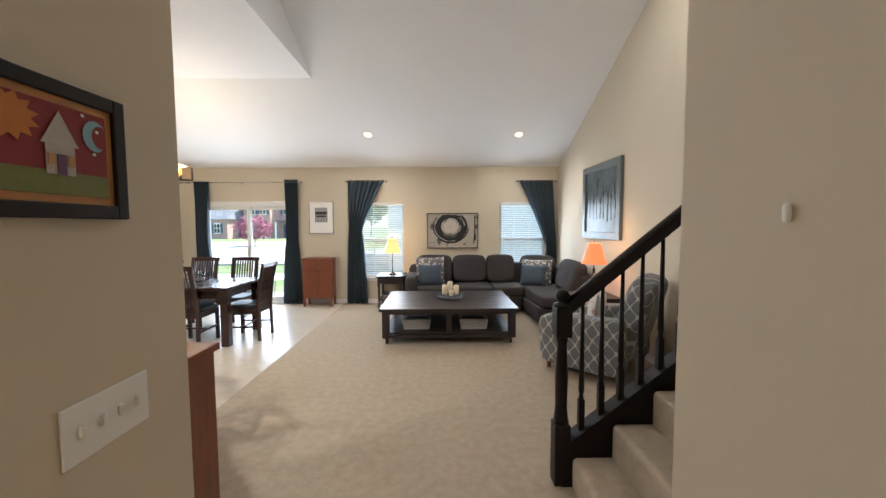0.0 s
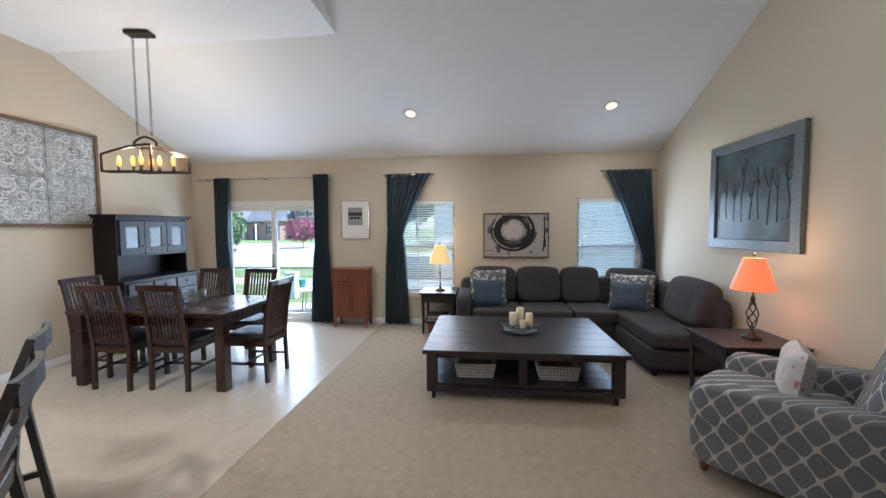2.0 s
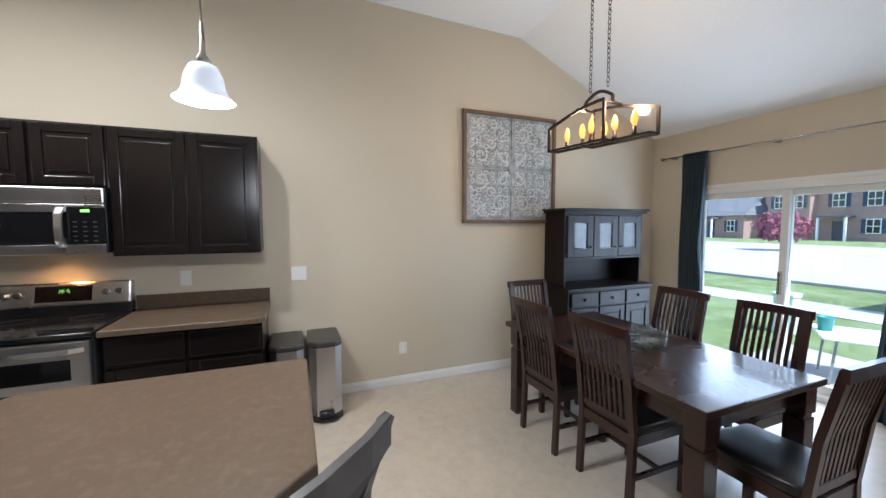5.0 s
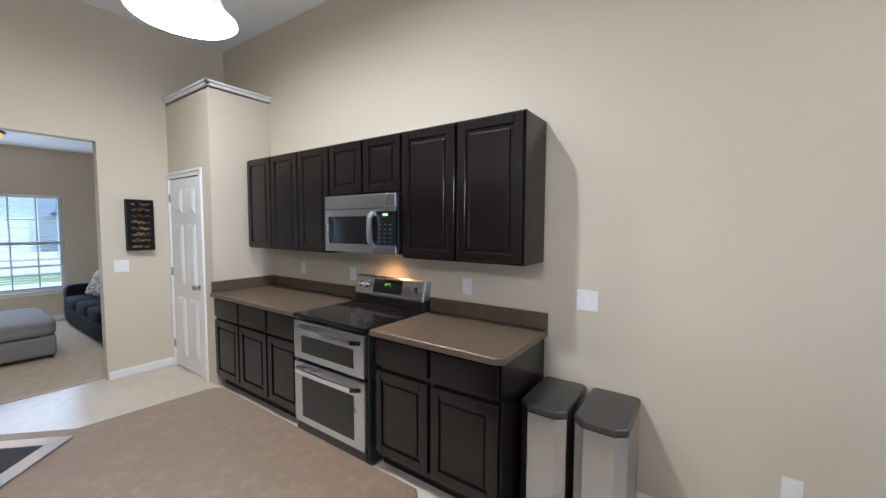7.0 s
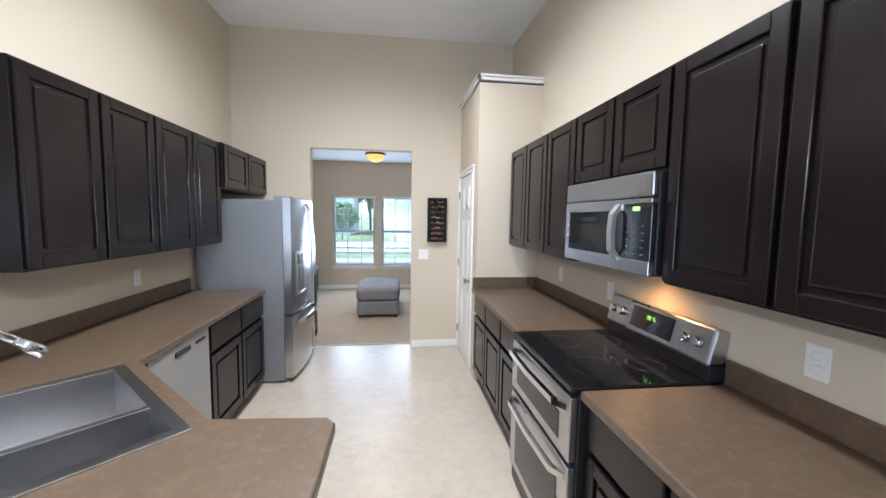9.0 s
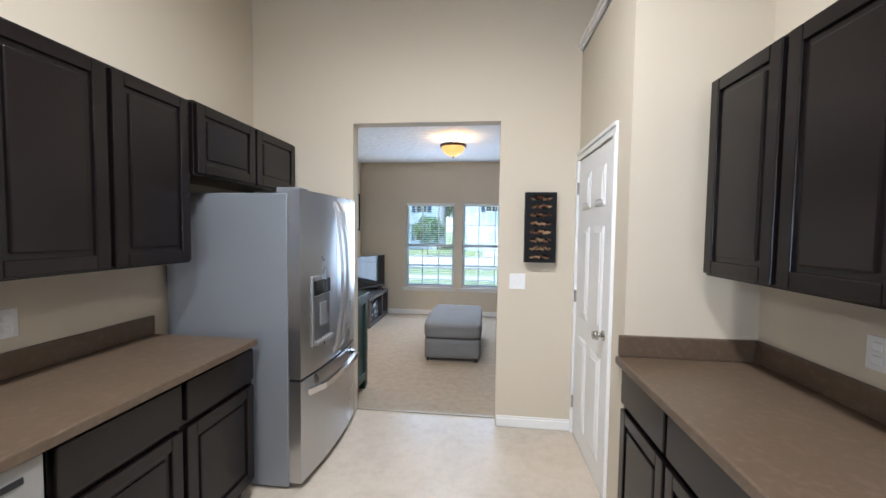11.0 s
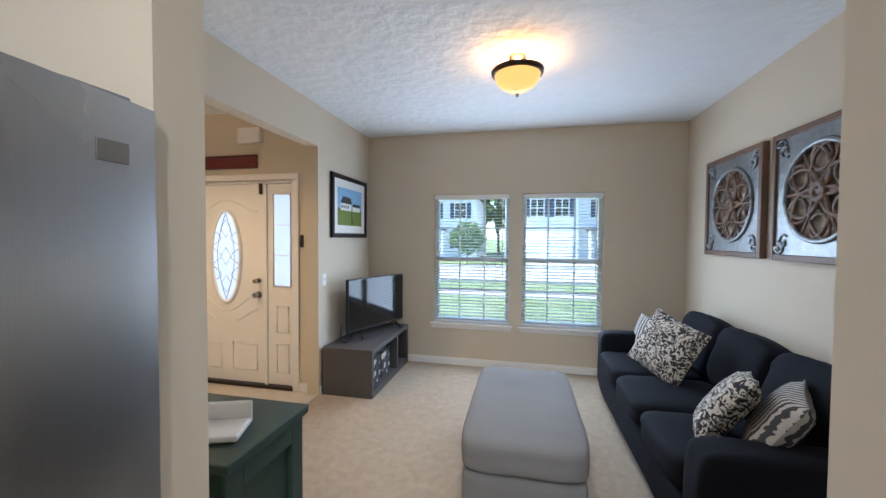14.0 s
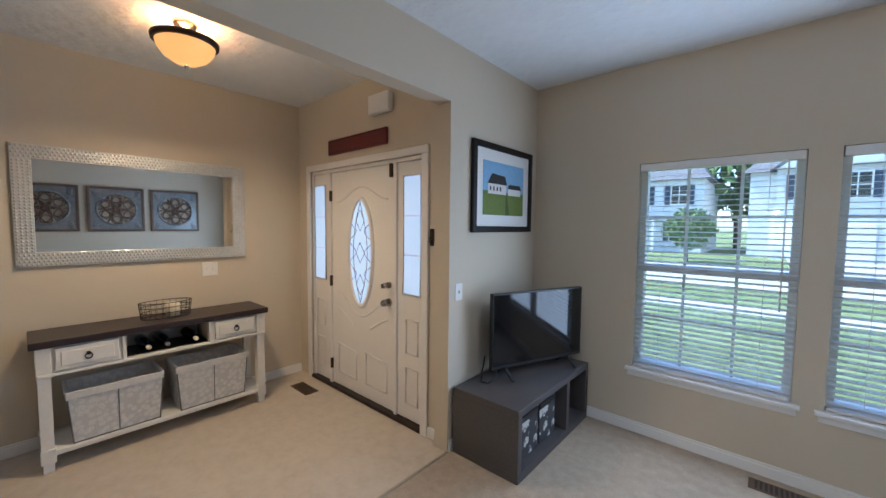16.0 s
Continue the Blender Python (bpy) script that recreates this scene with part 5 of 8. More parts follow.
def chandelier():
    c = thing("chandelier", "bronze linear chandelier with lit candle bulbs on chains", "lamp", (-3.40, 4.93, 0), 8)
    Build().box(-0.12, 0.12, -0.055, 0.055, 3.44, 3.475, 0.004).done("canopy", BRONZE, c)
    for x in (-0.07, 0.07):
        z = 2.46
        k = 0
        b = Build()
        while z < 3.43:
            p = [(0.011 * math.cos(a * 1.0472), 0.02 * math.sin(a * 1.0472)) for a in range(6)]
            b.tube([(x + (u if k % 2 else 0), (0 if k % 2 else u), z + 0.02 + v) for u, v in p], 0.003, 5, True)
            z += 0.031
            k += 1
        b.done("chain", BRONZE, c)
    W, z0 = 0.37, 2.10
    b = Build()
    panes = Build()
    # two overlapping arched side frames, each high at the middle and low at its outer end
    for s, y in ((1, -0.085), (-1, 0.085)):
        top = [(s * (-W + (W + 0.11) * i / 12), y, z0 + 0.165 + 0.095 * math.sin(math.pi / 2 * i / 12)) for i in range(13)]
        b.bar([(-s * W, y, z0 - 0.005), top[0]], 0.02, 0.012, (0, 1, 0))
        b.bar(top, 0.02, 0.012, (0, 1, 0))
        b.bar([(s * 0.11, y, z0 - 0.005), top[-1]], 0.02, 0.012, (0, 1, 0))
        b.bar([(-s * W, y, z0), (s * 0.11, y, z0)], 0.02, 0.014)
        b.bar([(-s * W, y, z0), (-s * W, 0, z0)], 0.02, 0.014)
        low = [panes.bm.verts.new((q[0], y, z0 + 0.006)) for q in top]
        high = [panes.bm.verts.new((q[0], y, q[2] - 0.005)) for q in top]
        for i in range(12):
            panes.bm.faces.new((low[i], low[i + 1], high[i + 1], high[i]))
    for x in (-0.11, 0.11):
        b.bar([(x, -0.085, z0), (x, 0.085, z0)], 0.02, 0.014)
        b.bar([(x, -0.085, z0 + 0.25), (x, 0.085, z0 + 0.25)], 0.02, 0.012)
        b.bar([(x, 0, z0 + 0.25), (x, 0, z0 + 0.30)], 0.02, 0.012, (0, 1, 0))
    b.bar([(-0.11 + 0.22 * i / 10, 0, z0 + 0.30 + 0.05 * math.sin(math.pi * i / 10)) for i in range(11)], 0.02, 0.012, (0, 1, 0))
    b.bar([(-W, 0, z0), (W, 0, z0)], 0.025, 0.014)
    b.done("frame", BRONZE, c)
    panes.done("pane", glass("amber_seeded_glass", (1.0, 0.93, 0.82), 0.07), c)
    for x, y in ((-0.27, 0), (-0.13, 0.0), (0.0, 0.07), (0.0, -0.07), (0.13, 0.0), (0.27, 0)):
        Build().lathe(x, y, [(0.022, z0 + 0.005), (0.014, z0 + 0.02), (0.013, z0 + 0.06)], 10).done("socket", BRONZE, c)
        Build().lathe(x, y, [(0.008, z0 + 0.06), (0.02, z0 + 0.09), (0.021, z0 + 0.115), (0.012, z0 + 0.15), (0.003, z0 + 0.165)], 12).done("bulb", BULB, c)
    for dx in (-0.2, 0.2):
        lamp_point("chandelier_light", (-3.4 + dx, 4.93, z0 + 0.22), 4, (1.0, 0.72, 0.42), 0.05)


chandelier()


def framed(name, label, axis, at, w, h, frame_mat, mat_w, art, border=0.02, mat_mat=None, depth=0.025):
    """A framed picture hung on a wall; local x across, z up, facing local -y."""
    p = thing(name, label, "picture", at, {"+x": 90, "-x": -90, "-y": 0, "+y": 180}[axis])
    b = Build()
    for a0, a1, c0, c1 in ((-w / 2, -w / 2 + border, -h / 2, h / 2), (w / 2 - border, w / 2, -h / 2, h / 2), (-w / 2 + border, w / 2 - border, -h / 2, -h / 2 + border), (-w / 2 + border, w / 2 - border, h / 2 - border, h / 2)):
        b.box(a0, a1, -depth, -0.001, c0, c1, 0.004)
    b.done("frame", frame_mat, p)
    if mat_w:
        Build().box(-w / 2 + border, w / 2 - border, -depth * 0.45, -0.002, -h / 2 + border, h / 2 - border).done("mat_board", mat_mat or WHITE, p)
    i = border + mat_w
    art(p, -w / 2 + i, w / 2 - i, -h / 2 + i, h / 2 - i, -depth * 0.5)
    return p


def patch(p, name, x0, x1, z0, z1, y, mat):
    return Build().box(x0, x1, y - 0.002, y, z0, z1).done(name, mat, p)


def blob(p, name, pts, y, mat):
    b = Build()
    vs = [b.bm.verts.new((x, y, z)) for x, z in pts]
    ws = [b.bm.verts.new((x, y - 0.0015, z)) for x, z in pts]
    b.bm.faces.new(ws)
    n = len(pts)
    for i in range(n):
        b.bm.faces.new((vs[i], vs[(i + 1) % n], ws[(i + 1) % n], ws[i]))
    bmesh.ops.recalc_face_normals(b.bm, faces=b.bm.faces)
    return b.done(name, mat, p)


def flat(name, c, r=0.6, v=0.12):
    return material(name, c, r, scale=40, vary=v, bump=0.05)


INK, PAPER = flat("ink_black", (0.015, 0.015, 0.017)), flat("print_paper", (0.74, 0.73, 0.70))


def art_lake(p, x0, x1, z0, z1, y):
    z0 += 0.10
    patch(p, "photo", x0, x1, z0, z1, y, flat("photo_grey", (0.30, 0.30, 0.30)))
    m = z0 + (z1 - z0) * 0.42
    patch(p, "water", x0, x1, z0, m, y - 0.002, two_tone(flat("water_grey", (0.16, 0.16, 0.17)), (0.4, 0.4, 0.4), "wave", 30, 0.4, 0.6, vec=(0.2, 1, 3)))
    patch(p, "jetty", x0 + 0.03, x1 - 0.03, m - 0.02, m + 0.015, y - 0.004, INK)
    patch(p, "treeline", x0, x1, m + 0.03, m + 0.085, y - 0.002, INK)


framed("framed_photo", "silver-framed black and white lake photo with a wide white mat", "-y", (-2.01, 7.174, 1.65), 0.465, 0.61, NICKEL, 0.10, art_lake, 0.016)


def art_record(p, x0, x1, z0, z1, y):
    patch(p, "canvas", x0, x1, z0, z1, y, two_tone(flat("canvas_cream", (0.45, 0.41, 0.36)), (0.10, 0.10, 0.11), "noise", 7, 0.56, 0.63))
    cx, cz = x0 + (x1 - x0) * 0.46, z0 + (z1 - z0) * 0.62
    b = Build()
    random.seed(3)
    for k in range(15):
        r = 0.165 + 0.0125 * k
        a = random.uniform(0, 6.28)
        ln = random.uniform(1.4, 4.2)
        wd = random.uniform(0.008, 0.042)
        pts = [(cx + r * math.cos(a + ln * i / 18), y - 0.001 - 0.0003 * k, cz + r * 0.9 * math.sin(a + ln * i / 18)) for i in range(19)]
        m = wd / 2 + 0.008
        pts = [q for q in pts if x0 + m < q[0] < x1 - m and z0 + m < q[2] < z1 - m]
        if len(pts) > 2:
            b.bar(pts, wd, 0.0015, (0, 1, 0))
    b.done("black_swirls", INK, p)
    blob(p, "record_label", [(cx + 0.135 * math.cos(i * 0.2094), cz + 0.12 * math.sin(i * 0.2094)) for i in range(30)], y - 0.003, flat("label_grey", (0.55, 0.51, 0.47)))
    blob(p, "spindle", [(cx + 0.012 * math.cos(i * 0.7), cz + 0.012 * math.sin(i * 0.7)) for i in range(9)], y - 0.006, flat("spindle_orange", (0.4, 0.15, 0.05)))
    b = Build().bar([(x1 - 0.05, y - 0.004, z1 - 0.03), (x1 - 0.05, y - 0.004, z0 + 0.25), (x1 - 0.07, y - 0.004, z0 + 0.08)], 0.004, 0.02, (1, 0, 0))
    b.box(x1 - 0.065, x1 - 0.03, y - 0.005, y, z0 + 0.14, z0 + 0.26)
    b.done("tone_arm", INK, p)
    Build().tube([(x0 + 0.03, y - 0.003, z0 + 0.03), (x0 + 0.13, y - 0.003, z0 + 0.03), (x0 + 0.13, y - 0.003, z0 + 0.09), (x0 + 0.03, y - 0.003, z0 + 0.09)], 0.004, 4, True).done("control_box", INK, p)


framed("record_painting", "abstract black and cream painting of a record player", "-y", (0.48, 7.174, 1.39), 0.97, 0.665, INK, 0.0, art_record, 0.012, depth=0.035)


def art_forest(p, x0, x1, z0, z1, y):
    patch(p, "canvas", x0, x1, z0, z1, y, two_tone(flat("teal_mist", (0.045, 0.062, 0.07), 0.3), (0.11, 0.17, 0.20), "noise", 3.0, 0.42, 0.68))
    b = Build()
    random.seed(8)
    for k in range(9):
        x = x0 + 0.06 + (x1 - x0 - 0.12) * k / 8
        zt = z0 + (z1 - z0) * random.uniform(0.6, 0.9)
        b.tube([(x, y - 0.001, z0 + 0.12 + 0.1 * random.random()), (x + random.uniform(-.02, .02), y - 0.001, (z0 + zt) / 2), (x + random.uniform(-.05, .05), y - 0.001, zt)], 0.006, 4)
        for j in range(4):
            b.tube([(x, y - 0.001, zt - 0.15), (x + random.uniform(-.1, .1), y - 0.001, zt - 0.02 + 0.08 * random.random())], 0.004, 4)
    b.done("painted_trees", flat("dark_teal", (0.035, 0.05, 0.055)), p)


framed("forest_painting", "misty grey-blue forest painting in a wide silver-grey frame", "-x", (2.492, 5.235, 1.815), 1.19, 1.05, PEWTER, 0.0, art_forest, 0.095, depth=0.045)


def art_house(p, x0, x1, z0, z1, y):
    patch(p, "gold_ground", x0, x1, z0, z1, y, flat("ochre", (0.45, 0.20, 0.06)))
    a = 0.022
    patch(p, "red_sky", x0 + a, x1 - a, z0 + a, z1 - a, y - 0.002, flat("deep_red", (0.22, 0.012, 0.012)))
    patch(p, "grass", x0 + a, x1 - a, z0 + a, z0 + 0.085, y - 0.004, flat("olive_grass", (0.16, 0.17, 0.04)))
    cx = (x0 + x1) / 2 + 0.02
    patch(p, "cottage", cx - 0.04, cx + 0.04, z0 + 0.075, z0 + 0.16, y - 0.006, flat("cottage_white", (0.42, 0.38, 0.33)))
    blob(p, "roof", [(cx - 0.052, z0 + 0.155), (cx + 0.052, z0 + 0.155), (cx, z0 + 0.245)], y - 0.007, flat("roof_cream", (0.45, 0.42, 0.38)))
    patch(p, "purple_door", cx - 0.012, cx + 0.012, z0 + 0.075, z0 + 0.13, y - 0.009, flat("purple", (0.10, 0.04, 0.10)))
    for s in (-1, 1):
        patch(p, "lit_window", cx + s * 0.027 - 0.009, cx + s * 0.027 + 0.009, z0 + 0.10, z0 + 0.13, y - 0.009, flat("window_gold", (0.45, 0.25, 0.1)))
    sx, sz = x0 + 0.085, z1 - 0.08
    blob(p, "sun_shape", [(sx + (0.075 if i % 2 else 0.052) * math.cos(i * 0.2618), sz + (0.062 if i % 2 else 0.045) * math.sin(i * 0.2618)) for i in range(24)], y - 0.006, flat("sun_orange", (0.5, 0.16, 0.015)))
    mx, mz = x1 - 0.06, z1 - 0.085
    blob(p, "moon", [(mx + 0.04 * math.cos(1.0 + i * 0.36), mz + 0.045 * math.sin(1.0 + i * 0.36)) for i in range(12)] + [(mx + 0.016 + 0.028 * math.cos(5.0 - i * 0.36), mz + 0.034 * math.sin(5.0 - i * 0.36)) for i in range(12)], y - 0.006, flat("moon_blue", (0.22, 0.38, 0.46)))
    random.seed(5)
    for k in range(9):
        ux, uz = random.uniform(x0 + 0.04, x1 - 0.04), random.uniform(z0 + 0.13, z1 - 0.03)
        if abs(ux - cx) > 0.055:
            patch(p, "speck", ux, ux + 0.008, uz, uz + 0.008, y - 0.005, PAPER)


framed("cottage_picture", "small bright cottage picture with sun and moon in a black frame", "+x", (-0.508, 0.735, 1.632), 0.46, 0.37, BLACKWOOD, 0.0, art_house, 0.042, depth=0.03).scale = (0.68, 0.68, 0.69)


def art_barn(p, x0, x1, z0, z1, y):
    m = z0 + (z1 - z0) * 0.45
    patch(p, "sky_patch", x0, x1, m, z1, y, flat("print_sky", (0.25, 0.45, 0.68)))
    patch(p, "field", x0, x1, z0, m, y, flat("field_green", (0.14, 0.19, 0.03)))
    cx = (x0 + x1) / 2
    patch(p, "barn_wall", x0 + 0.06, cx + 0.02, m - 0.02, m + 0.06, y - 0.002, PAPER)
    blob(p, "barn_roof", [(x0 + 0.05, m + 0.055), (cx + 0.03, m + 0.055), (cx, m + 0.12), (x0 + 0.11, m + 0.13)], y - 0.004, INK)
    patch(p, "shed", cx + 0.05, x1 - 0.05, m - 0.02, m + 0.035, y - 0.002, PAPER)
    blob(p, "shed_roof", [(cx + 0.04, m + 0.03), (x1 - 0.04, m + 0.03), (x1 - 0.06, m + 0.065), (cx + 0.06, m + 0.065)], y - 0.004, INK)
    for k in range(4):
        patch(p, "barn_window", x0 + 0.08 + k * 0.045, x0 + 0.095 + k * 0.045, m + 0.005, m + 0.035, y - 0.0045, INK)
    blob(p, "track", [(cx + 0.02, z0 + 0.005), (cx + 0.07, z0 + 0.005), (cx + 0.035, m - 0.03), (cx + 0.02, m - 0.03)], y - 0.002, flat("track_dark", (0.06, 0.09, 0.02)))


framed("barn_print", "white barn print with a wide mat in a dark frame", "-x", (-1.232, -4.51, 1.835), 0.83, 0.655, BLACKWOOD, 0.085, art_barn, 0.045, depth=0.03)


# ---- curtains ----
def curtain(name, top, mid, bottom, label, y=7.09):
    """A pleated curtain. top, mid and bottom are (x0, x1, z); it narrows and swells between them."""
    c = thing(name, label, "curtain", group="curtains")
    b = Build()
    nu, nv = 56, 22
    rows = []
    for j in range(nv + 1):
        t = j / nv
        z = top[2] + (bottom[2] - top[2]) * t
        tm = (top[2] - mid[2]) / (top[2] - bottom[2])
        if t < tm:
            k = t / tm
            k = k ** 0.85
            a0, a1 = top[0] + (mid[0] - top[0]) * k, top[1] + (mid[1] - top[1]) * k
        else:
            k = (t - tm) / (1 - tm)
            k = k ** 0.5
            a0, a1 = mid[0] + (bottom[0] - mid[0]) * k, mid[1] + (bottom[1] - mid[1]) * k
        pl = 7
        amp = 0.035 * (0.7 + 0.3 * math.sin(t * 3))
        rows.append([b.bm.verts.new((a0 + (a1 - a0) * i / nu, y + amp * math.sin(i / nu * pl * 2 * math.pi + 0.5 * math.sin(t * 4)) + 0.006 * noise.noise(Vector((i * 0.3, t * 4, a0))), z + 0.01 * math.sin(i * 0.4) * (t > 0.98))) for i in range(nu + 1)])
    for r0, r1 in zip(rows, rows[1:]):
        for i in range(nu):
            f = b.bm.faces.new((r0[i], r1[i], r1[i + 1], r0[i + 1]))
            f.smooth = True
    bmesh.ops.solidify(b.bm, geom=list(b.bm.faces), thickness=0.004)
    b.done("fabric", TEAL, c)
    return c


CL = "slate-blue curtain panel with grommets hanging from a thin rod"
curtain("curtain", (-4.34, -4.06, 2.33), (-4.34, -4.10, 1.2), (-4.34, -4.02, 0.02), CL)
curtain("curtain", (-2.66, -2.41, 2.36), (-2.66, -2.43, 1.2), (-2.74, -2.38, 0.02), CL)
TL = "slate-blue curtain tied back beside the window"
curtain("curtain", (-1.48, -0.79, 2.34), (-1.48, -1.24, 1.40), (-1.53, -1.14, 0.02), TL)
curtain("curtain", (1.72, 2.37, 2.33), (2.27, 2.45, 1.05), (2.20, 2.46, 0.30), TL)


def rod(x0, x1, z):
    r = thing("curtain_rod", "thin dark metal curtain rod with knob ends above the window", "curtain rod")
    b = Build().cyl((x0, 7.09, z), (x1, 7.09, z), 0.007, n=8)
    b.done("pole", NICKEL, r)
    for x in (x0, x1):
        Build().lathe(0, 0, [(0.008, -0.03), (0.02, -0.015), (0.022, 0.0), (0.012, 0.02)], 10).done("finial", NICKEL, r).matrix_local = pose(x, 7.09, z, 0, 90)
    for x in (x0 + 0.12, (x0 + x1) / 2, x1 - 0.12):
        Build().box(x - 0.012, x + 0.012, 7.085, 7.174, z - 0.02, z + 0.012, 0.003).done("bracket", NICKEL, r)


rod(-4.58, -2.34, 2.31)
rod(-1.50, -0.76, 2.315)
rod(1.70, 2.43, 2.31)


# ---- living room ----
def coffee_table():
    t = thing("coffee_table", "large charcoal wooden coffee table with a lower shelf on casters", "table", (0.335, 5.22, 0))
    n = 6
    for k in range(n):
        y0 = -0.64 + 1.28 * k / n
        Build().box(-0.865, 0.865, y0 + 0.0008, y0 + 1.28 / n - 0.0008, 0.425, 0.462, 0.003).done("plank", GREYWOOD, t)
    for k in range(n):
        y0 = -0.57 + 1.14 * k / n
        Build().box(-0.80, 0.80, y0 + 0.0008, y0 + 1.14 / n - 0.0008, 0.125, 0.15, 0.003).done("shelf_plank", GREYWOOD, t)
    for x in (-0.79, 0.79):
        for y in (-0.565, 0.565):
            Build().box(x - 0.045, x + 0.045, y - 0.045, y + 0.045, 0.085, 0.425, 0.004).done("leg", GREYWOOD, t)
    Build().box(-0.035, 0.035, -0.575, -0.52, 0.15, 0.425, 0.004).box(-0.035, 0.035, 0.52, 0.575, 0.15, 0.425, 0.004).done("post", GREYWOOD, t)
    b = Build()
    for y in (-0.60, 0.58):
        b.box(-0.83, 0.83, y, y + 0.02, 0.385, 0.425).box(-0.83, 0.83, y, y + 0.02, 0.085, 0.125)
    for x in (-0.83, 0.81):
        b.box(x, x + 0.02, -0.58, 0.58, 0.385, 0.425).box(x, x + 0.02, -0.58, 0.58, 0.085, 0.125)
    b.done("apron", GREYWOOD, t)
    for x in (-0.78, 0.78):
        for y in (-0.55, 0.55):
            Build().cyl((x - 0.014, y, 0.034), (x + 0.014, y, 0.034), 0.03, n=14).box(x - 0.02, x + 0.02, y - 0.006, y + 0.006, 0.04, 0.086).done("caster", BLACK, t)


coffee_table()


def basket(at, w=0.36, d=0.26, h=0.13):
    k = thing("storage_basket", "grey woven plastic basket on the lower shelf", "basket", at, group="baskets on the coffee table shelf")
    b = Build()
    WV = material("basket_weave", (0.58, 0.56, 0.54), 0.7, scale=60, vary=0.15, bump=0.2)
    for j in range(5):
        z = 0.006 + j * (h - 0.012) / 4
        s = 0.88 + 0.12 * j / 4
        b.tube([(-w / 2 * s, -d / 2 * s, z), (w / 2 * s, -d / 2 * s, z), (w / 2 * s, d / 2 * s, z), (-w / 2 * s, d / 2 * s, z)], 0.008, 5, True)
    n = 13
    for i in range(n):
        u = -1 + 2 * i / (n - 1)
        for s in (-1, 1):
            b.bar([(u * w / 2 * 0.88, s * d / 2 * 0.88, 0.004), (u * w / 2, s * d / 2, h - 0.006)], 0.012, 0.008, (0, 1, 0))
    for i in range(9):
        u = -1 + 2 * i / 8
        for s in (-1, 1):
            b.bar([(s * w / 2 * 0.88, u * d / 2 * 0.88, 0.004), (s * w / 2, u * d / 2, h - 0.006)], 0.012, 0.008, (1, 0, 0))
    b.box(-w * 0.43, w * 0.43, -d * 0.43, d * 0.43, 0.001, 0.006)
    b.done("weave", WV, k)
    Build().cushion(-w * 0.42, w * 0.42, -d * 0.42, d * 0.42, 0.008, h - 0.01, 6, n=6).done("lining", flat("basket_lining", (0.22, 0.21, 0.20), 0.9), k)
    return k


bk = basket((-0.08, 4.90, 0.152))
copy_thing(bk, pose(0.66, 4.90, 0.152))


def candle_tray():
    c = thing("candle_tray", "round metal tray holding ivory pillar candles", "candle holder", (0.37, 5.25, 0.463))
    b = Build()
    b.lathe(0, 0, [(0.16, 0.012), (0.165, 0.012), (0.165, 0.018), (0.0, 0.018)][:3] + [(0.02, 0.018)], 28)
    for z in (0.03, 0.055):
        b.tube([(0.168 * math.cos(i * 0.2244), 0.168 * math.sin(i * 0.2244), z) for i in range(28)], 0.004, 6, True)
    for i in range(14):
        a = i * 0.4488
        b.cyl((0.168 * math.cos(a), 0.168 * math.sin(a), 0.01), (0.168 * math.cos(a), 0.168 * math.sin(a), 0.055), 0.003, n=5)
    for s in (-1, 1):
        b.tube([(s * 0.168, -0.03, 0.055), (s * 0.2, -0.02, 0.075), (s * 0.2, 0.02, 0.075), (s * 0.168, 0.03, 0.055)], 0.005, 6)
    for a in (0.5, 2.6, 4.7):
        b.cyl((0.12 * math.cos(a), 0.12 * math.sin(a), 0), (0.12 * math.cos(a), 0.12 * math.sin(a), 0.014), 0.01, n=8)
    b.done("tray", PEWTER, c)
    for x, y, r, z, h in ((-0.075, 0.0, 0.038, 0.06, 0.13), (0.0, 0.05, 0.038, 0.06, 0.17), (0.085, 0.0, 0.038, 0.06, 0.125), (0.015, -0.06, 0.032, 0.05, 0.075)):
        k = thing("pillar_candle", "ivory pillar candle standing on the metal tray", "candle", (0.37 + x, 5.25 + y, 0.463), group="candles on the tray")
        Build().lathe(0, 0, [(r - 0.003, z), (r, z + 0.004), (r, z + h - 0.006), (r - 0.006, z + h), (r - 0.012, z + h - 0.004), (0.004, z + h - 0.006)], 20).cyl((0, 0, z + h - 0.006), (0, 0, z + h + 0.008), 0.0015, n=5).done("wax", CREAM, k)
        Build().lathe(0, 0, [(0.01, 0.019), (0.006, 0.03), (0.006, z - 0.004), (r, z - 0.003), (r, z)], 14).done("cup", PEWTER, k)


candle_tray()


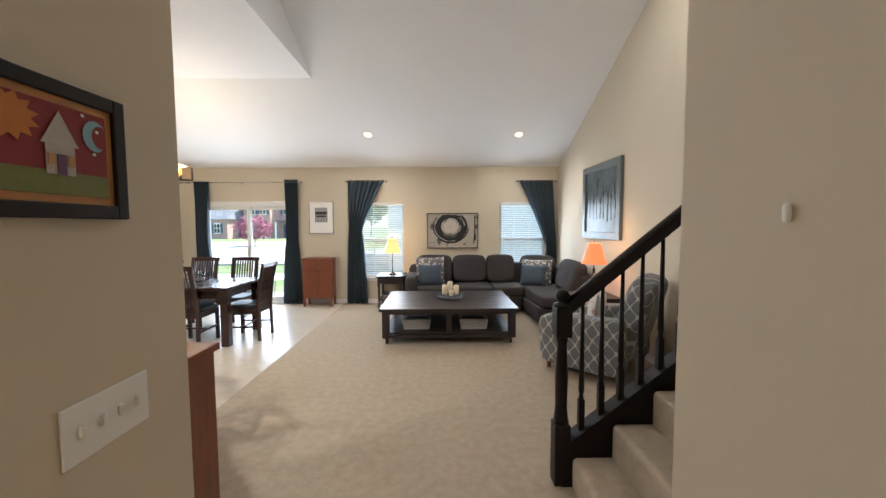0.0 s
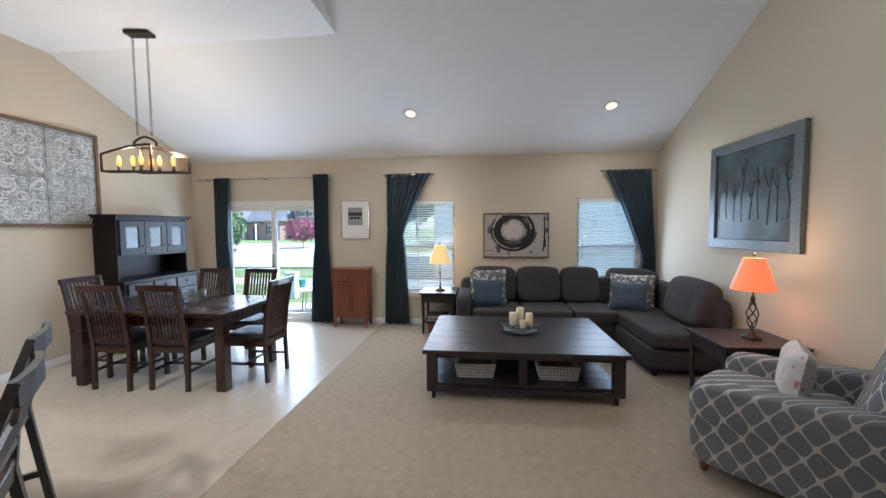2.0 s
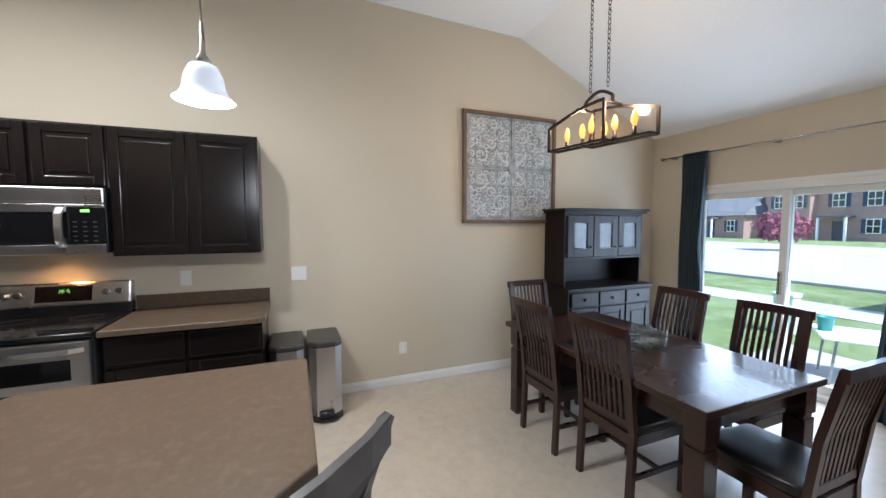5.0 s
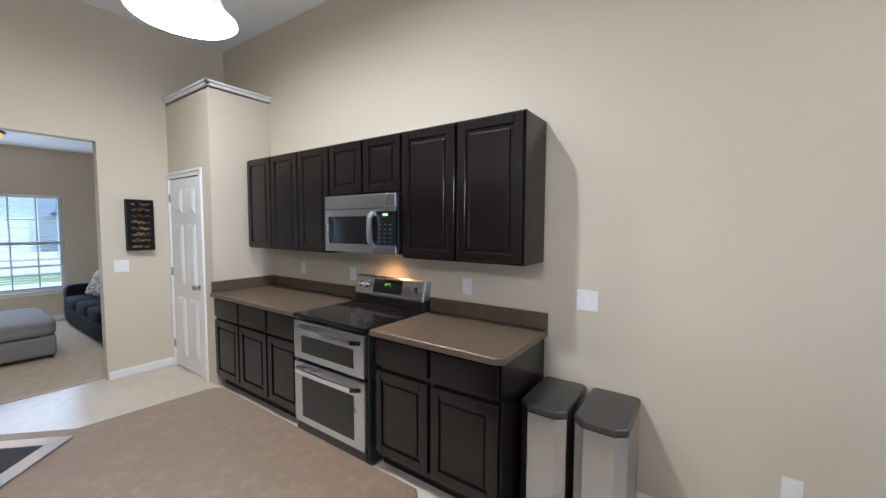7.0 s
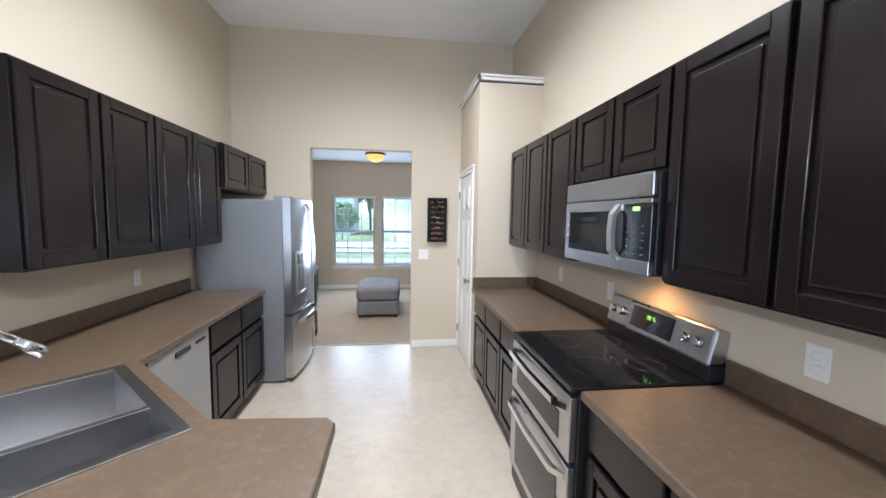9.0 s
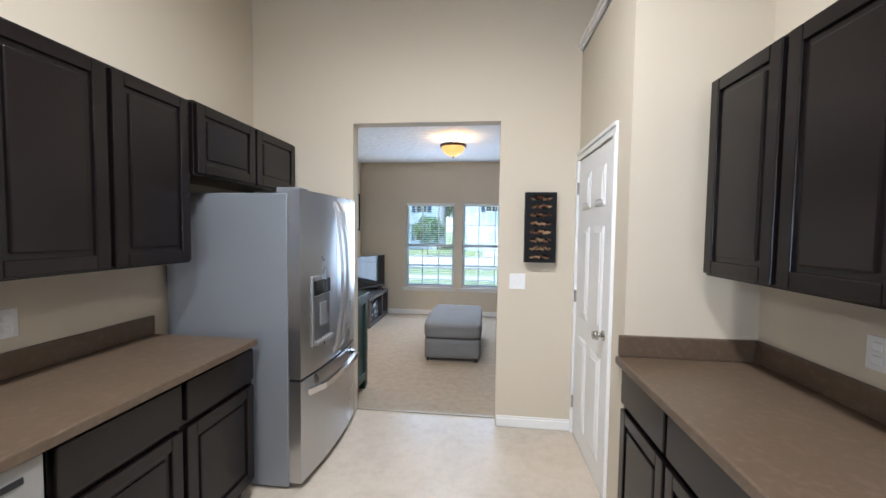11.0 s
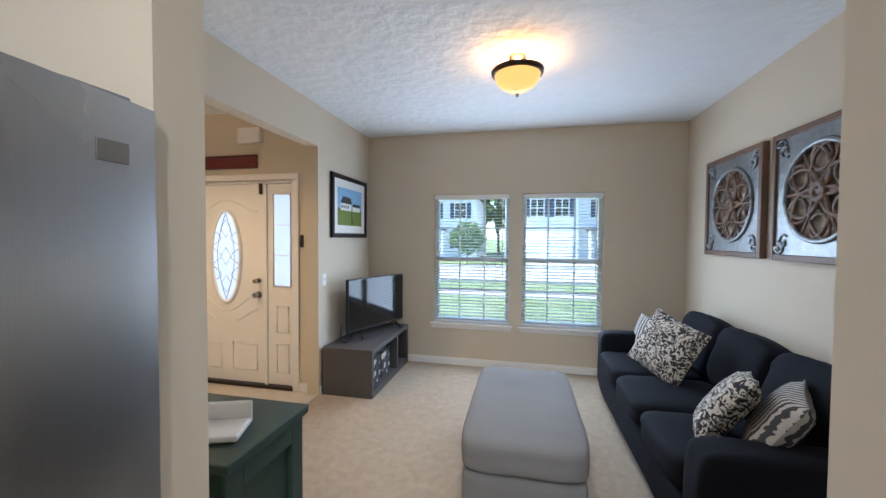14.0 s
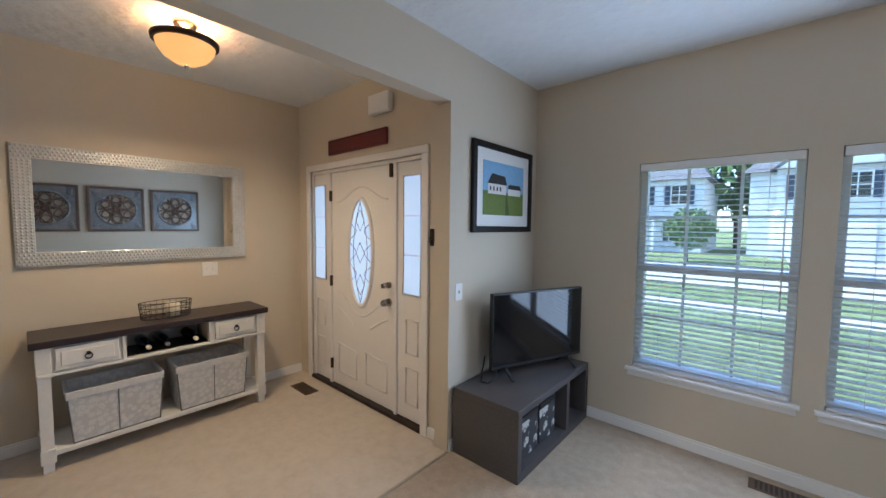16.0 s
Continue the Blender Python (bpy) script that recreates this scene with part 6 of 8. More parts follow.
def sectional():
    s = thing("sectional_sofa", "charcoal fabric L-shaped sectional sofa with a chaise", "sofa")
    yb, yf = 7.06, 6.24
    x0, x1 = -0.36, 2.44
    Build().cushion(x0 + 0.02, 1.66, yf, yb, 0.06, 0.30, 14, n=8).cushion(1.64, x1, 5.30, yb, 0.06, 0.30, 14, n=8).done("base", SOFA, s)
    Build().cushion(x0, x0 + 0.20, yf - 0.01, yb, 0.05, 0.63, 8).done("arm", SOFA, s)
    xs = [x0 + 0.19, 0.50, 1.14, 1.68]
    for a, c in zip(xs, xs[1:]):
        Build().cushion(a + 0.004, c - 0.004, yf - 0.02, 6.86, 0.29, 0.46, 7).done("seat_cushion", SOFA, s)
    Build().cushion(1.66, 2.26, 5.26, 6.86, 0.29, 0.46, 9).done("chaise_cushion", SOFA, s)
    Build().cushion(x0 + 0.02, 2.44, 6.90, yb + 0.01, 0.3, 0.80, 8).cushion(2.26, x1 + 0.01, 5.34, yb, 0.3, 0.78, 8).done("backrest", SOFA, s)
    m = Matrix.Translation((0, 6.78, 0.46)) @ Matrix.Rotation(radians(-12), 4, "X")
    for a, c in zip((x0 + 0.18, 0.46, 1.08), (0.46, 1.08, 1.60)):
        Build().cushion(a + 0.005, c - 0.005, -0.08, 0.10, 0.0, 0.50, 5, m, crumple=0.012).done("back_cushion", SOFA, s)
    m2 = Matrix.Translation((2.0, 6.70, 0.46)) @ Matrix.Rotation(radians(-40), 4, "Z") @ Matrix.Rotation(radians(-12), 4, "X")
    Build().cushion(-0.4, 0.28, -0.06, 0.12, 0.0, 0.49, 5, m2, crumple=0.012).done("back_cushion", SOFA, s)
    m3 = Matrix.Translation((2.17, 5.82, 0.46)) @ Matrix.Rotation(radians(-90), 4, "Z") @ Matrix.Rotation(radians(-16), 4, "X")
    b = Build().cushion(-0.36, 0.44, -0.09, 0.13, 0.0, 0.50, 4.5, m3, n=14, crumple=0.012)
    for u in (-0.15, 0.03, 0.21):
        for v in (0.16, 0.29):
            q = m3 @ Vector((u, -0.088, v))
            for vv in b.bm.verts:
                d = (vv.co - q).length
                if d < 0.11:
                    vv.co += (m3.to_3x3() @ Vector((0, 1, 0))) * 0.03 * (1 - d / 0.11)
    b.done("tufted_cushion", SOFA, s)
    b = Build()
    for x, y in ((x0 + 0.08, yf + 0.06), (1.72, 5.36), (2.38, 5.36), (x0 + 0.08, yb - 0.06), (2.38, yb - 0.06)):
        Build().lathe(x, y, [(0.025, 0.004), (0.035, 0.07)], 4).done("foot", BLACK, s)
    b.bm.free()


sectional()
PATTERN = two_tone(material("ikat_fabric", (0.52, 0.50, 0.46), 0.9, scale=200, vary=0.1, bump=0.2), (0.15, 0.14, 0.14), "voronoi", 22, 0.42, 0.46)
DAMASK = two_tone(material("damask_fabric", (0.56, 0.51, 0.43), 0.9, scale=220, vary=0.08, bump=0.2), (0.022, 0.020, 0.022), "noise", 25, 0.485, 0.50)

for node in DAMASK.node_tree.nodes:
    if node.type == "TEX_NOISE":
        node.inputs["Distortion"].default_value = 2.2


def throw_pillow(at, rz, tilt, w, h, mat, label, group="", lean=0):
    p = thing("throw_pillow", label, "pillow", at, rz, group)
    Build().pillow(w, h, 0.15, Matrix.Translation((0, 0, h / 2 - 0.01)) @ Matrix.Rotation(radians(lean), 4, "Y") @ Matrix.Rotation(radians(tilt), 4, "X")).done("cover", mat, p)
    return p


SG = "pillows on the sectional"
throw_pillow((0.06, 6.62, 0.45), 4, -16, 0.52, 0.50, PATTERN, "grey and cream patterned throw pillow on the sofa", SG)
throw_pillow((0.06, 6.50, 0.45), 4, -20, 0.42, 0.38, BLUEGREY, "plain slate-blue throw pillow on the sofa", SG)
throw_pillow((1.92, 6.52, 0.45), -24, -20, 0.54, 0.46, PATTERN, "grey and cream patterned throw pillow on the sofa", SG)
throw_pillow((1.84, 6.40, 0.45), -24, -24, 0.44, 0.38, BLUEGREY, "plain slate-blue throw pillow on the sofa", SG)


def end_table(at, w, d, h, rz, label, shelf):
    t = thing("end_table", label, "table", at, rz)
    Build().box(-w / 2, w / 2, -d / 2, d / 2, h - 0.025, h, 0.005).done("top", GREYWOOD, t)
    Build().box(-w / 2 + 0.03, w / 2 - 0.03, -d / 2 + 0.03, d / 2 - 0.03, h - 0.14, h - 0.025).done("case", GREYWOOD, t)
    Build().box(-w / 2 + 0.07, w / 2 - 0.07, -d / 2 + 0.018, -d / 2 + 0.03, h - 0.13, h - 0.04, 0.003).done("drawer", GREYWOOD, t)
    Build().cyl((0, -d / 2 + 0.018, h - 0.085), (0, -d / 2, h - 0.085), 0.012).done("knob", BRONZE, t)
    for x in (-w / 2 + 0.05, w / 2 - 0.05):
        for y in (-d / 2 + 0.05, d / 2 - 0.05):
            Build().box(x - 0.022, x + 0.022, y - 0.022, y + 0.022, h - 0.2, h - 0.025, 0.003).lathe(x, y, [(0.014, 0.004), (0.016, 0.05), (0.022, h - 0.24), (0.02, h - 0.2)], 10).done("leg", GREYWOOD, t)
    if shelf:
        Build().box(-w / 2 + 0.04, w / 2 - 0.04, -d / 2 + 0.04, d / 2 - 0.04, 0.16, 0.18, 0.003).done("shelf", GREYWOOD, t)
    return t


end_table((-0.645, 6.86, 0), 0.52, 0.56, 0.60, 0, "dark grey end table with a drawer beside the sofa", True)
end_table((2.12, 4.72, 0), 0.62, 0.56, 0.60, 0, "dark grey end table with a drawer beside the chaise", False)


def books(at, rz, cols, w, d, label):
    z = 0
    random.seed(11)
    g = thing("magazine_stack", label, "magazines", at, rz)
    for i, c in enumerate(cols):
        o = random.uniform(-0.015, 0.015)
        Build().box(-w / 2 + o, w / 2 + o, -d / 2 - o, d / 2 - o, z, z + 0.022, 0.002).done("magazine", flat("cover_%d" % i, c), g)
        z += 0.0225


books((-0.66, 6.78, 0.181), 5, [(0.35, 0.33, 0.3), (0.2, 0.05, 0.03), (0.45, 0.44, 0.42), (0.05, 0.05, 0.06)], 0.30, 0.22, "stack of magazines on the end table shelf")
wb = thing("wicker_box", "brown wooden storage box on the floor under the end table", "box", (-0.62, 6.84, 0.004))
Build().box(-0.17, 0.17, -0.18, 0.18, 0, 0.14, 0.01).done("body", CHERRY, wb)
wb2 = thing("storage_box", "dark red storage box on the carpet under the table", "box", (2.12, 4.74, 0.004))
Build().box(-0.2, 0.2, -0.17, 0.17, 0, 0.16, 0.008).done("body", flat("dark_red", (0.05, 0.015, 0.016)), wb2)
Build().box(-0.205, 0.205, -0.175, 0.175, 0.16, 0.18, 0.006).done("lid", flat("dark_red_lid", (0.055, 0.02, 0.02)), wb2)


def table_lamp(at, style, shade_color, strength, watts):
    l = thing("table_lamp", "lit table lamp with %s shade on the end table" % ("cream" if style else "glowing orange"), "lamp", (at[0], at[1], 0))
    z = at[2]
    b = Build().lathe(0, 0, [(0.075, z), (0.07, z + 0.015), (0.03, z + 0.035), (0.015, z + 0.06)], 20)
    if style:
        b.lathe(0, 0, [(0.008, z + 0.06), (0.012, z + 0.1), (0.006, z + 0.14), (0.008, z + 0.24), (0.016, z + 0.26), (0.006, z + 0.28), (0.006, z + 0.40)], 12)
    else:
        for k in range(4):
            b.tube([(0.04 * math.sin(math.pi * i / 14) * math.cos(k * 1.5708 + i * 0.32), 0.04 * math.sin(math.pi * i / 14) * math.sin(k * 1.5708 + i * 0.32), z + 0.06 + 0.26 * i / 14) for i in range(15)], 0.005, 6)
        b.lathe(0, 0, [(0.012, z + 0.30), (0.018, z + 0.33), (0.008, z + 0.35), (0.006, z + 0.42)], 12)
    b.cyl((0, 0, z + 0.40), (0, 0, z + 0.69), 0.003, n=6)
    b.lathe(0, 0, [(0.004, z + 0.665), (0.012, z + 0.68), (0.004, z + 0.70)], 8)
    b.done("base", BRONZE, l)
    prof = [(0.155, z + 0.40), (0.13, z + 0.48), (0.09, z + 0.60), (0.075, z + 0.655)]
    Build().lathe(0, 0, prof, 28, False).lathe(0, 0, [(r - 0.003, q) for r, q in prof][::-1], 28, False).done("shade", glow("lit_shade", shade_color, strength), l)
    lamp_point("table_lamp_bulb", (at[0], at[1], z + 0.69 + 0.02), watts, WARM, 0.04)
    lamp_point("table_lamp_bulb", (at[0], at[1], z + 0.385), watts * 0.5, WARM, 0.04)


table_lamp((-0.63, 6.80, 0.60), True, (1.0, 0.66, 0.24), 0.15, 1.1)
table_lamp((2.17, 4.70, 0.60), False, (1.0, 0.23, 0.08), 0.2, 1.2)


def side_cabinet():
    c = thing("small_cabinet", "small cherry wood cabinet with a drawer and two doors", "cabinet", (-2.02, 7.00, 0))
    w, d, h = 0.56, 0.30, 0.90
    Build().box(-w / 2 + 0.02, w / 2 - 0.02, -d / 2 + 0.02, d / 2, 0.16, h - 0.02).done("body", CHERRY, c)
    Build().box(-w / 2, w / 2, -d / 2, d / 2, h - 0.025, h, 0.005).done("top", CHERRY, c)
    for x in (-w / 2 + 0.035, w / 2 - 0.035):
        for y in (-d / 2 + 0.035, d / 2 - 0.03):
            Build().bar([(x, y, 0.004), (x, y, 0.2), (x, y, h - 0.03)], 0.035, 0.035, (0, 1, 0)).done("leg", CHERRY, c)
    Build().box(-w / 2 + 0.07, w / 2 - 0.07, -d / 2 + 0.008, -d / 2 + 0.02, 0.72, 0.85, 0.004).done("drawer", CHERRY, c)
    for a, e in ((-w / 2 + 0.06, -0.003), (0.003, w / 2 - 0.06)):
        q = Build()
        for c0, c1, e0, e1 in ((a, a + 0.04, 0.2, 0.69), (e - 0.04, e, 0.2, 0.69), (a + 0.04, e - 0.04, 0.2, 0.25), (a + 0.04, e - 0.04, 0.64, 0.69)):
            q.box(c0, c1, -d / 2 + 0.006, -d / 2 + 0.02, e0, e1, 0.003)
        q.box(a + 0.04, e - 0.04, -d / 2 + 0.014, -d / 2 + 0.02, 0.25, 0.64)
        q.done("door", CHERRY, c)
    for x, z in ((0, 0.785), (-0.025, 0.47), (0.025, 0.47)):
        Build().cyl((x, -d / 2 + 0.006, z), (x, -d / 2 - 0.014, z), 0.008, 0.011, 10).done("knob", NICKEL, c)


side_cabinet()
oc = thing("storage_cabinet", "plain reddish wooden storage cabinet against the wall", "cabinet", (-1.06, 1.30, 0))
Build().box(-0.38, 0.38, -0.20, 0.19, 0.06, 1.0).box(-0.36, 0.36, -0.19, 0.17, 0.0, 0.06).done("body", CHERRY, oc)
Build().box(-0.395, 0.395, -0.20, 0.21, 1.0, 1.03, 0.004).done("top", CHERRY, oc)
for sx in (-0.19, 0.19):
    Build().box(sx - 0.18, sx + 0.18, 0.191, 0.209, 0.08, 0.99, 0.003).done("door", CHERRY, oc)


def lattice(name):
    """Grey upholstery with pale curved lattice lines."""
    m = material(name, (0.17, 0.175, 0.185), 0.95, scale=220, vary=0.15, bump=0.3, dist=0.004)
    N, L = m.node_tree.nodes, m.node_tree.links
    b = N["Principled BSDF"]
    src = b.inputs["Base Color"].links[0].from_socket
    tc = N.new("ShaderNodeTexCoord")
    sp = N.new("ShaderNodeSeparateXYZ")
    L.new(tc.outputs["Object"], sp.inputs[0])

    def math_node(op, a, c=None):
        n = N.new("ShaderNodeMath")
        n.operation = op
        for i, v in enumerate((a, c)):
            if v is None:
                continue
            if isinstance(v, (int, float)):
                n.inputs[i].default_value = v
            else:
                L.new(v, n.inputs[i])
        return n.outputs[0]
    h = math_node("MULTIPLY", math_node("ADD", sp.outputs[0], sp.outputs[1]), 2 * math.pi / 0.125)
    v = math_node("MULTIPLY", sp.outputs[2], 2 * math.pi / 0.165)
    e = math_node("ABSOLUTE", math_node("ADD", math_node("COSINE", h), math_node("COSINE", v)))
    mr = N.new("ShaderNodeMapRange")
    mr.inputs["From Min"].default_value, mr.inputs["From Max"].default_value = 0.26, 0.16
    L.new(e, mr.inputs["Value"])
    mx = N.new("ShaderNodeMix")
    mx.data_type = "RGBA"
    L.new(mr.outputs[0], mx.inputs["Factor"])
    L.new(src, mx.inputs["A"])
    mx.inputs["B"].default_value = (0.50, 0.47, 0.43, 1)
    L.new(mx.outputs["Result"], b.inputs["Base Color"])
    return m


def armchair():
    """Faces local +y."""
    a = thing("recliner_armchair", "grey lattice-patterned fabric armchair with wooden feet", "chair", (1.84, 3.86, 0), 46)
    F = lattice("lattice_fabric")
    Build().cushion(-0.30, 0.30, -0.30, 0.40, 0.10, 0.34, 12, n=8).done("base", F, a)
    Build().cushion(-0.29, 0.29, -0.26, 0.46, 0.31, 0.49, 6).done("seat_cushion", F, a)
    for s in (-1, 1):
        b = Build().cushion(-0.09 + s * 0.36, 0.09 + s * 0.36, -0.42, 0.40, 0.09, 0.60, 9, n=12)
        for v in b.bm.verts:
            if v.co.z > 0.4:
                v.co.z += 0.07 * max(0.0, -(v.co.y - 0.1)) - 0.05 * max(0, v.co.y)
                v.co.x += s * 0.02
        b.done("arm", F, a)
    m = Matrix.Translation((0, -0.30, 0.30)) @ Matrix.Rotation(radians(17), 4, "X")
    b = Build().cushion(-0.32, 0.32, -0.14, 0.10, -0.1, 0.74, 5, m, n=14)
    b.done("backrest", F, a)
    for x in (-0.34, 0.34):
        for y in (-0.36, 0.34):
            Build().lathe(x, y, [(0.02, 0.004), (0.032, 0.10)], 4).done("foot", CHERRY, a)


armchair()
throw_pillow((1.86, 3.86, 0.475), 60, 8, 0.40, 0.34, two_tone(flat("floral_white", (0.62, 0.57, 0.53), 0.9), (0.45, 0.2, 0.2), "noise", 20, 0.62, 0.66), "white floral throw pillow on the armchair")


def stool(at, rz):
    """Counter stool with an X back, facing local +y."""
    s = thing("counter_stool", "grey painted X-back counter stool with a brown wooden seat", "stool", at, rz, "stools at the peninsula")
    for x in (-0.19, 0.19):
        Build().bar([(x * 1.08, -0.07, 0.0), (x, 0.0, 0.58), (x, -0.02, 0.8), (x * 0.98, -0.10, 1.03)], 0.04, 0.032, (0, 1, 0)).done("back_leg", STOOLGREY, s)
        Build().bar([(x * 1.08, 0.42, 0.0), (x, 0.38, 0.60)], 0.038, 0.038, (0, 1, 0)).done("front_leg", STOOLGREY, s)
        Build().bar([(x * 1.05, -0.04, 0.22), (x * 1.05, 0.40, 0.22)], 0.02, 0.03).done("stretcher", STOOLGREY, s)
    Build().bar([(-0.2, 0.405, 0.16), (0.2, 0.405, 0.16)], 0.03, 0.03).box(-0.18, 0.18, -0.01, 0.38, 0.55, 0.60).done("frame", STOOLGREY, s)
    Build().bar([(-0.2, -0.095, 0.99), (-0.08, -0.115, 0.995), (0.08, -0.115, 0.995), (0.2, -0.095, 0.99)], 0.024, 0.085).done("top_rail", STOOLGREY, s)
    Build().bar([(-0.19, -0.015, 0.71), (0.19, -0.015, 0.71)], 0.02, 0.045).done("lower_rail", STOOLGREY, s)
    for k in (-1, 1):
        Build().bar([(-0.17 * k, -0.02, 0.73), (0, -0.055 - 0.006 * k, 0.84), (0.17 * k, -0.095, 0.96)], 0.018, 0.042, (0, 0, 1)).done("cross_bar", STOOLGREY, s)
    Build().cushion(-0.21, 0.21, -0.02, 0.42, 0.595, 0.635, 10, n=6, crumple=0).done("seat", SEATBROWN, s)
    return s


st = stool((-2.25, 2.97, 0), 135)
copy_thing(st, pose(-1.72, 2.54, 0, 0, 0, 135))


def recessed_light(x, y, z, tilt):
    r = thing("recessed_light", "lit recessed ceiling downlight with a white ring", "lamp", (x, y, z), group="recessed lights")
    r.matrix_world = pose(x, y, z, tilt)
    Build().lathe(0, 0, [(0.062, -0.002), (0.066, -0.012), (0.088, -0.008), (0.092, -0.001)], 28, False).done("ring", WHITE, r)
    Build().lathe(0, 0, [(0.062, -0.004), (0.03, -0.010), (0.002, -0.012)], 24, False).done("bulb", glow("downlight_glow", (1.0, 0.62, 0.28), 0.65), r)


# includes the two unseen fittings added at y 3.4
for rx, ry in RECESSED:
    recessed_light(rx, ry, vault(ry), -math.degrees(math.atan(SLOPE)))
recessed_light(-3.2, 1.9, 3.545, 0)
recessed_light(-3.2, 0.6, 3.575, 0)
hd = thing("door_stop_hook", "small white plastic hook on the hall wall", "hook", (0.90, 0.76, 1.51), -90)
Build().cushion(-0.006, 0.006, -0.014, -0.001, -0.02, 0.018, 4, n=6, crumple=0).done("hook", WHITE, hd)


# ---- front room and foyer ----
def flush_mount(x, y, z=2.74, watts=40, tone=(1.0, 0.95, 0.87)):
    f = thing("ceiling_lamp", "lit semi-flush ceiling lamp with an amber glass bowl and dark rim", "lamp", (x, y, 0), group="ceiling lamps")
    Build().lathe(0, 0, [(0.065, z - 0.001), (0.06, z - 0.018), (0.02, z - 0.026), (0.012, z - 0.03), (0.012, z - 0.10)], 20).done("stem", NICKEL, f)
    Build().lathe(0, 0, [(0.165, z - 0.095), (0.175, z - 0.10), (0.172, z - 0.122), (0.15, z - 0.13), (0.15, z - 0.098), (0.165, z - 0.095)], 32, False).done("rim", BRONZE, f)
    Build().lathe(0, 0, [(0.155, z - 0.122), (0.145, z - 0.16), (0.115, z - 0.20), (0.06, z - 0.235), (0.015, z - 0.245)], 32, False).done("bowl", glow("amber_bowl", (1.0, 0.48, 0.12), 0.3), f)
    Build().lathe(0, 0, [(0.012, z - 0.243), (0.014, z - 0.255), (0.006, z - 0.27), (0.002, z - 0.275)], 10).done("finial", NICKEL, f)
    lamp_point("ceiling_lamp_up", (x, y, z - 0.085), 3.2, (1.0, 0.6, 0.26), 0.06)
    lamp_spot("ceiling_lamp_down", (x, y, z - 0.29), watts, 170, tone, 0.08)


flush_mount(-3.06, -3.30, watts=12)
flush_mount(-0.15, -2.70, watts=31, tone=(1.0, 0.66, 0.33))


def console():
    c = thing("console_table", "white console table with a dark wood top, drawers and lower shelf", "table", (0.62, -2.70, 0), -90)
    # local x runs along the wall, local -y is the front
    L, D, H = 1.40, 0.40, 0.83
    Build().box(-L / 2, L / 2, -D / 2, D / 2, H - 0.045, H, 0.006).done("top", material("console_top", (0.028, 0.018, 0.02), 0.35, scale=10, vary=0.3, bump=0.05, stretch=(1, 8, 8)), c)
    CW = material("antique_white", (0.74, 0.72, 0.67), 0.5, scale=40, vary=0.05, bump=0.05)
    for x in (-L / 2 + 0.06, L / 2 - 0.06):
        for y in (-D / 2 + 0.05, D / 2 - 0.05):
            Build().box(x - 0.035, x + 0.035, y - 0.035, y + 0.035, 0.60, H - 0.045, 0.004).bar([(x, y, 0.60), (x, y, 0.3), (x, y, 0.14)], 0.058, 0.058, (0, 1, 0)).box(x - 0.035, x + 0.035, y - 0.035, y + 0.035, 0.06, 0.15, 0.004).box(x - 0.026, x + 0.026, y - 0.026, y + 0.026, 0.0, 0.06, 0.004).done("leg", CW, c)
    Build().box(-L / 2 + 0.03, L / 2 - 0.03, -D / 2 + 0.02, D / 2 - 0.02, 0.10, 0.13, 0.004).done("shelf", CW, c)
    b = Build()
    b.box(-L / 2 + 0.03, L / 2 - 0.03, -D / 2 + 0.01, D / 2 - 0.02, 0.605, 0.625, 0.003)
    b.box(-L / 2 + 0.095, -0.26, -D / 2 + 0.03, D / 2 - 0.02, 0.625, 0.785).box(0.26, L / 2 - 0.095, -D / 2 + 0.03, D / 2 - 0.02, 0.625, 0.785).box(-0.26, 0.26, D / 2 - 0.06, D / 2 - 0.03, 0.625, 0.785)
    for x in (-0.27, 0.25):
        b.box(x, x + 0.02, -D / 2 + 0.015, D / 2 - 0.03, 0.625, 0.785)
    b.done("case", CW, c)
    Build().box(-0.249, 0.249, -D / 2 + 0.05, D / 2 - 0.07, 0.6255, 0.629).done("niche_floor", BLACKWOOD, c)
    for s in (-1, 1):
        a, e = sorted((s * 0.29, s * (L / 2 - 0.11)))
        Build().box(a, e, -D / 2 + 0.008, -D / 2 + 0.03, 0.635, 0.775, 0.004).box(a + 0.025, e - 0.025, -D / 2 + 0.002, -D / 2 + 0.01, 0.66, 0.75, 0.004).done("drawer", CW, c)
        xm = (a + e) / 2
        Build().tube([(xm + 0.018 * math.cos(i * 0.6283), -D / 2 - 0.008, 0.70 + 0.018 * math.sin(i * 0.6283)) for i in range(10)], 0.004, 6, True).cyl((xm, -D / 2 - 0.012, 0.718), (xm, -D / 2 + 0.004, 0.718), 0.011).done("ring_pull", BRONZE, c)
    for k, x in enumerate((-0.13, -0.02, 0.16)):
        w = thing("wine_bottle", "dark wine bottle lying in the console niche", "bottle", (0.62, -2.70 - x, 0.672), -90, "wine bottles")
        Build().lathe(0, 0, [(0.036, -0.11), (0.038, -0.1), (0.038, 0.05), (0.014, 0.11), (0.014, 0.16)], 14).done("glass", BLACKGLASS, w).matrix_local = pose(0, -0.0, 0, 90)
        Build().lathe(0, 0, [(0.0155, 0.15), (0.0155, 0.19), (0.004, 0.191)], 12).done("foil", NICKEL if k == 1 else CREAM, w).matrix_local = pose(0, 0.0, 0, 90)


console()


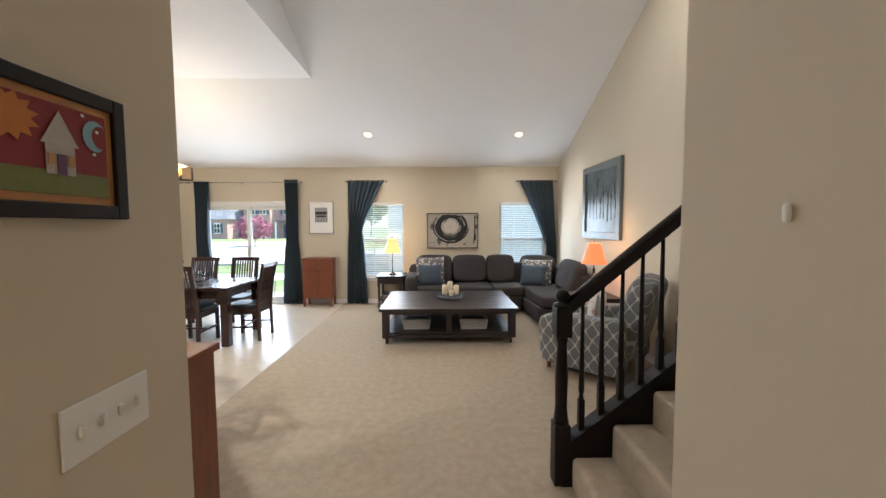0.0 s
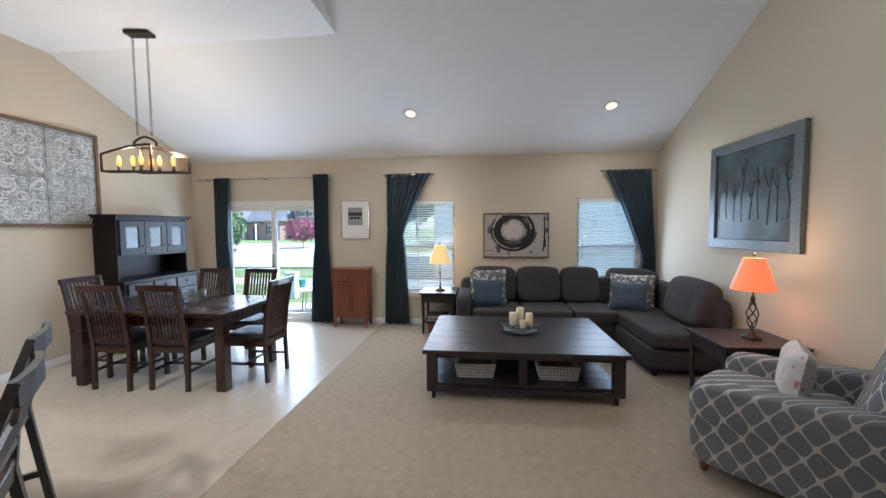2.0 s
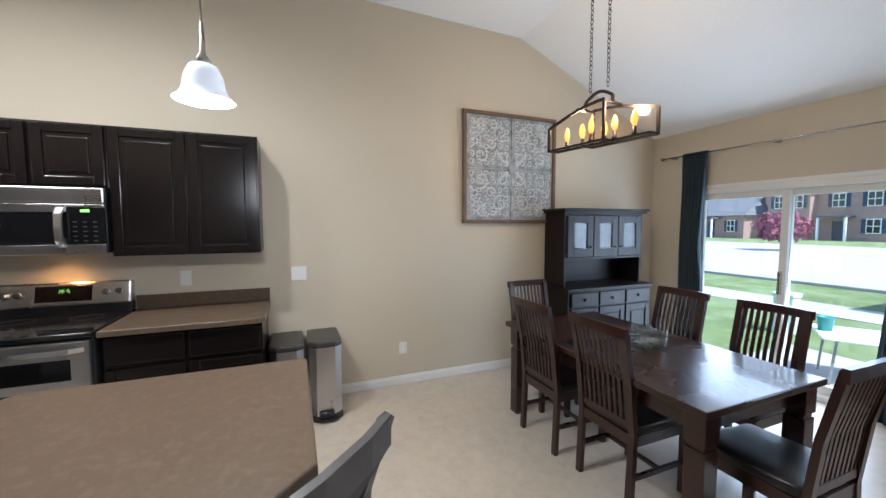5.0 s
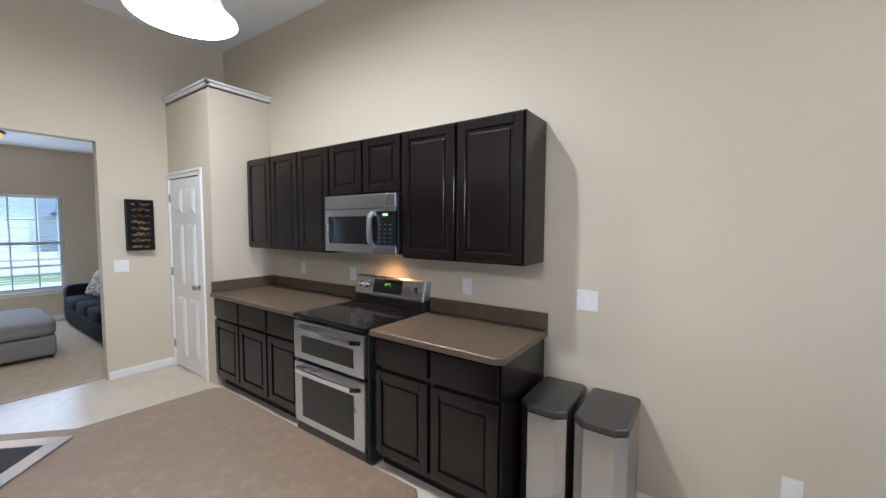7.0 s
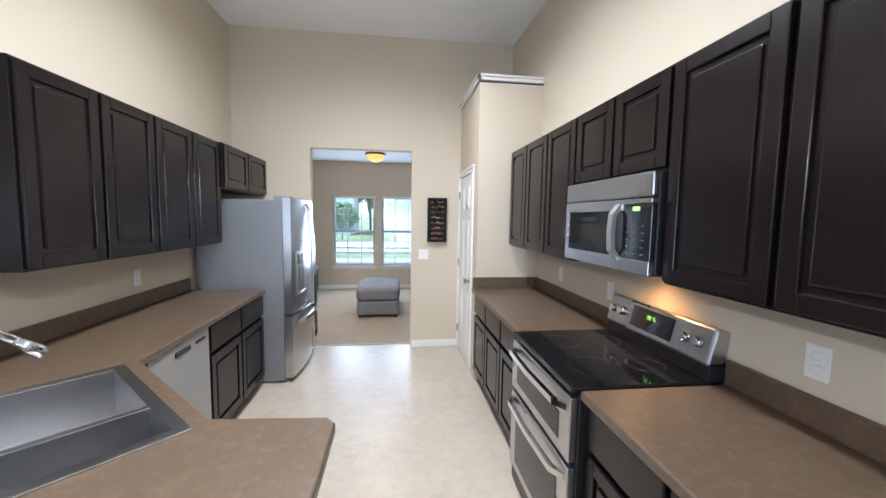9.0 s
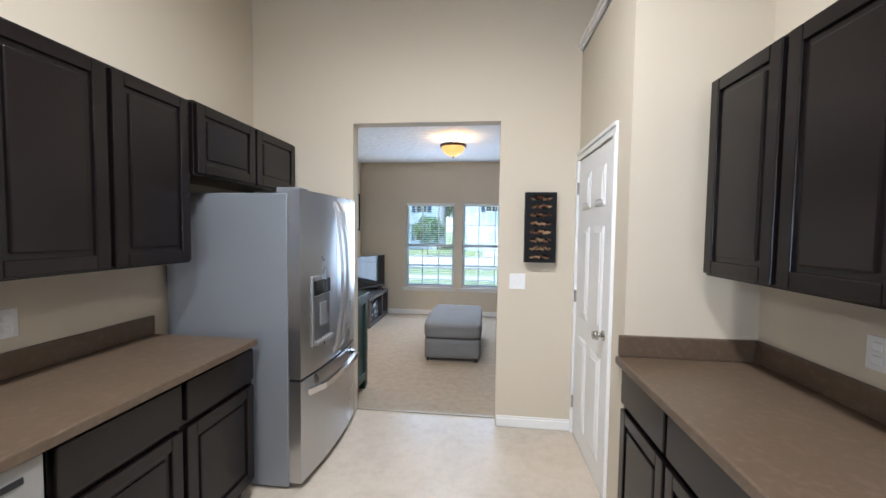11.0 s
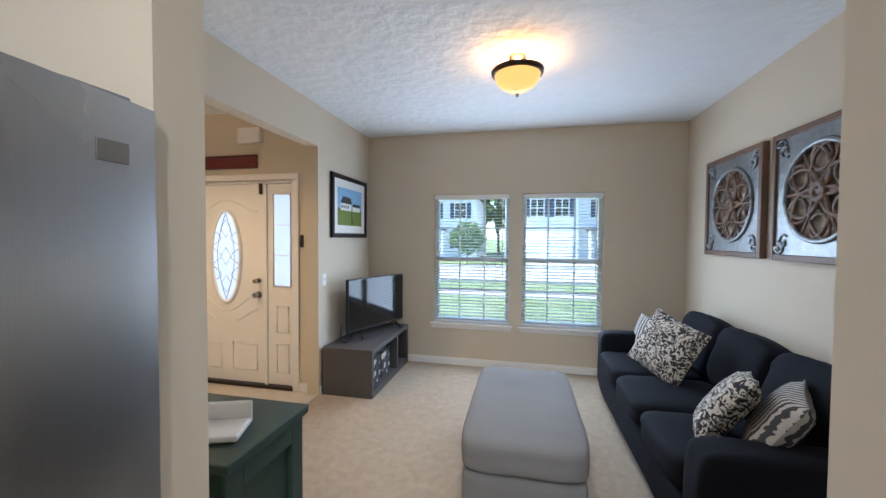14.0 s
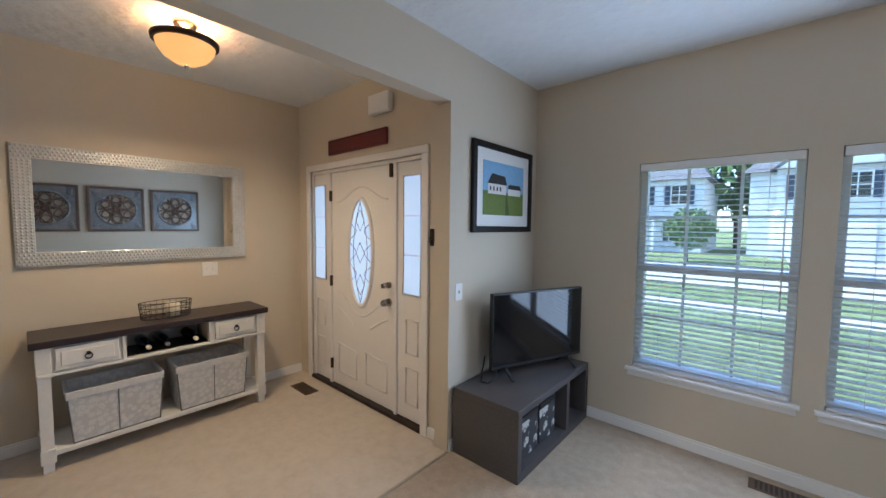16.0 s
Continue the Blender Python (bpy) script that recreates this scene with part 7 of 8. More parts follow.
def fabric_bin(y):
    f = thing("fabric_bin", "grey quilted fabric storage bin on the console shelf", "basket", (0.60, y, 0.131), -90, "fabric bins")
    Q = two_tone(material("quilted_fabric", (0.66, 0.65, 0.63), 0.9, scale=120, vary=0.12, bump=0.3), (0.56, 0.55, 0.54), "voronoi", 30, 0.4, 0.6)
    w, d, h = 0.25, 0.15, 0.34
    b = Build()
    lo = [(-w * .9, -d * .9), (w * .9, -d * .9), (w * .9, d * .9), (-w * .9, d * .9)]
    hi = [(-w, -d), (w, -d), (w, d), (-w, d)]
    A = [b.bm.verts.new((x, y2, 0)) for x, y2 in lo]
    B = [b.bm.verts.new((x, y2, h)) for x, y2 in hi]
    C = [b.bm.verts.new((x * .95, y2 * .93, h)) for x, y2 in hi]
    D = [b.bm.verts.new((x * .93, y2 * .9, 0.02)) for x, y2 in lo]
    b.bm.faces.new(A[::-1])
    b.bm.faces.new(D)
    for i in range(4):
        j = (i + 1) % 4
        b.bm.faces.new((A[i], A[j], B[j], B[i]))
        b.bm.faces.new((B[i], B[j], C[j], C[i]))
        b.bm.faces.new((C[i], C[j], D[j], D[i]))
    b.done("body", Q, f)
    b = Build()
    for x0, x1, y0, y1 in ((-w - .004, w + .004, -d - .006, -d + .006), (-w - .004, w + .004, d - .006, d + .006), (-w - .006, -w + .006, -d, d), (w - .006, w + .006, -d, d)):
        b.box(x0, x1, y0, y1, h - 0.045, h + 0.004, 0.002)
    b.done("rim_band", flat("bin_band", (0.62, 0.61, 0.59), 0.9), f)
    b = Build().bar([(0, -d * 0.91 - 0.003, 0.0), (0, -d - 0.003, h - 0.045)], 0.004, 0.004)
    for s in (-1, 1):
        b.bar([(s * w * .9, -d * .9 - 0.002, 0.0), (s * w, -d - 0.002, h)], 0.006, 0.006)
    b.bar([(-w * .9, -d * .9 - 0.002, 0.004), (w * .9, -d * .9 - 0.002, 0.004)], 0.006, 0.006)
    b.done("seam", flat("bin_seam", (0.12, 0.12, 0.12), 0.9), f)


fabric_bin(-2.40)
fabric_bin(-2.98)


def mirror():
    m = thing("wall_mirror", "wide wall mirror with a hammered silver frame", "mirror", (0.858, -2.675, 1.655), -90)
    W, H, f = 0.705, 0.405, 0.095
    Build().box(-W + f - 0.005, W - f + 0.005, -0.012, -0.004, -H + f - 0.005, H - f + 0.005).done("glass", MIRROR, m)
    b = Build()
    for a0, a1, c0, c1 in ((-W, -W + f, -H, H), (W - f, W, -H, H), (-W + f, W - f, -H, -H + f), (-W + f, W - f, H - f, H)):
        b.box(a0, a1, -0.022, -0.002, c0, c1, 0.003)
    b.done("frame", SILVER, m)
    b = Build()
    n = 64
    rows = 4
    pitch = 2 * W / n

    def scale_tile(x, z):
        v = [b.bm.verts.new(p) for p in ((x - pitch * .5, -0.0225, z), (x, -0.0225, z - 0.011), (x + pitch * .5, -0.0225, z), (x, -0.0225, z + 0.011), (x, -0.031, z))]
        for i in range(4):
            b.bm.faces.new((v[i], v[(i + 1) % 4], v[4]))
    for i in range(n):
        for k in range(rows):
            for s in (-1, 1):
                scale_tile(-W + pitch * (i + 0.5 + 0.5 * (k % 2)) if i < n - 1 or not k % 2 else W - pitch * .5, s * (H - 0.015 - k * 0.0215))
    mz = int((2 * H - 2 * f) / 0.022)
    for j in range(mz):
        for k in range(rows):
            for s in (-1, 1):
                scale_tile(s * (W - 0.013 - k * 0.0225), -H + f + 0.011 + j * 0.022)
    bmesh.ops.recalc_face_normals(b.bm, faces=b.bm.faces)
    tagged(b.done("hammered_relief", SILVER, m), kind="stuff")


mirror()


def wire_basket():
    w = thing("wire_basket", "black oval wire basket holding an ivory candle", "basket", (0.64, -2.72, 0.831), -90)
    b = Build()

    def ring(z, k=1.0):
        return [(0.165 * k * math.cos(i * 0.2618), 0.09 * k * math.sin(i * 0.2618), z) for i in range(24)]
    for z, k in ((0.004, 0.94), (0.045, 0.97), (0.085, 1.0), (0.12, 1.02)):
        b.tube(ring(z, k), 0.003, 5, True)
    for i in range(0, 24):
        p, q = ring(0.004, 0.94)[i], ring(0.12, 1.02)[i]
        b.tube([p, q], 0.0016, 4)
    for i in range(-4, 5):
        y = 0.09 * math.sqrt(max(0, 1 - (i / 4.4) ** 2)) * 0.94
        b.tube([(i * 0.035, -y, 0.004), (i * 0.035, y, 0.004)], 0.0016, 4)
    b.done("wires", BLACK, w)
    c = thing("pillar_candle", "short ivory pillar candle in the wire basket", "candle", (0.64, -2.76, 0.836))
    Build().lathe(0, 0, [(0.045, 0), (0.046, 0.095), (0.04, 0.1), (0.005, 0.094)], 20).done("wax", CREAM, c)


wire_basket()
sg = thing("red_sign", "narrow dark red wooden sign above the front door", "sign", (-0.14, -3.928, 2.25), 180)
Build().box(-0.41, 0.41, -0.025, -0.001, -0.065, 0.065, 0.004).done("board", material("red_painted_wood", (0.13, 0.012, 0.012), 0.5, scale=12, vary=0.3, bump=0.1, stretch=(1, 8, 8)), sg)
Build().box(-0.40, 0.40, -0.028, -0.025, 0.048, 0.056).box(-0.40, 0.40, -0.028, -0.025, -0.056, -0.048).done("beading", flat("dark_red_bead", (0.07, 0.008, 0.008)), sg)
dc = thing("door_chime", "white plastic door chime box on the wall", "door chime", (-0.485, -3.928, 2.50), 180)
Build().box(-0.125, 0.125, -0.055, -0.001, -0.075, 0.075, 0.012).done("cover", WHITE, dc)
kh = thing("wall_hook", "small bronze hook plate beside the front door", "hook", (-1.03, -3.928, 1.47), 180)
Build().box(-0.018, 0.018, -0.006, -0.001, -0.06, 0.06, 0.003).tube([(0, -0.006, -0.02), (0, -0.03, -0.035), (0, -0.03, 0.0)], 0.004, 6).done("plate", BRONZE, kh)


def vent(x, y, w, d, z):
    v = thing("floor_vent", "brown metal floor vent register", "vent", (x, y, z))
    Build().box(-w / 2, w / 2, -d / 2, d / 2, 0, 0.004, 0.001).done("plate", flat("vent_brown", (0.10, 0.06, 0.035)), v)
    n = 12
    b = Build()
    for i in range(n):
        b.box(-w / 2 + 0.02 + (w - 0.04) * i / n, -w / 2 + 0.02 + (w - 0.04) * (i + 0.55) / n, -d / 2 + 0.015, d / 2 - 0.015, 0.004, 0.0055)
    b.done("louvre", flat("vent_dark", (0.02, 0.013, 0.01)), v)


vent(0.42, -3.72, 0.30, 0.13, 0.001)
vent(-2.95, -4.90, 0.32, 0.12, 0.005)


def tv_stand():
    t = thing("tv_stand", "grey wooden corner media stand with open cubbies", "media stand", (-1.49, -4.45, 0))
    G = material("grey_stand_wood", (0.075, 0.068, 0.068), 0.5, scale=10, vary=0.2, bump=0.08, stretch=(8, 1, 8))
    x0, x1, y0, y1, h = -0.27, 0.235, -0.56, 0.54, 0.46
    Build().box(x0, x1, y0, y1, h - 0.045, h, 0.003).done("top", G, t)
    Build().box(x0, x1, y0, y1, 0.004, 0.06, 0.003).done("bottom", G, t)
    for a in (y0, -0.20, y1 - 0.045):
        Build().box(x0 + 0.001, x1, a, a + 0.045, 0.06, h - 0.045).done("divider", G, t)
    Build().box(x1 - 0.02, x1 - 0.002, y0 + 0.045, y1 - 0.045, 0.06, h - 0.045).done("back_panel", BLACK, t)
    Z = two_tone(flat("zigzag", (0.6, 0.6, 0.58), 0.9), (0.05, 0.05, 0.055), "wave", 9, 0.45, 0.55, vec=(1, 1, 1))
    for k, yy in enumerate((0.03, 0.30)):
        g = thing("cube_bin", "black and white patterned fabric bin in the media stand", "basket", (-1.50, -4.45 + yy, 0.061), group="bins in the media stand")
        Build().box(-0.2, 0.15, -0.12, 0.12, 0.0, 0.27, 0.008).done("body", Z, g)
        Build().box(-0.204, -0.19, -0.122, 0.122, 0.245, 0.285, 0.004).done("rim", BLACK, g)


tv_stand()


def television():
    t = thing("television", "black flat-screen television on the media stand", "television", (-1.54, -4.57, 0.4605), 0)
    t.matrix_world = pose(-1.535, -4.565, 0.4605, 0, 0, -111.4)
    W = 0.43
    Build().box(-W, W, -0.018, 0.02, 0.075, 0.62, 0.005).done("case", BLACK, t)
    Build().box(-W + 0.012, W - 0.012, -0.0195, -0.017, 0.10, 0.608).done("screen", BLACKGLASS, t)
    for s in (-1, 1):
        Build().bar([(s * 0.30, -0.10, 0.006), (s * 0.30, 0.0, 0.075), (s * 0.30, 0.10, 0.006)], 0.02, 0.012).done("foot", BLACK, t)
    cb = thing("power_cable", "black television cable on the media stand", "cable", (-1.40, -4.16, 0.461))
    Build().tube([(0.02, -0.1, 0.1), (-0.02, -0.02, 0.03), (0.0, 0.05, 0.004), (0.05, 0.06, 0.004), (0.09, 0.0, 0.03), (0.10, -0.05, 0.15)], 0.005, 6).done("wire", BLACK, cb)


television()


def ottoman():
    o = thing("storage_ottoman", "grey upholstered storage ottoman on the carpet", "ottoman", (-3.13, -3.22, 0))
    Build().cushion(-0.33, 0.33, -0.60, 0.60, 0.035, 0.27, 16, n=8, crumple=0.002).done("base", OTTO, o)
    Build().cushion(-0.345, 0.345, -0.615, 0.615, 0.265, 0.455, 8, n=14).done("lid", OTTO, o)
    for x in (-0.28, 0.28):
        for y in (-0.55, 0.55):
            Build().lathe(x, y, [(0.02, 0.004), (0.025, 0.045)], 10).done("foot", BLACK, o)


ottoman()


def navy_sofa():
    s = thing("navy_sofa", "dark navy fabric three-seat sofa", "sofa")
    xb, xf = -4.75, -3.86
    y0, y1 = -4.66, -2.42
    Build().cushion(xb, xf + 0.02, y0 + 0.04, y1 - 0.04, 0.05, 0.30, 14, n=8).done("base", NAVY, s)
    for a in (y0, y1 - 0.20):
        Build().cushion(xb + 0.02, xf + 0.01, a, a + 0.20, 0.04, 0.62, 9).done("arm", NAVY, s)
    w = (y1 - y0 - 0.40) / 3
    for k in range(3):
        a = y0 + 0.20 + k * w
        Build().cushion(xb + 0.25, xf + 0.04, a + 0.004, a + w - 0.004, 0.29, 0.47, 6).done("seat_cushion", NAVY, s)
        m = Matrix.Translation((xb + 0.24, a + w / 2, 0.45)) @ Matrix.Rotation(radians(90), 4, "Z") @ Matrix.Rotation(radians(-14), 4, "X")
        Build().cushion(-w / 2 + 0.003, w / 2 - 0.003, -0.09, 0.13, 0.0, 0.45, 4.5, m, crumple=0.014).done("back_cushion", NAVY, s)
    Build().cushion(xb, xb + 0.2, y0 + 0.1, y1 - 0.1, 0.28, 0.78, 8).done("backrest", NAVY, s)


navy_sofa()
NG = "pillows on the navy sofa"
STRIPE = two_tone(flat("striped_cotton", (0.52, 0.48, 0.43), 0.9), (0.06, 0.06, 0.065), "wave", 45, 0.5, 0.6, vec=(0.2, 0.2, 1))
throw_pillow((-4.20, -3.86, 0.45), 112, -26, 0.54, 0.48, DAMASK, "black and cream floral throw pillow on the navy sofa", NG, 12)
throw_pillow((-4.28, -4.40, 0.455), 115, -20, 0.44, 0.36, STRIPE, "black and cream striped throw pillow on the navy sofa", NG)
throw_pillow((-4.15, -2.88, 0.455), 66, -34, 0.48, 0.42, DAMASK, "black and cream floral throw pillow on the navy sofa", NG, -10)
throw_pillow((-4.30, -2.74, 0.455), 60, -30, 0.46, 0.40, STRIPE, "black and cream striped throw pillow on the navy sofa", NG)


def medallion(yc, zc=1.79, W=0.41):
    m = thing("carved_wall_panel", "square carved medallion wall panel in brown and silver", "wall decor", (-4.776, yc, zc), 90, "carved wall panels")
    SV2 = material("aged_silver", (0.26, 0.27, 0.28), 0.4, 0.7, scale=25, vary=0.35, bump=0.3)
    BR = material("brown_panel_wood", (0.14, 0.08, 0.05), 0.5, scale=14, vary=0.3, bump=0.1)
    f = 0.04
    b = Build()
    for a0, a1, c0, c1 in ((-W, -W + f, -W, W), (W - f, W, -W, W), (-W + f, W - f, -W, -W + f), (-W + f, W - f, W - f, W)):
        b.box(a0, a1, -0.045, -0.001, c0, c1, 0.005)
    b.done("frame", BR, m)
    b = Build()
    n = 48
    R = 0.285
    sq = []
    for i in range(n):
        a = 2 * math.pi * i / n
        k = (W - f) / max(abs(math.cos(a)), abs(math.sin(a)))
        sq.append((k * math.cos(a), k * math.sin(a)))
    inn = [(R * math.cos(2 * math.pi * i / n), R * math.sin(2 * math.pi * i / n)) for i in range(n)]
    A = [b.bm.verts.new((x, -0.03, z)) for x, z in sq]
    B = [b.bm.verts.new((x, -0.03, z)) for x, z in inn]
    for i in range(n):
        b.bm.faces.new((A[i], A[(i + 1) % n], B[(i + 1) % n], B[i]))
    C = [b.bm.verts.new((x, -0.004, z)) for x, z in inn]
    for i in range(n):
        b.bm.faces.new((B[i], B[(i + 1) % n], C[(i + 1) % n], C[i]))
    b.tube([(R * math.cos(i * 0.1309), -0.034, R * math.sin(i * 0.1309)) for i in range(48)], 0.016, 8, True)
    for sx in (-1, 1):
        for sz in (-1, 1):
            for cu, ph in ((0.32, 0.0), (0.36, 2.0), (0.29, 4.0)):
                b.tube([(sx * (cu + 0.05 * (1 - k / 20) * math.cos(ph + k * 0.45)), -0.034, sz * (cu + 0.05 * (1 - k / 20) * math.sin(ph + k * 0.45))) for k in range(16)], 0.009, 5)
    b.done("silver_border", SV2, m)
    b = Build()
    for k in range(6):
        a = k * math.pi / 3
        cx, cz = 0.145 * math.cos(a), 0.145 * math.sin(a)
        b.tube([(cx + 0.145 * math.cos(i * 0.2618), -0.03, cz + 0.145 * math.sin(i * 0.2618)) for i in range(24)], 0.012, 6, True)
        b.tube([(0.2 * math.cos(a + 0.5236) + 0.075 * math.cos(i * 0.5236), -0.026, 0.2 * math.sin(a + 0.5236) + 0.075 * math.sin(i * 0.5236)) for i in range(12)], 0.011, 6, True)
        b.tube([(0.045 * math.cos(a), -0.028, 0.045 * math.sin(a)), (0.285 * math.cos(a), -0.028, 0.285 * math.sin(a))], 0.010, 6)
    b.tube([(0.045 * math.cos(i * 0.5236), -0.034, 0.045 * math.sin(i * 0.5236)) for i in range(12)], 0.02, 8, True)
    b.done("rosette", BR, m)


medallion(-4.13)
medallion(-3.21)
medallion(-2.29)


def green_desk():
    d = thing("green_cabinet", "dark green painted sideboard against the wall", "cabinet", (-1.86, -1.64, 0), 0)
    G = material("dark_green_paint", (0.022, 0.045, 0.036), 0.4, scale=20, vary=0.12, bump=0.03)
    x0, x1, y0, y1, h = -0.53, 0.36, -0.22, 0.15, 0.93
    Build().box(x0, x1, y0, y1, h - 0.03, h, 0.005).done("top", G, d)
    Build().box(x0 + 0.03, x1 - 0.02, y0 + 0.03, y1 - 0.01, 0.10, h - 0.03).done("body", G, d)
    b = Build()
    for a0, a1, c0, c1 in ((y0 + 0.02, y0 + 0.08, 0.03, h - 0.03), (y1 - 0.07, y1 - 0.01, 0.03, h - 0.03), (y0 + 0.08, y1 - 0.07, h - 0.10, h - 0.03), (y0 + 0.08, y1 - 0.07, 0.10, 0.17)):
        b.box(x0 + 0.012, x0 + 0.03, a0, a1, c0, c1, 0.003)
    b.done("side_frame", G, d)
    for x in (x0 + 0.05, x1 - 0.05):
        for y in (y0 + 0.05, y1 - 0.05):
            Build().box(x - 0.03, x + 0.03, y - 0.03, y + 0.03, 0.004, 0.10, 0.004).done("leg", G, d)
    Build().box(-0.49, -0.08, y0 + 0.012, y0 + 0.03, 0.12, 0.88, 0.003).box(-0.07, 0.33, y0 + 0.012, y0 + 0.03, 0.12, 0.88, 0.003).done("door", G, d)
    p = thing("white_tray", "white plastic desk organizer on the green cabinet", "organizer", (-2.18, -1.66, 0.931), 20)
    Build().box(-0.12, 0.12, -0.008, 0.008, 0.0, 0.07, 0.007).box(-0.12, 0.12, 0.008, 0.12, 0.0, 0.02, 0.006).done("body", WHITE, p)


green_desk()


# ---- outside ----
GRASS = two_tone(material("lawn_grass", (0.15, 0.19, 0.08), 0.95, scale=60, vary=0.35, bump=0.8, coarse=0.7, spec=0.1, dist=0.05), (0.21, 0.25, 0.13), "noise", 1.4, 0.45, 0.65)
CONC = material("pale_concrete", (0.31, 0.30, 0.28), 0.9, scale=20, vary=0.1, bump=0.2, coarse=0.5)
b = Build().box(-400, 400, -400, 400, -0.9, -0.32)
setting(b, "ground", GRASS, "green mown lawn reaching the horizon", "ground")
b = Build().box(-60, 40, 12.9, 14.3, -0.33, -0.305).box(-4.4, -2.2, 7.34, 9.6, -0.34, -0.2, 0.01).box(-60, 60, -13.6, -12.4, -0.33, -0.305)
setting(b, "pavement", CONC, "pale concrete sidewalk across the lawn", "pavement")
b = Build().box(-80, 40, 17.6, 29.0, -0.34, -0.31).box(-60, 60, -24.5, -16.5, -0.34, -0.31).box(-9.5, -3.5, -33, -24.5, -0.335, -0.306).box(4, 9, -33, -24.5, -0.335, -0.306).box(-34, -8, 29, 44, -0.335, -0.306).box(-42, -36, 44, 56, -0.335, -0.306)
setting(b, "road", CONC, "wide pale concrete street with driveways", "road")
b = Build()
for y in (17.5, -16.4, -24.6):
    b.box(-80, 40, y - 0.09, y + 0.09, -0.34, -0.22, 0.02)
setting(b, "kerb", CONC, "concrete kerb along the street", "kerb")
BRICK = material("red_brick", (0.34, 0.22, 0.185), 0.9, scale=30, vary=0.3, bump=0.4, stretch=(1, 1, 3))
SIDING = material("pale_siding", (0.66, 0.67, 0.68), 0.7, scale=5, vary=0.06, bump=0.3, stretch=(0.1, 0.1, 8))
ROOF = material("grey_shingles", (0.115, 0.115, 0.125), 0.9, scale=18, vary=0.3, bump=0.4)
SHUT = flat("navy_shutter", (0.03, 0.045, 0.08))


def house(at, rz, w, d, h, mat, storeys, label, garage=True):
    """A house whose front looks along local -y, with gable roof, windows, shutters, door and garage."""
    g = thing("house", label, "house", at, rz, "houses across the street")
    Build().box(-w / 2, w / 2, 0, d, 0, h).done("wall", mat, g)
    b = Build()
    e, rh = 0.4, 2.6
    vs = [b.bm.verts.new(c) for c in ((-w / 2 - e, -e, h - .1), (w / 2 + e, -e, h - .1), (w / 2 + e, d + e, h - .1), (-w / 2 - e, d + e, h - .1), (-w / 2 + 1.5, d / 2, h + rh), (w / 2 - 1.5, d / 2, h + rh))]
    for q in ((0, 1, 5, 4), (1, 2, 5), (2, 3, 4, 5), (3, 0, 4), (3, 2, 1, 0)):
        b.bm.faces.new([vs[i] for i in q])
    b.done("roof", ROOF, g)
    gx, gw = -w * 0.22, w * 0.36
    Build().box(gx - gw / 2, gx + gw / 2, -1.2, 0, 0, h - 0.1).done("wing", mat, g)
    b = Build()
    vs = [b.bm.verts.new(c) for c in ((gx - gw / 2 - .35, -1.5, h - .15), (gx + gw / 2 + .35, -1.5, h - .15), (gx, -1.5, h + 2.0), (gx - gw / 2 - .35, d / 2, h - .15), (gx + gw / 2 + .35, d / 2, h - .15), (gx, d / 2, h + 2.0))]
    for q in ((0, 1, 2), (0, 2, 5, 3), (1, 4, 5, 2)):
        b.bm.faces.new([vs[i] for i in q])
    b.done("gable", ROOF, g)
    b = Build()
    vs = [b.bm.verts.new(c) for c in ((gx - gw / 2, -1.52, h - .1), (gx + gw / 2, -1.52, h - .1), (gx, -1.52, h + 1.75))]
    b.bm.faces.new(vs)
    b.done("gable_wall", mat, g)

    def win(x, z, y, ww=1.0, hh=1.35):
        Build().box(x - ww / 2 - 0.08, x + ww / 2 + 0.08, y - 0.06, y, z - 0.08, z + hh + 0.1).done("window_frame", WHITE, g)
        Build().box(x - ww / 2, x + ww / 2, y - 0.08, y - 0.06, z, z + hh).done("window_pane", BLACKGLASS, g)
        Build().box(x - 0.03, x + 0.03, y - 0.1, y - 0.08, z, z + hh).box(x - ww / 2, x + ww / 2, y - 0.1, y - 0.08, z + hh / 2 - .03, z + hh / 2 + .03).done("muntin", WHITE, g)
        for s in (-1, 1):
            Build().box(x + s * (ww / 2 + 0.28) - 0.18, x + s * (ww / 2 + 0.28) + 0.18, y - 0.05, y, z - 0.05, z + hh + 0.05).done("shutter", SHUT, g)
    for s in range(storeys):
        z = 0.9 + s * 2.8
        for x in (w * 0.12, w * 0.36):
            if not (s == 0 and x < w * 0.2):
                win(x, z, 0)
        if s or not garage:
            win(gx - gw * 0.2, z, -1.2)
            win(gx + gw * 0.22, z, -1.2)
    Build().box(w * 0.08, w * 0.16, -0.06, 0, 0, 2.1).done("door", SHUT, g)
    Build().box(w * 0.02, w * 0.24, -1.4, 0, 2.5, 2.7).done("porch_roof", ROOF, g)
    for x in (w * 0.03, w * 0.23):
        Build().box(x - .09, x + .09, -1.35, -1.17, 0, 2.5).done("column", WHITE, g)
    if garage:
        for k in range(4):
            Build().box(gx - gw * 0.4, gx + gw * 0.4, -1.26, -1.2, 0.02 + k * 0.55, 0.54 + k * 0.55, 0.02).done("garage_panel", WHITE, g)


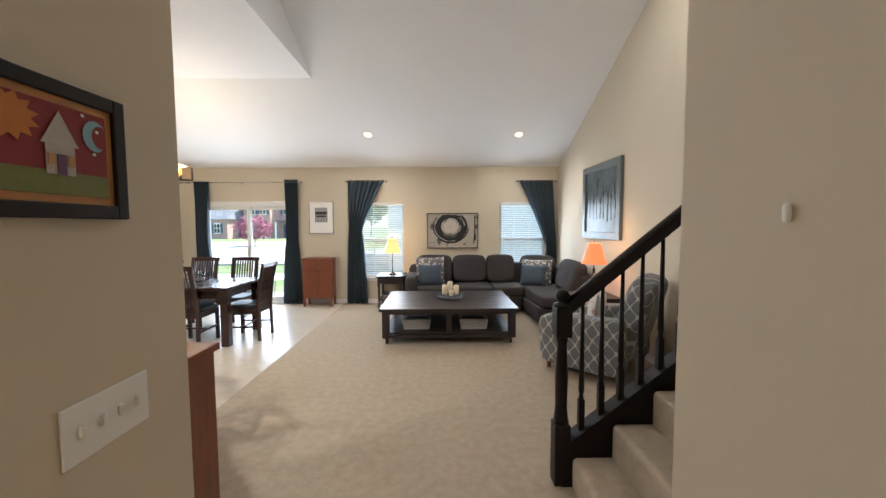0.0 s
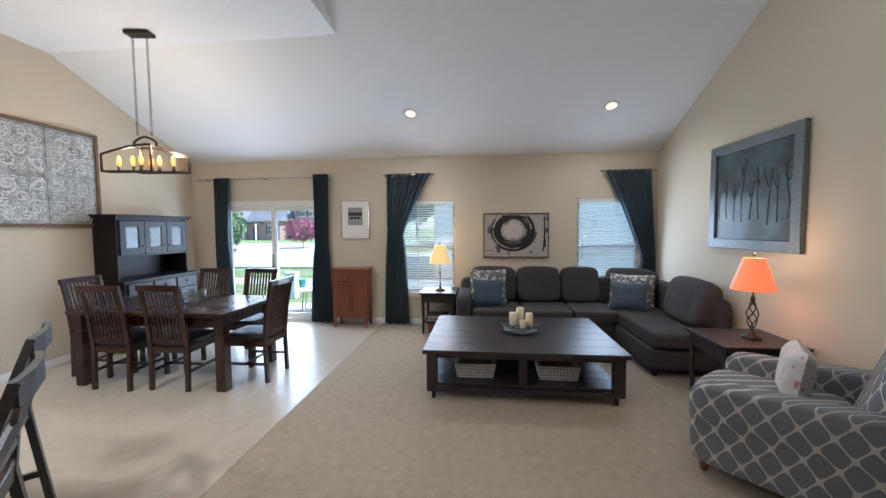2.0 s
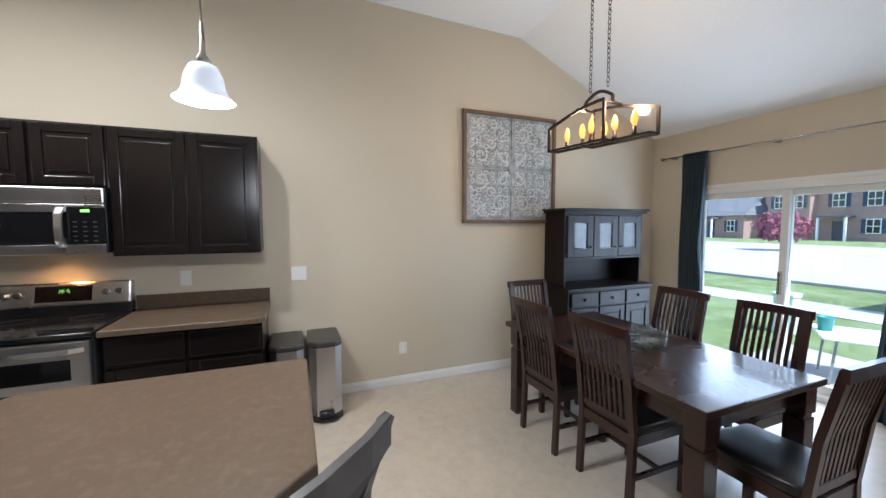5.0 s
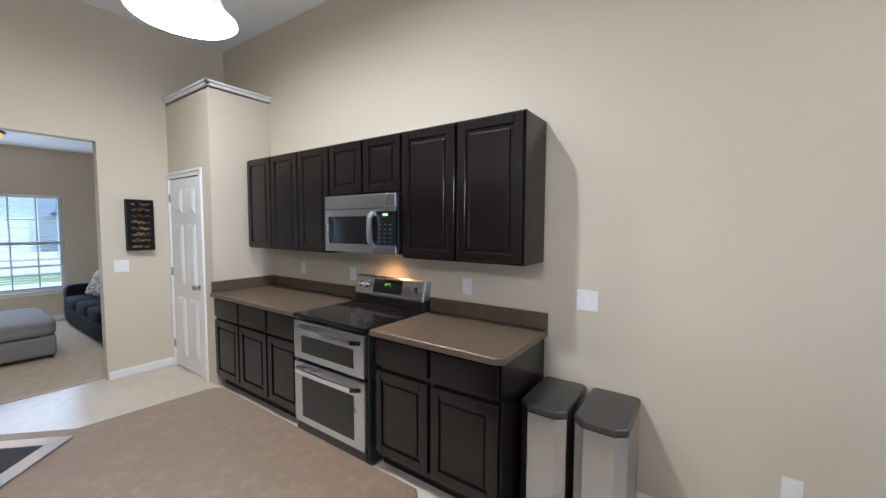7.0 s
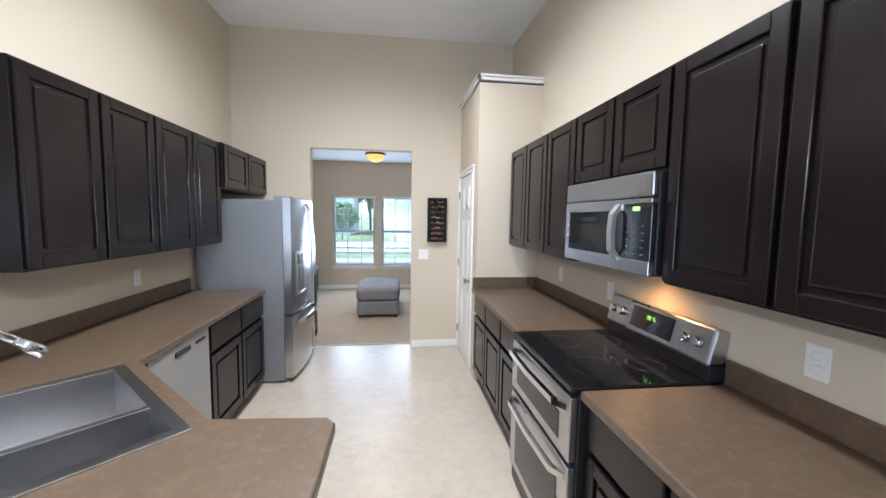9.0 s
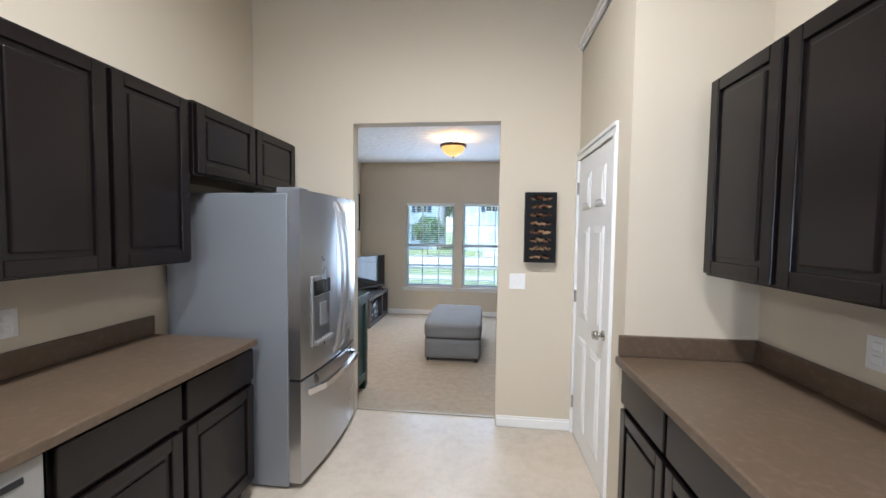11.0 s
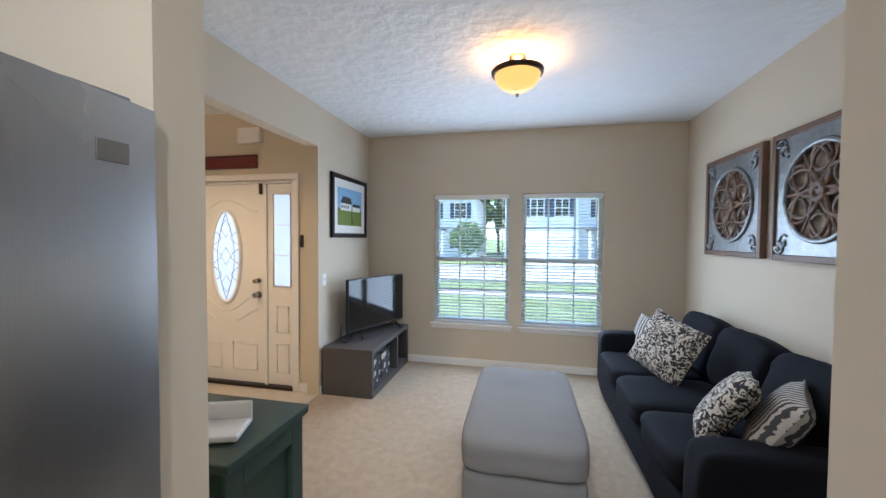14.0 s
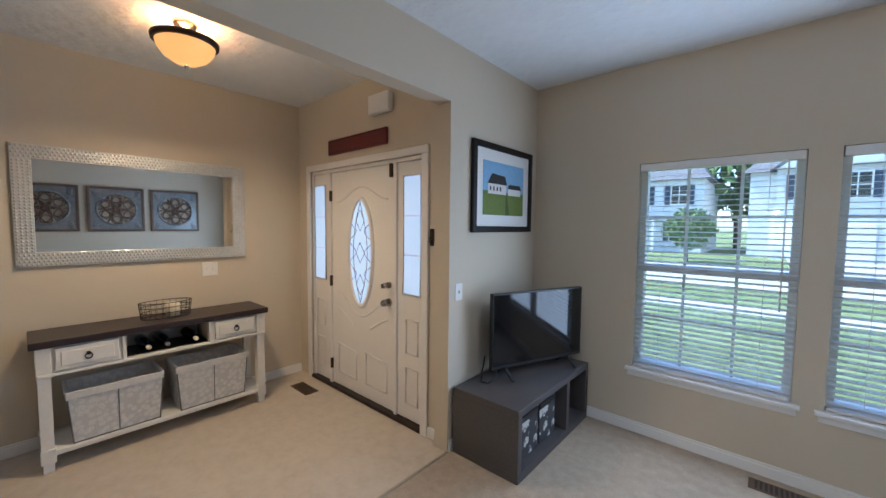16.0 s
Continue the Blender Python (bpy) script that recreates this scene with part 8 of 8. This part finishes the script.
house((-24.5, 58, -0.32), -8, 12, 9, 5.6, BRICK, 2, "two-storey red brick house with navy shutters across the street")
house((-37, 57, -0.32), -16, 13, 9, 3.0, BRICK, 1, "single-storey brick house with a grey shingle roof")
house((3, 40, -0.32), 8, 12, 9, 5.6, SIDING, 2, "two-storey pale siding house with shutters across the street")
house((-8.0, -34, -0.32), 180, 13, 9, 5.6, SIDING, 2, "two-storey pale siding house with a garage across the street")
house((6.6, -35, -0.32), 180, 11, 9, 5.6, SIDING, 2, "two-storey grey siding house with a porch across the street")
house((-23, -35, -0.32), 180, 12, 9, 5.6, SIDING, 2, "two-storey pale siding house across the street")
nb = thing("neighbour_house", "pale siding neighbour house beside the lawn", "house", (2.4, 15.0, -0.32))
Build().box(-4.2, 6, 0, 9, 0, 5.4).done("wall", SIDING, nb)
Build().box(-4.5, 6.3, -0.4, 9.4, 5.4, 5.7).done("roof", ROOF, nb)
for wx in (-2.9, 3.4):
    for wz in (2.2,):
        Build().box(wx - 0.4, wx + 0.4, -0.05, 0, wz, wz + 0.75).done("window_frame", WHITE, nb)
        Build().box(wx - 0.34, wx + 0.34, -0.07, -0.05, wz + 0.06, wz + 0.69).done("window_pane", BLACKGLASS, nb)


def tree(at, h, r, leaf, label, seed, trunk=True):
    t = thing("tree", label, "tree", at, group="trees outside")
    rnd = random.Random(seed)
    bk2 = material("bark", (0.09, 0.065, 0.05), 0.9, scale=20, vary=0.3, bump=0.5)
    b = Build().tube([(0, 0, 0), (0.03 * h / 4, 0, h * 0.25), (0, 0.05, h * 0.55), (0.05, 0, h * 0.85)], 0.03 * h / 2, 8)
    for k in range(9):
        a = rnd.uniform(0, 6.28)
        z = h * rnd.uniform(0.25, 0.7)
        L2 = r * rnd.uniform(0.5, 0.9)
        b.tube([(0, 0, z), (L2 * 0.5 * math.cos(a), L2 * 0.5 * math.sin(a), z + 0.1 * h), (L2 * math.cos(a), L2 * math.sin(a), z + 0.17 * h)], 0.012 * h / 2, 5)
    b.done("trunk", bk2, t)
    b = Build()
    for k in range(1500):
        u = Vector((rnd.gauss(0, 1), rnd.gauss(0, 1), rnd.gauss(0, 1))).normalized() * rnd.uniform(0.45, 1.0) ** 0.6
        wob = 1 + 0.3 * noise.noise(u * 2.2 + Vector((seed, 0, 0)))
        c = Vector((u.x * r * wob, u.y * r * wob, h * 0.62 + u.z * h * 0.38 * wob))
        s = r * rnd.uniform(0.06, 0.13)
        q = Euler((rnd.uniform(0, 6), rnd.uniform(0, 6), rnd.uniform(0, 6))).to_matrix()
        vs = [b.bm.verts.new(c + q @ Vector(p) * s) for p in ((-1, 0, 0), (0, -0.6, 0.2), (1, 0, 0), (0, 0.6, 0.2))]
        b.bm.faces.new(vs)
    tagged(b.done("leaves", leaf, t), kind="stuff")


LEAF = material("green_leaves", (0.11, 0.18, 0.06), 0.7, scale=8, vary=0.4, bump=0.0)
PLUM = material("plum_leaves", (0.24, 0.07, 0.11), 0.7, scale=8, vary=0.4, bump=0.0)
tree((-16.4, 34.0, -0.32), 2.7, 1.5, PLUM, "plum-red leafed ornamental tree on the lawn", 1)
tree((-13.2, 19.0, -0.32), 3.2, 1.2, LEAF, "bushy green evergreen near the patio", 2)
tree((-32, 68, -0.32), 10, 5, LEAF, "tall green tree behind the houses", 3)
tree((-48, 70, -0.32), 11, 6, LEAF, "tall green tree behind the houses", 4)
tree((-12, 68, -0.32), 11, 6, LEAF, "tall green tree behind the houses", 5)
tree((-0.2, -46, -0.32), 12, 5.5, LEAF, "tall green tree between the houses", 6)
tree((-15.5, -44, -0.32), 10, 5, LEAF, "tall green tree between the houses", 7)
tree((0.7, -26.5, -0.32), 3.0, 1.2, LEAF, "small green garden tree", 8)
pt = thing("patio_table", "small white folding patio table on the slab behind the house", "table", (-3.25, 8.75, -0.2), 32)
Build().box(-0.5, 0.5, -0.35, 0.35, 0.50, 0.53, 0.01).done("top", WHITE, pt)
for px in (-0.42, 0.42):
    for py in (-0.28, 0.28):
        Build().bar([(px, py, 0), (px * 0.9, py, 0.50)], 0.022, 0.022, (0, 1, 0)).done("leg", GREYSTEEL, pt)
pot = thing("plant_pot", "teal plastic pot on the patio table", "pot", (-3.62, 8.55, 0.331))
Build().lathe(0, 0, [(0.06, 0), (0.075, 0.14), (0.08, 0.145), (0.08, 0.16), (0.07, 0.16), (0.055, 0.02)], 18).done("pot", flat("teal_plastic", (0.03, 0.22, 0.22), 0.4), pot)
ub = thing("utility_pedestal", "pale utility pedestal box on the lawn", "utility box", (-5.0, 10.7, -0.32))
Build().box(-0.14, 0.14, -0.12, 0.12, 0, 0.62, 0.02).box(-0.155, 0.155, -0.135, 0.135, 0.62, 0.70, 0.02).done("case", flat("pale_green_metal", (0.55, 0.62, 0.57), 0.5), ub)
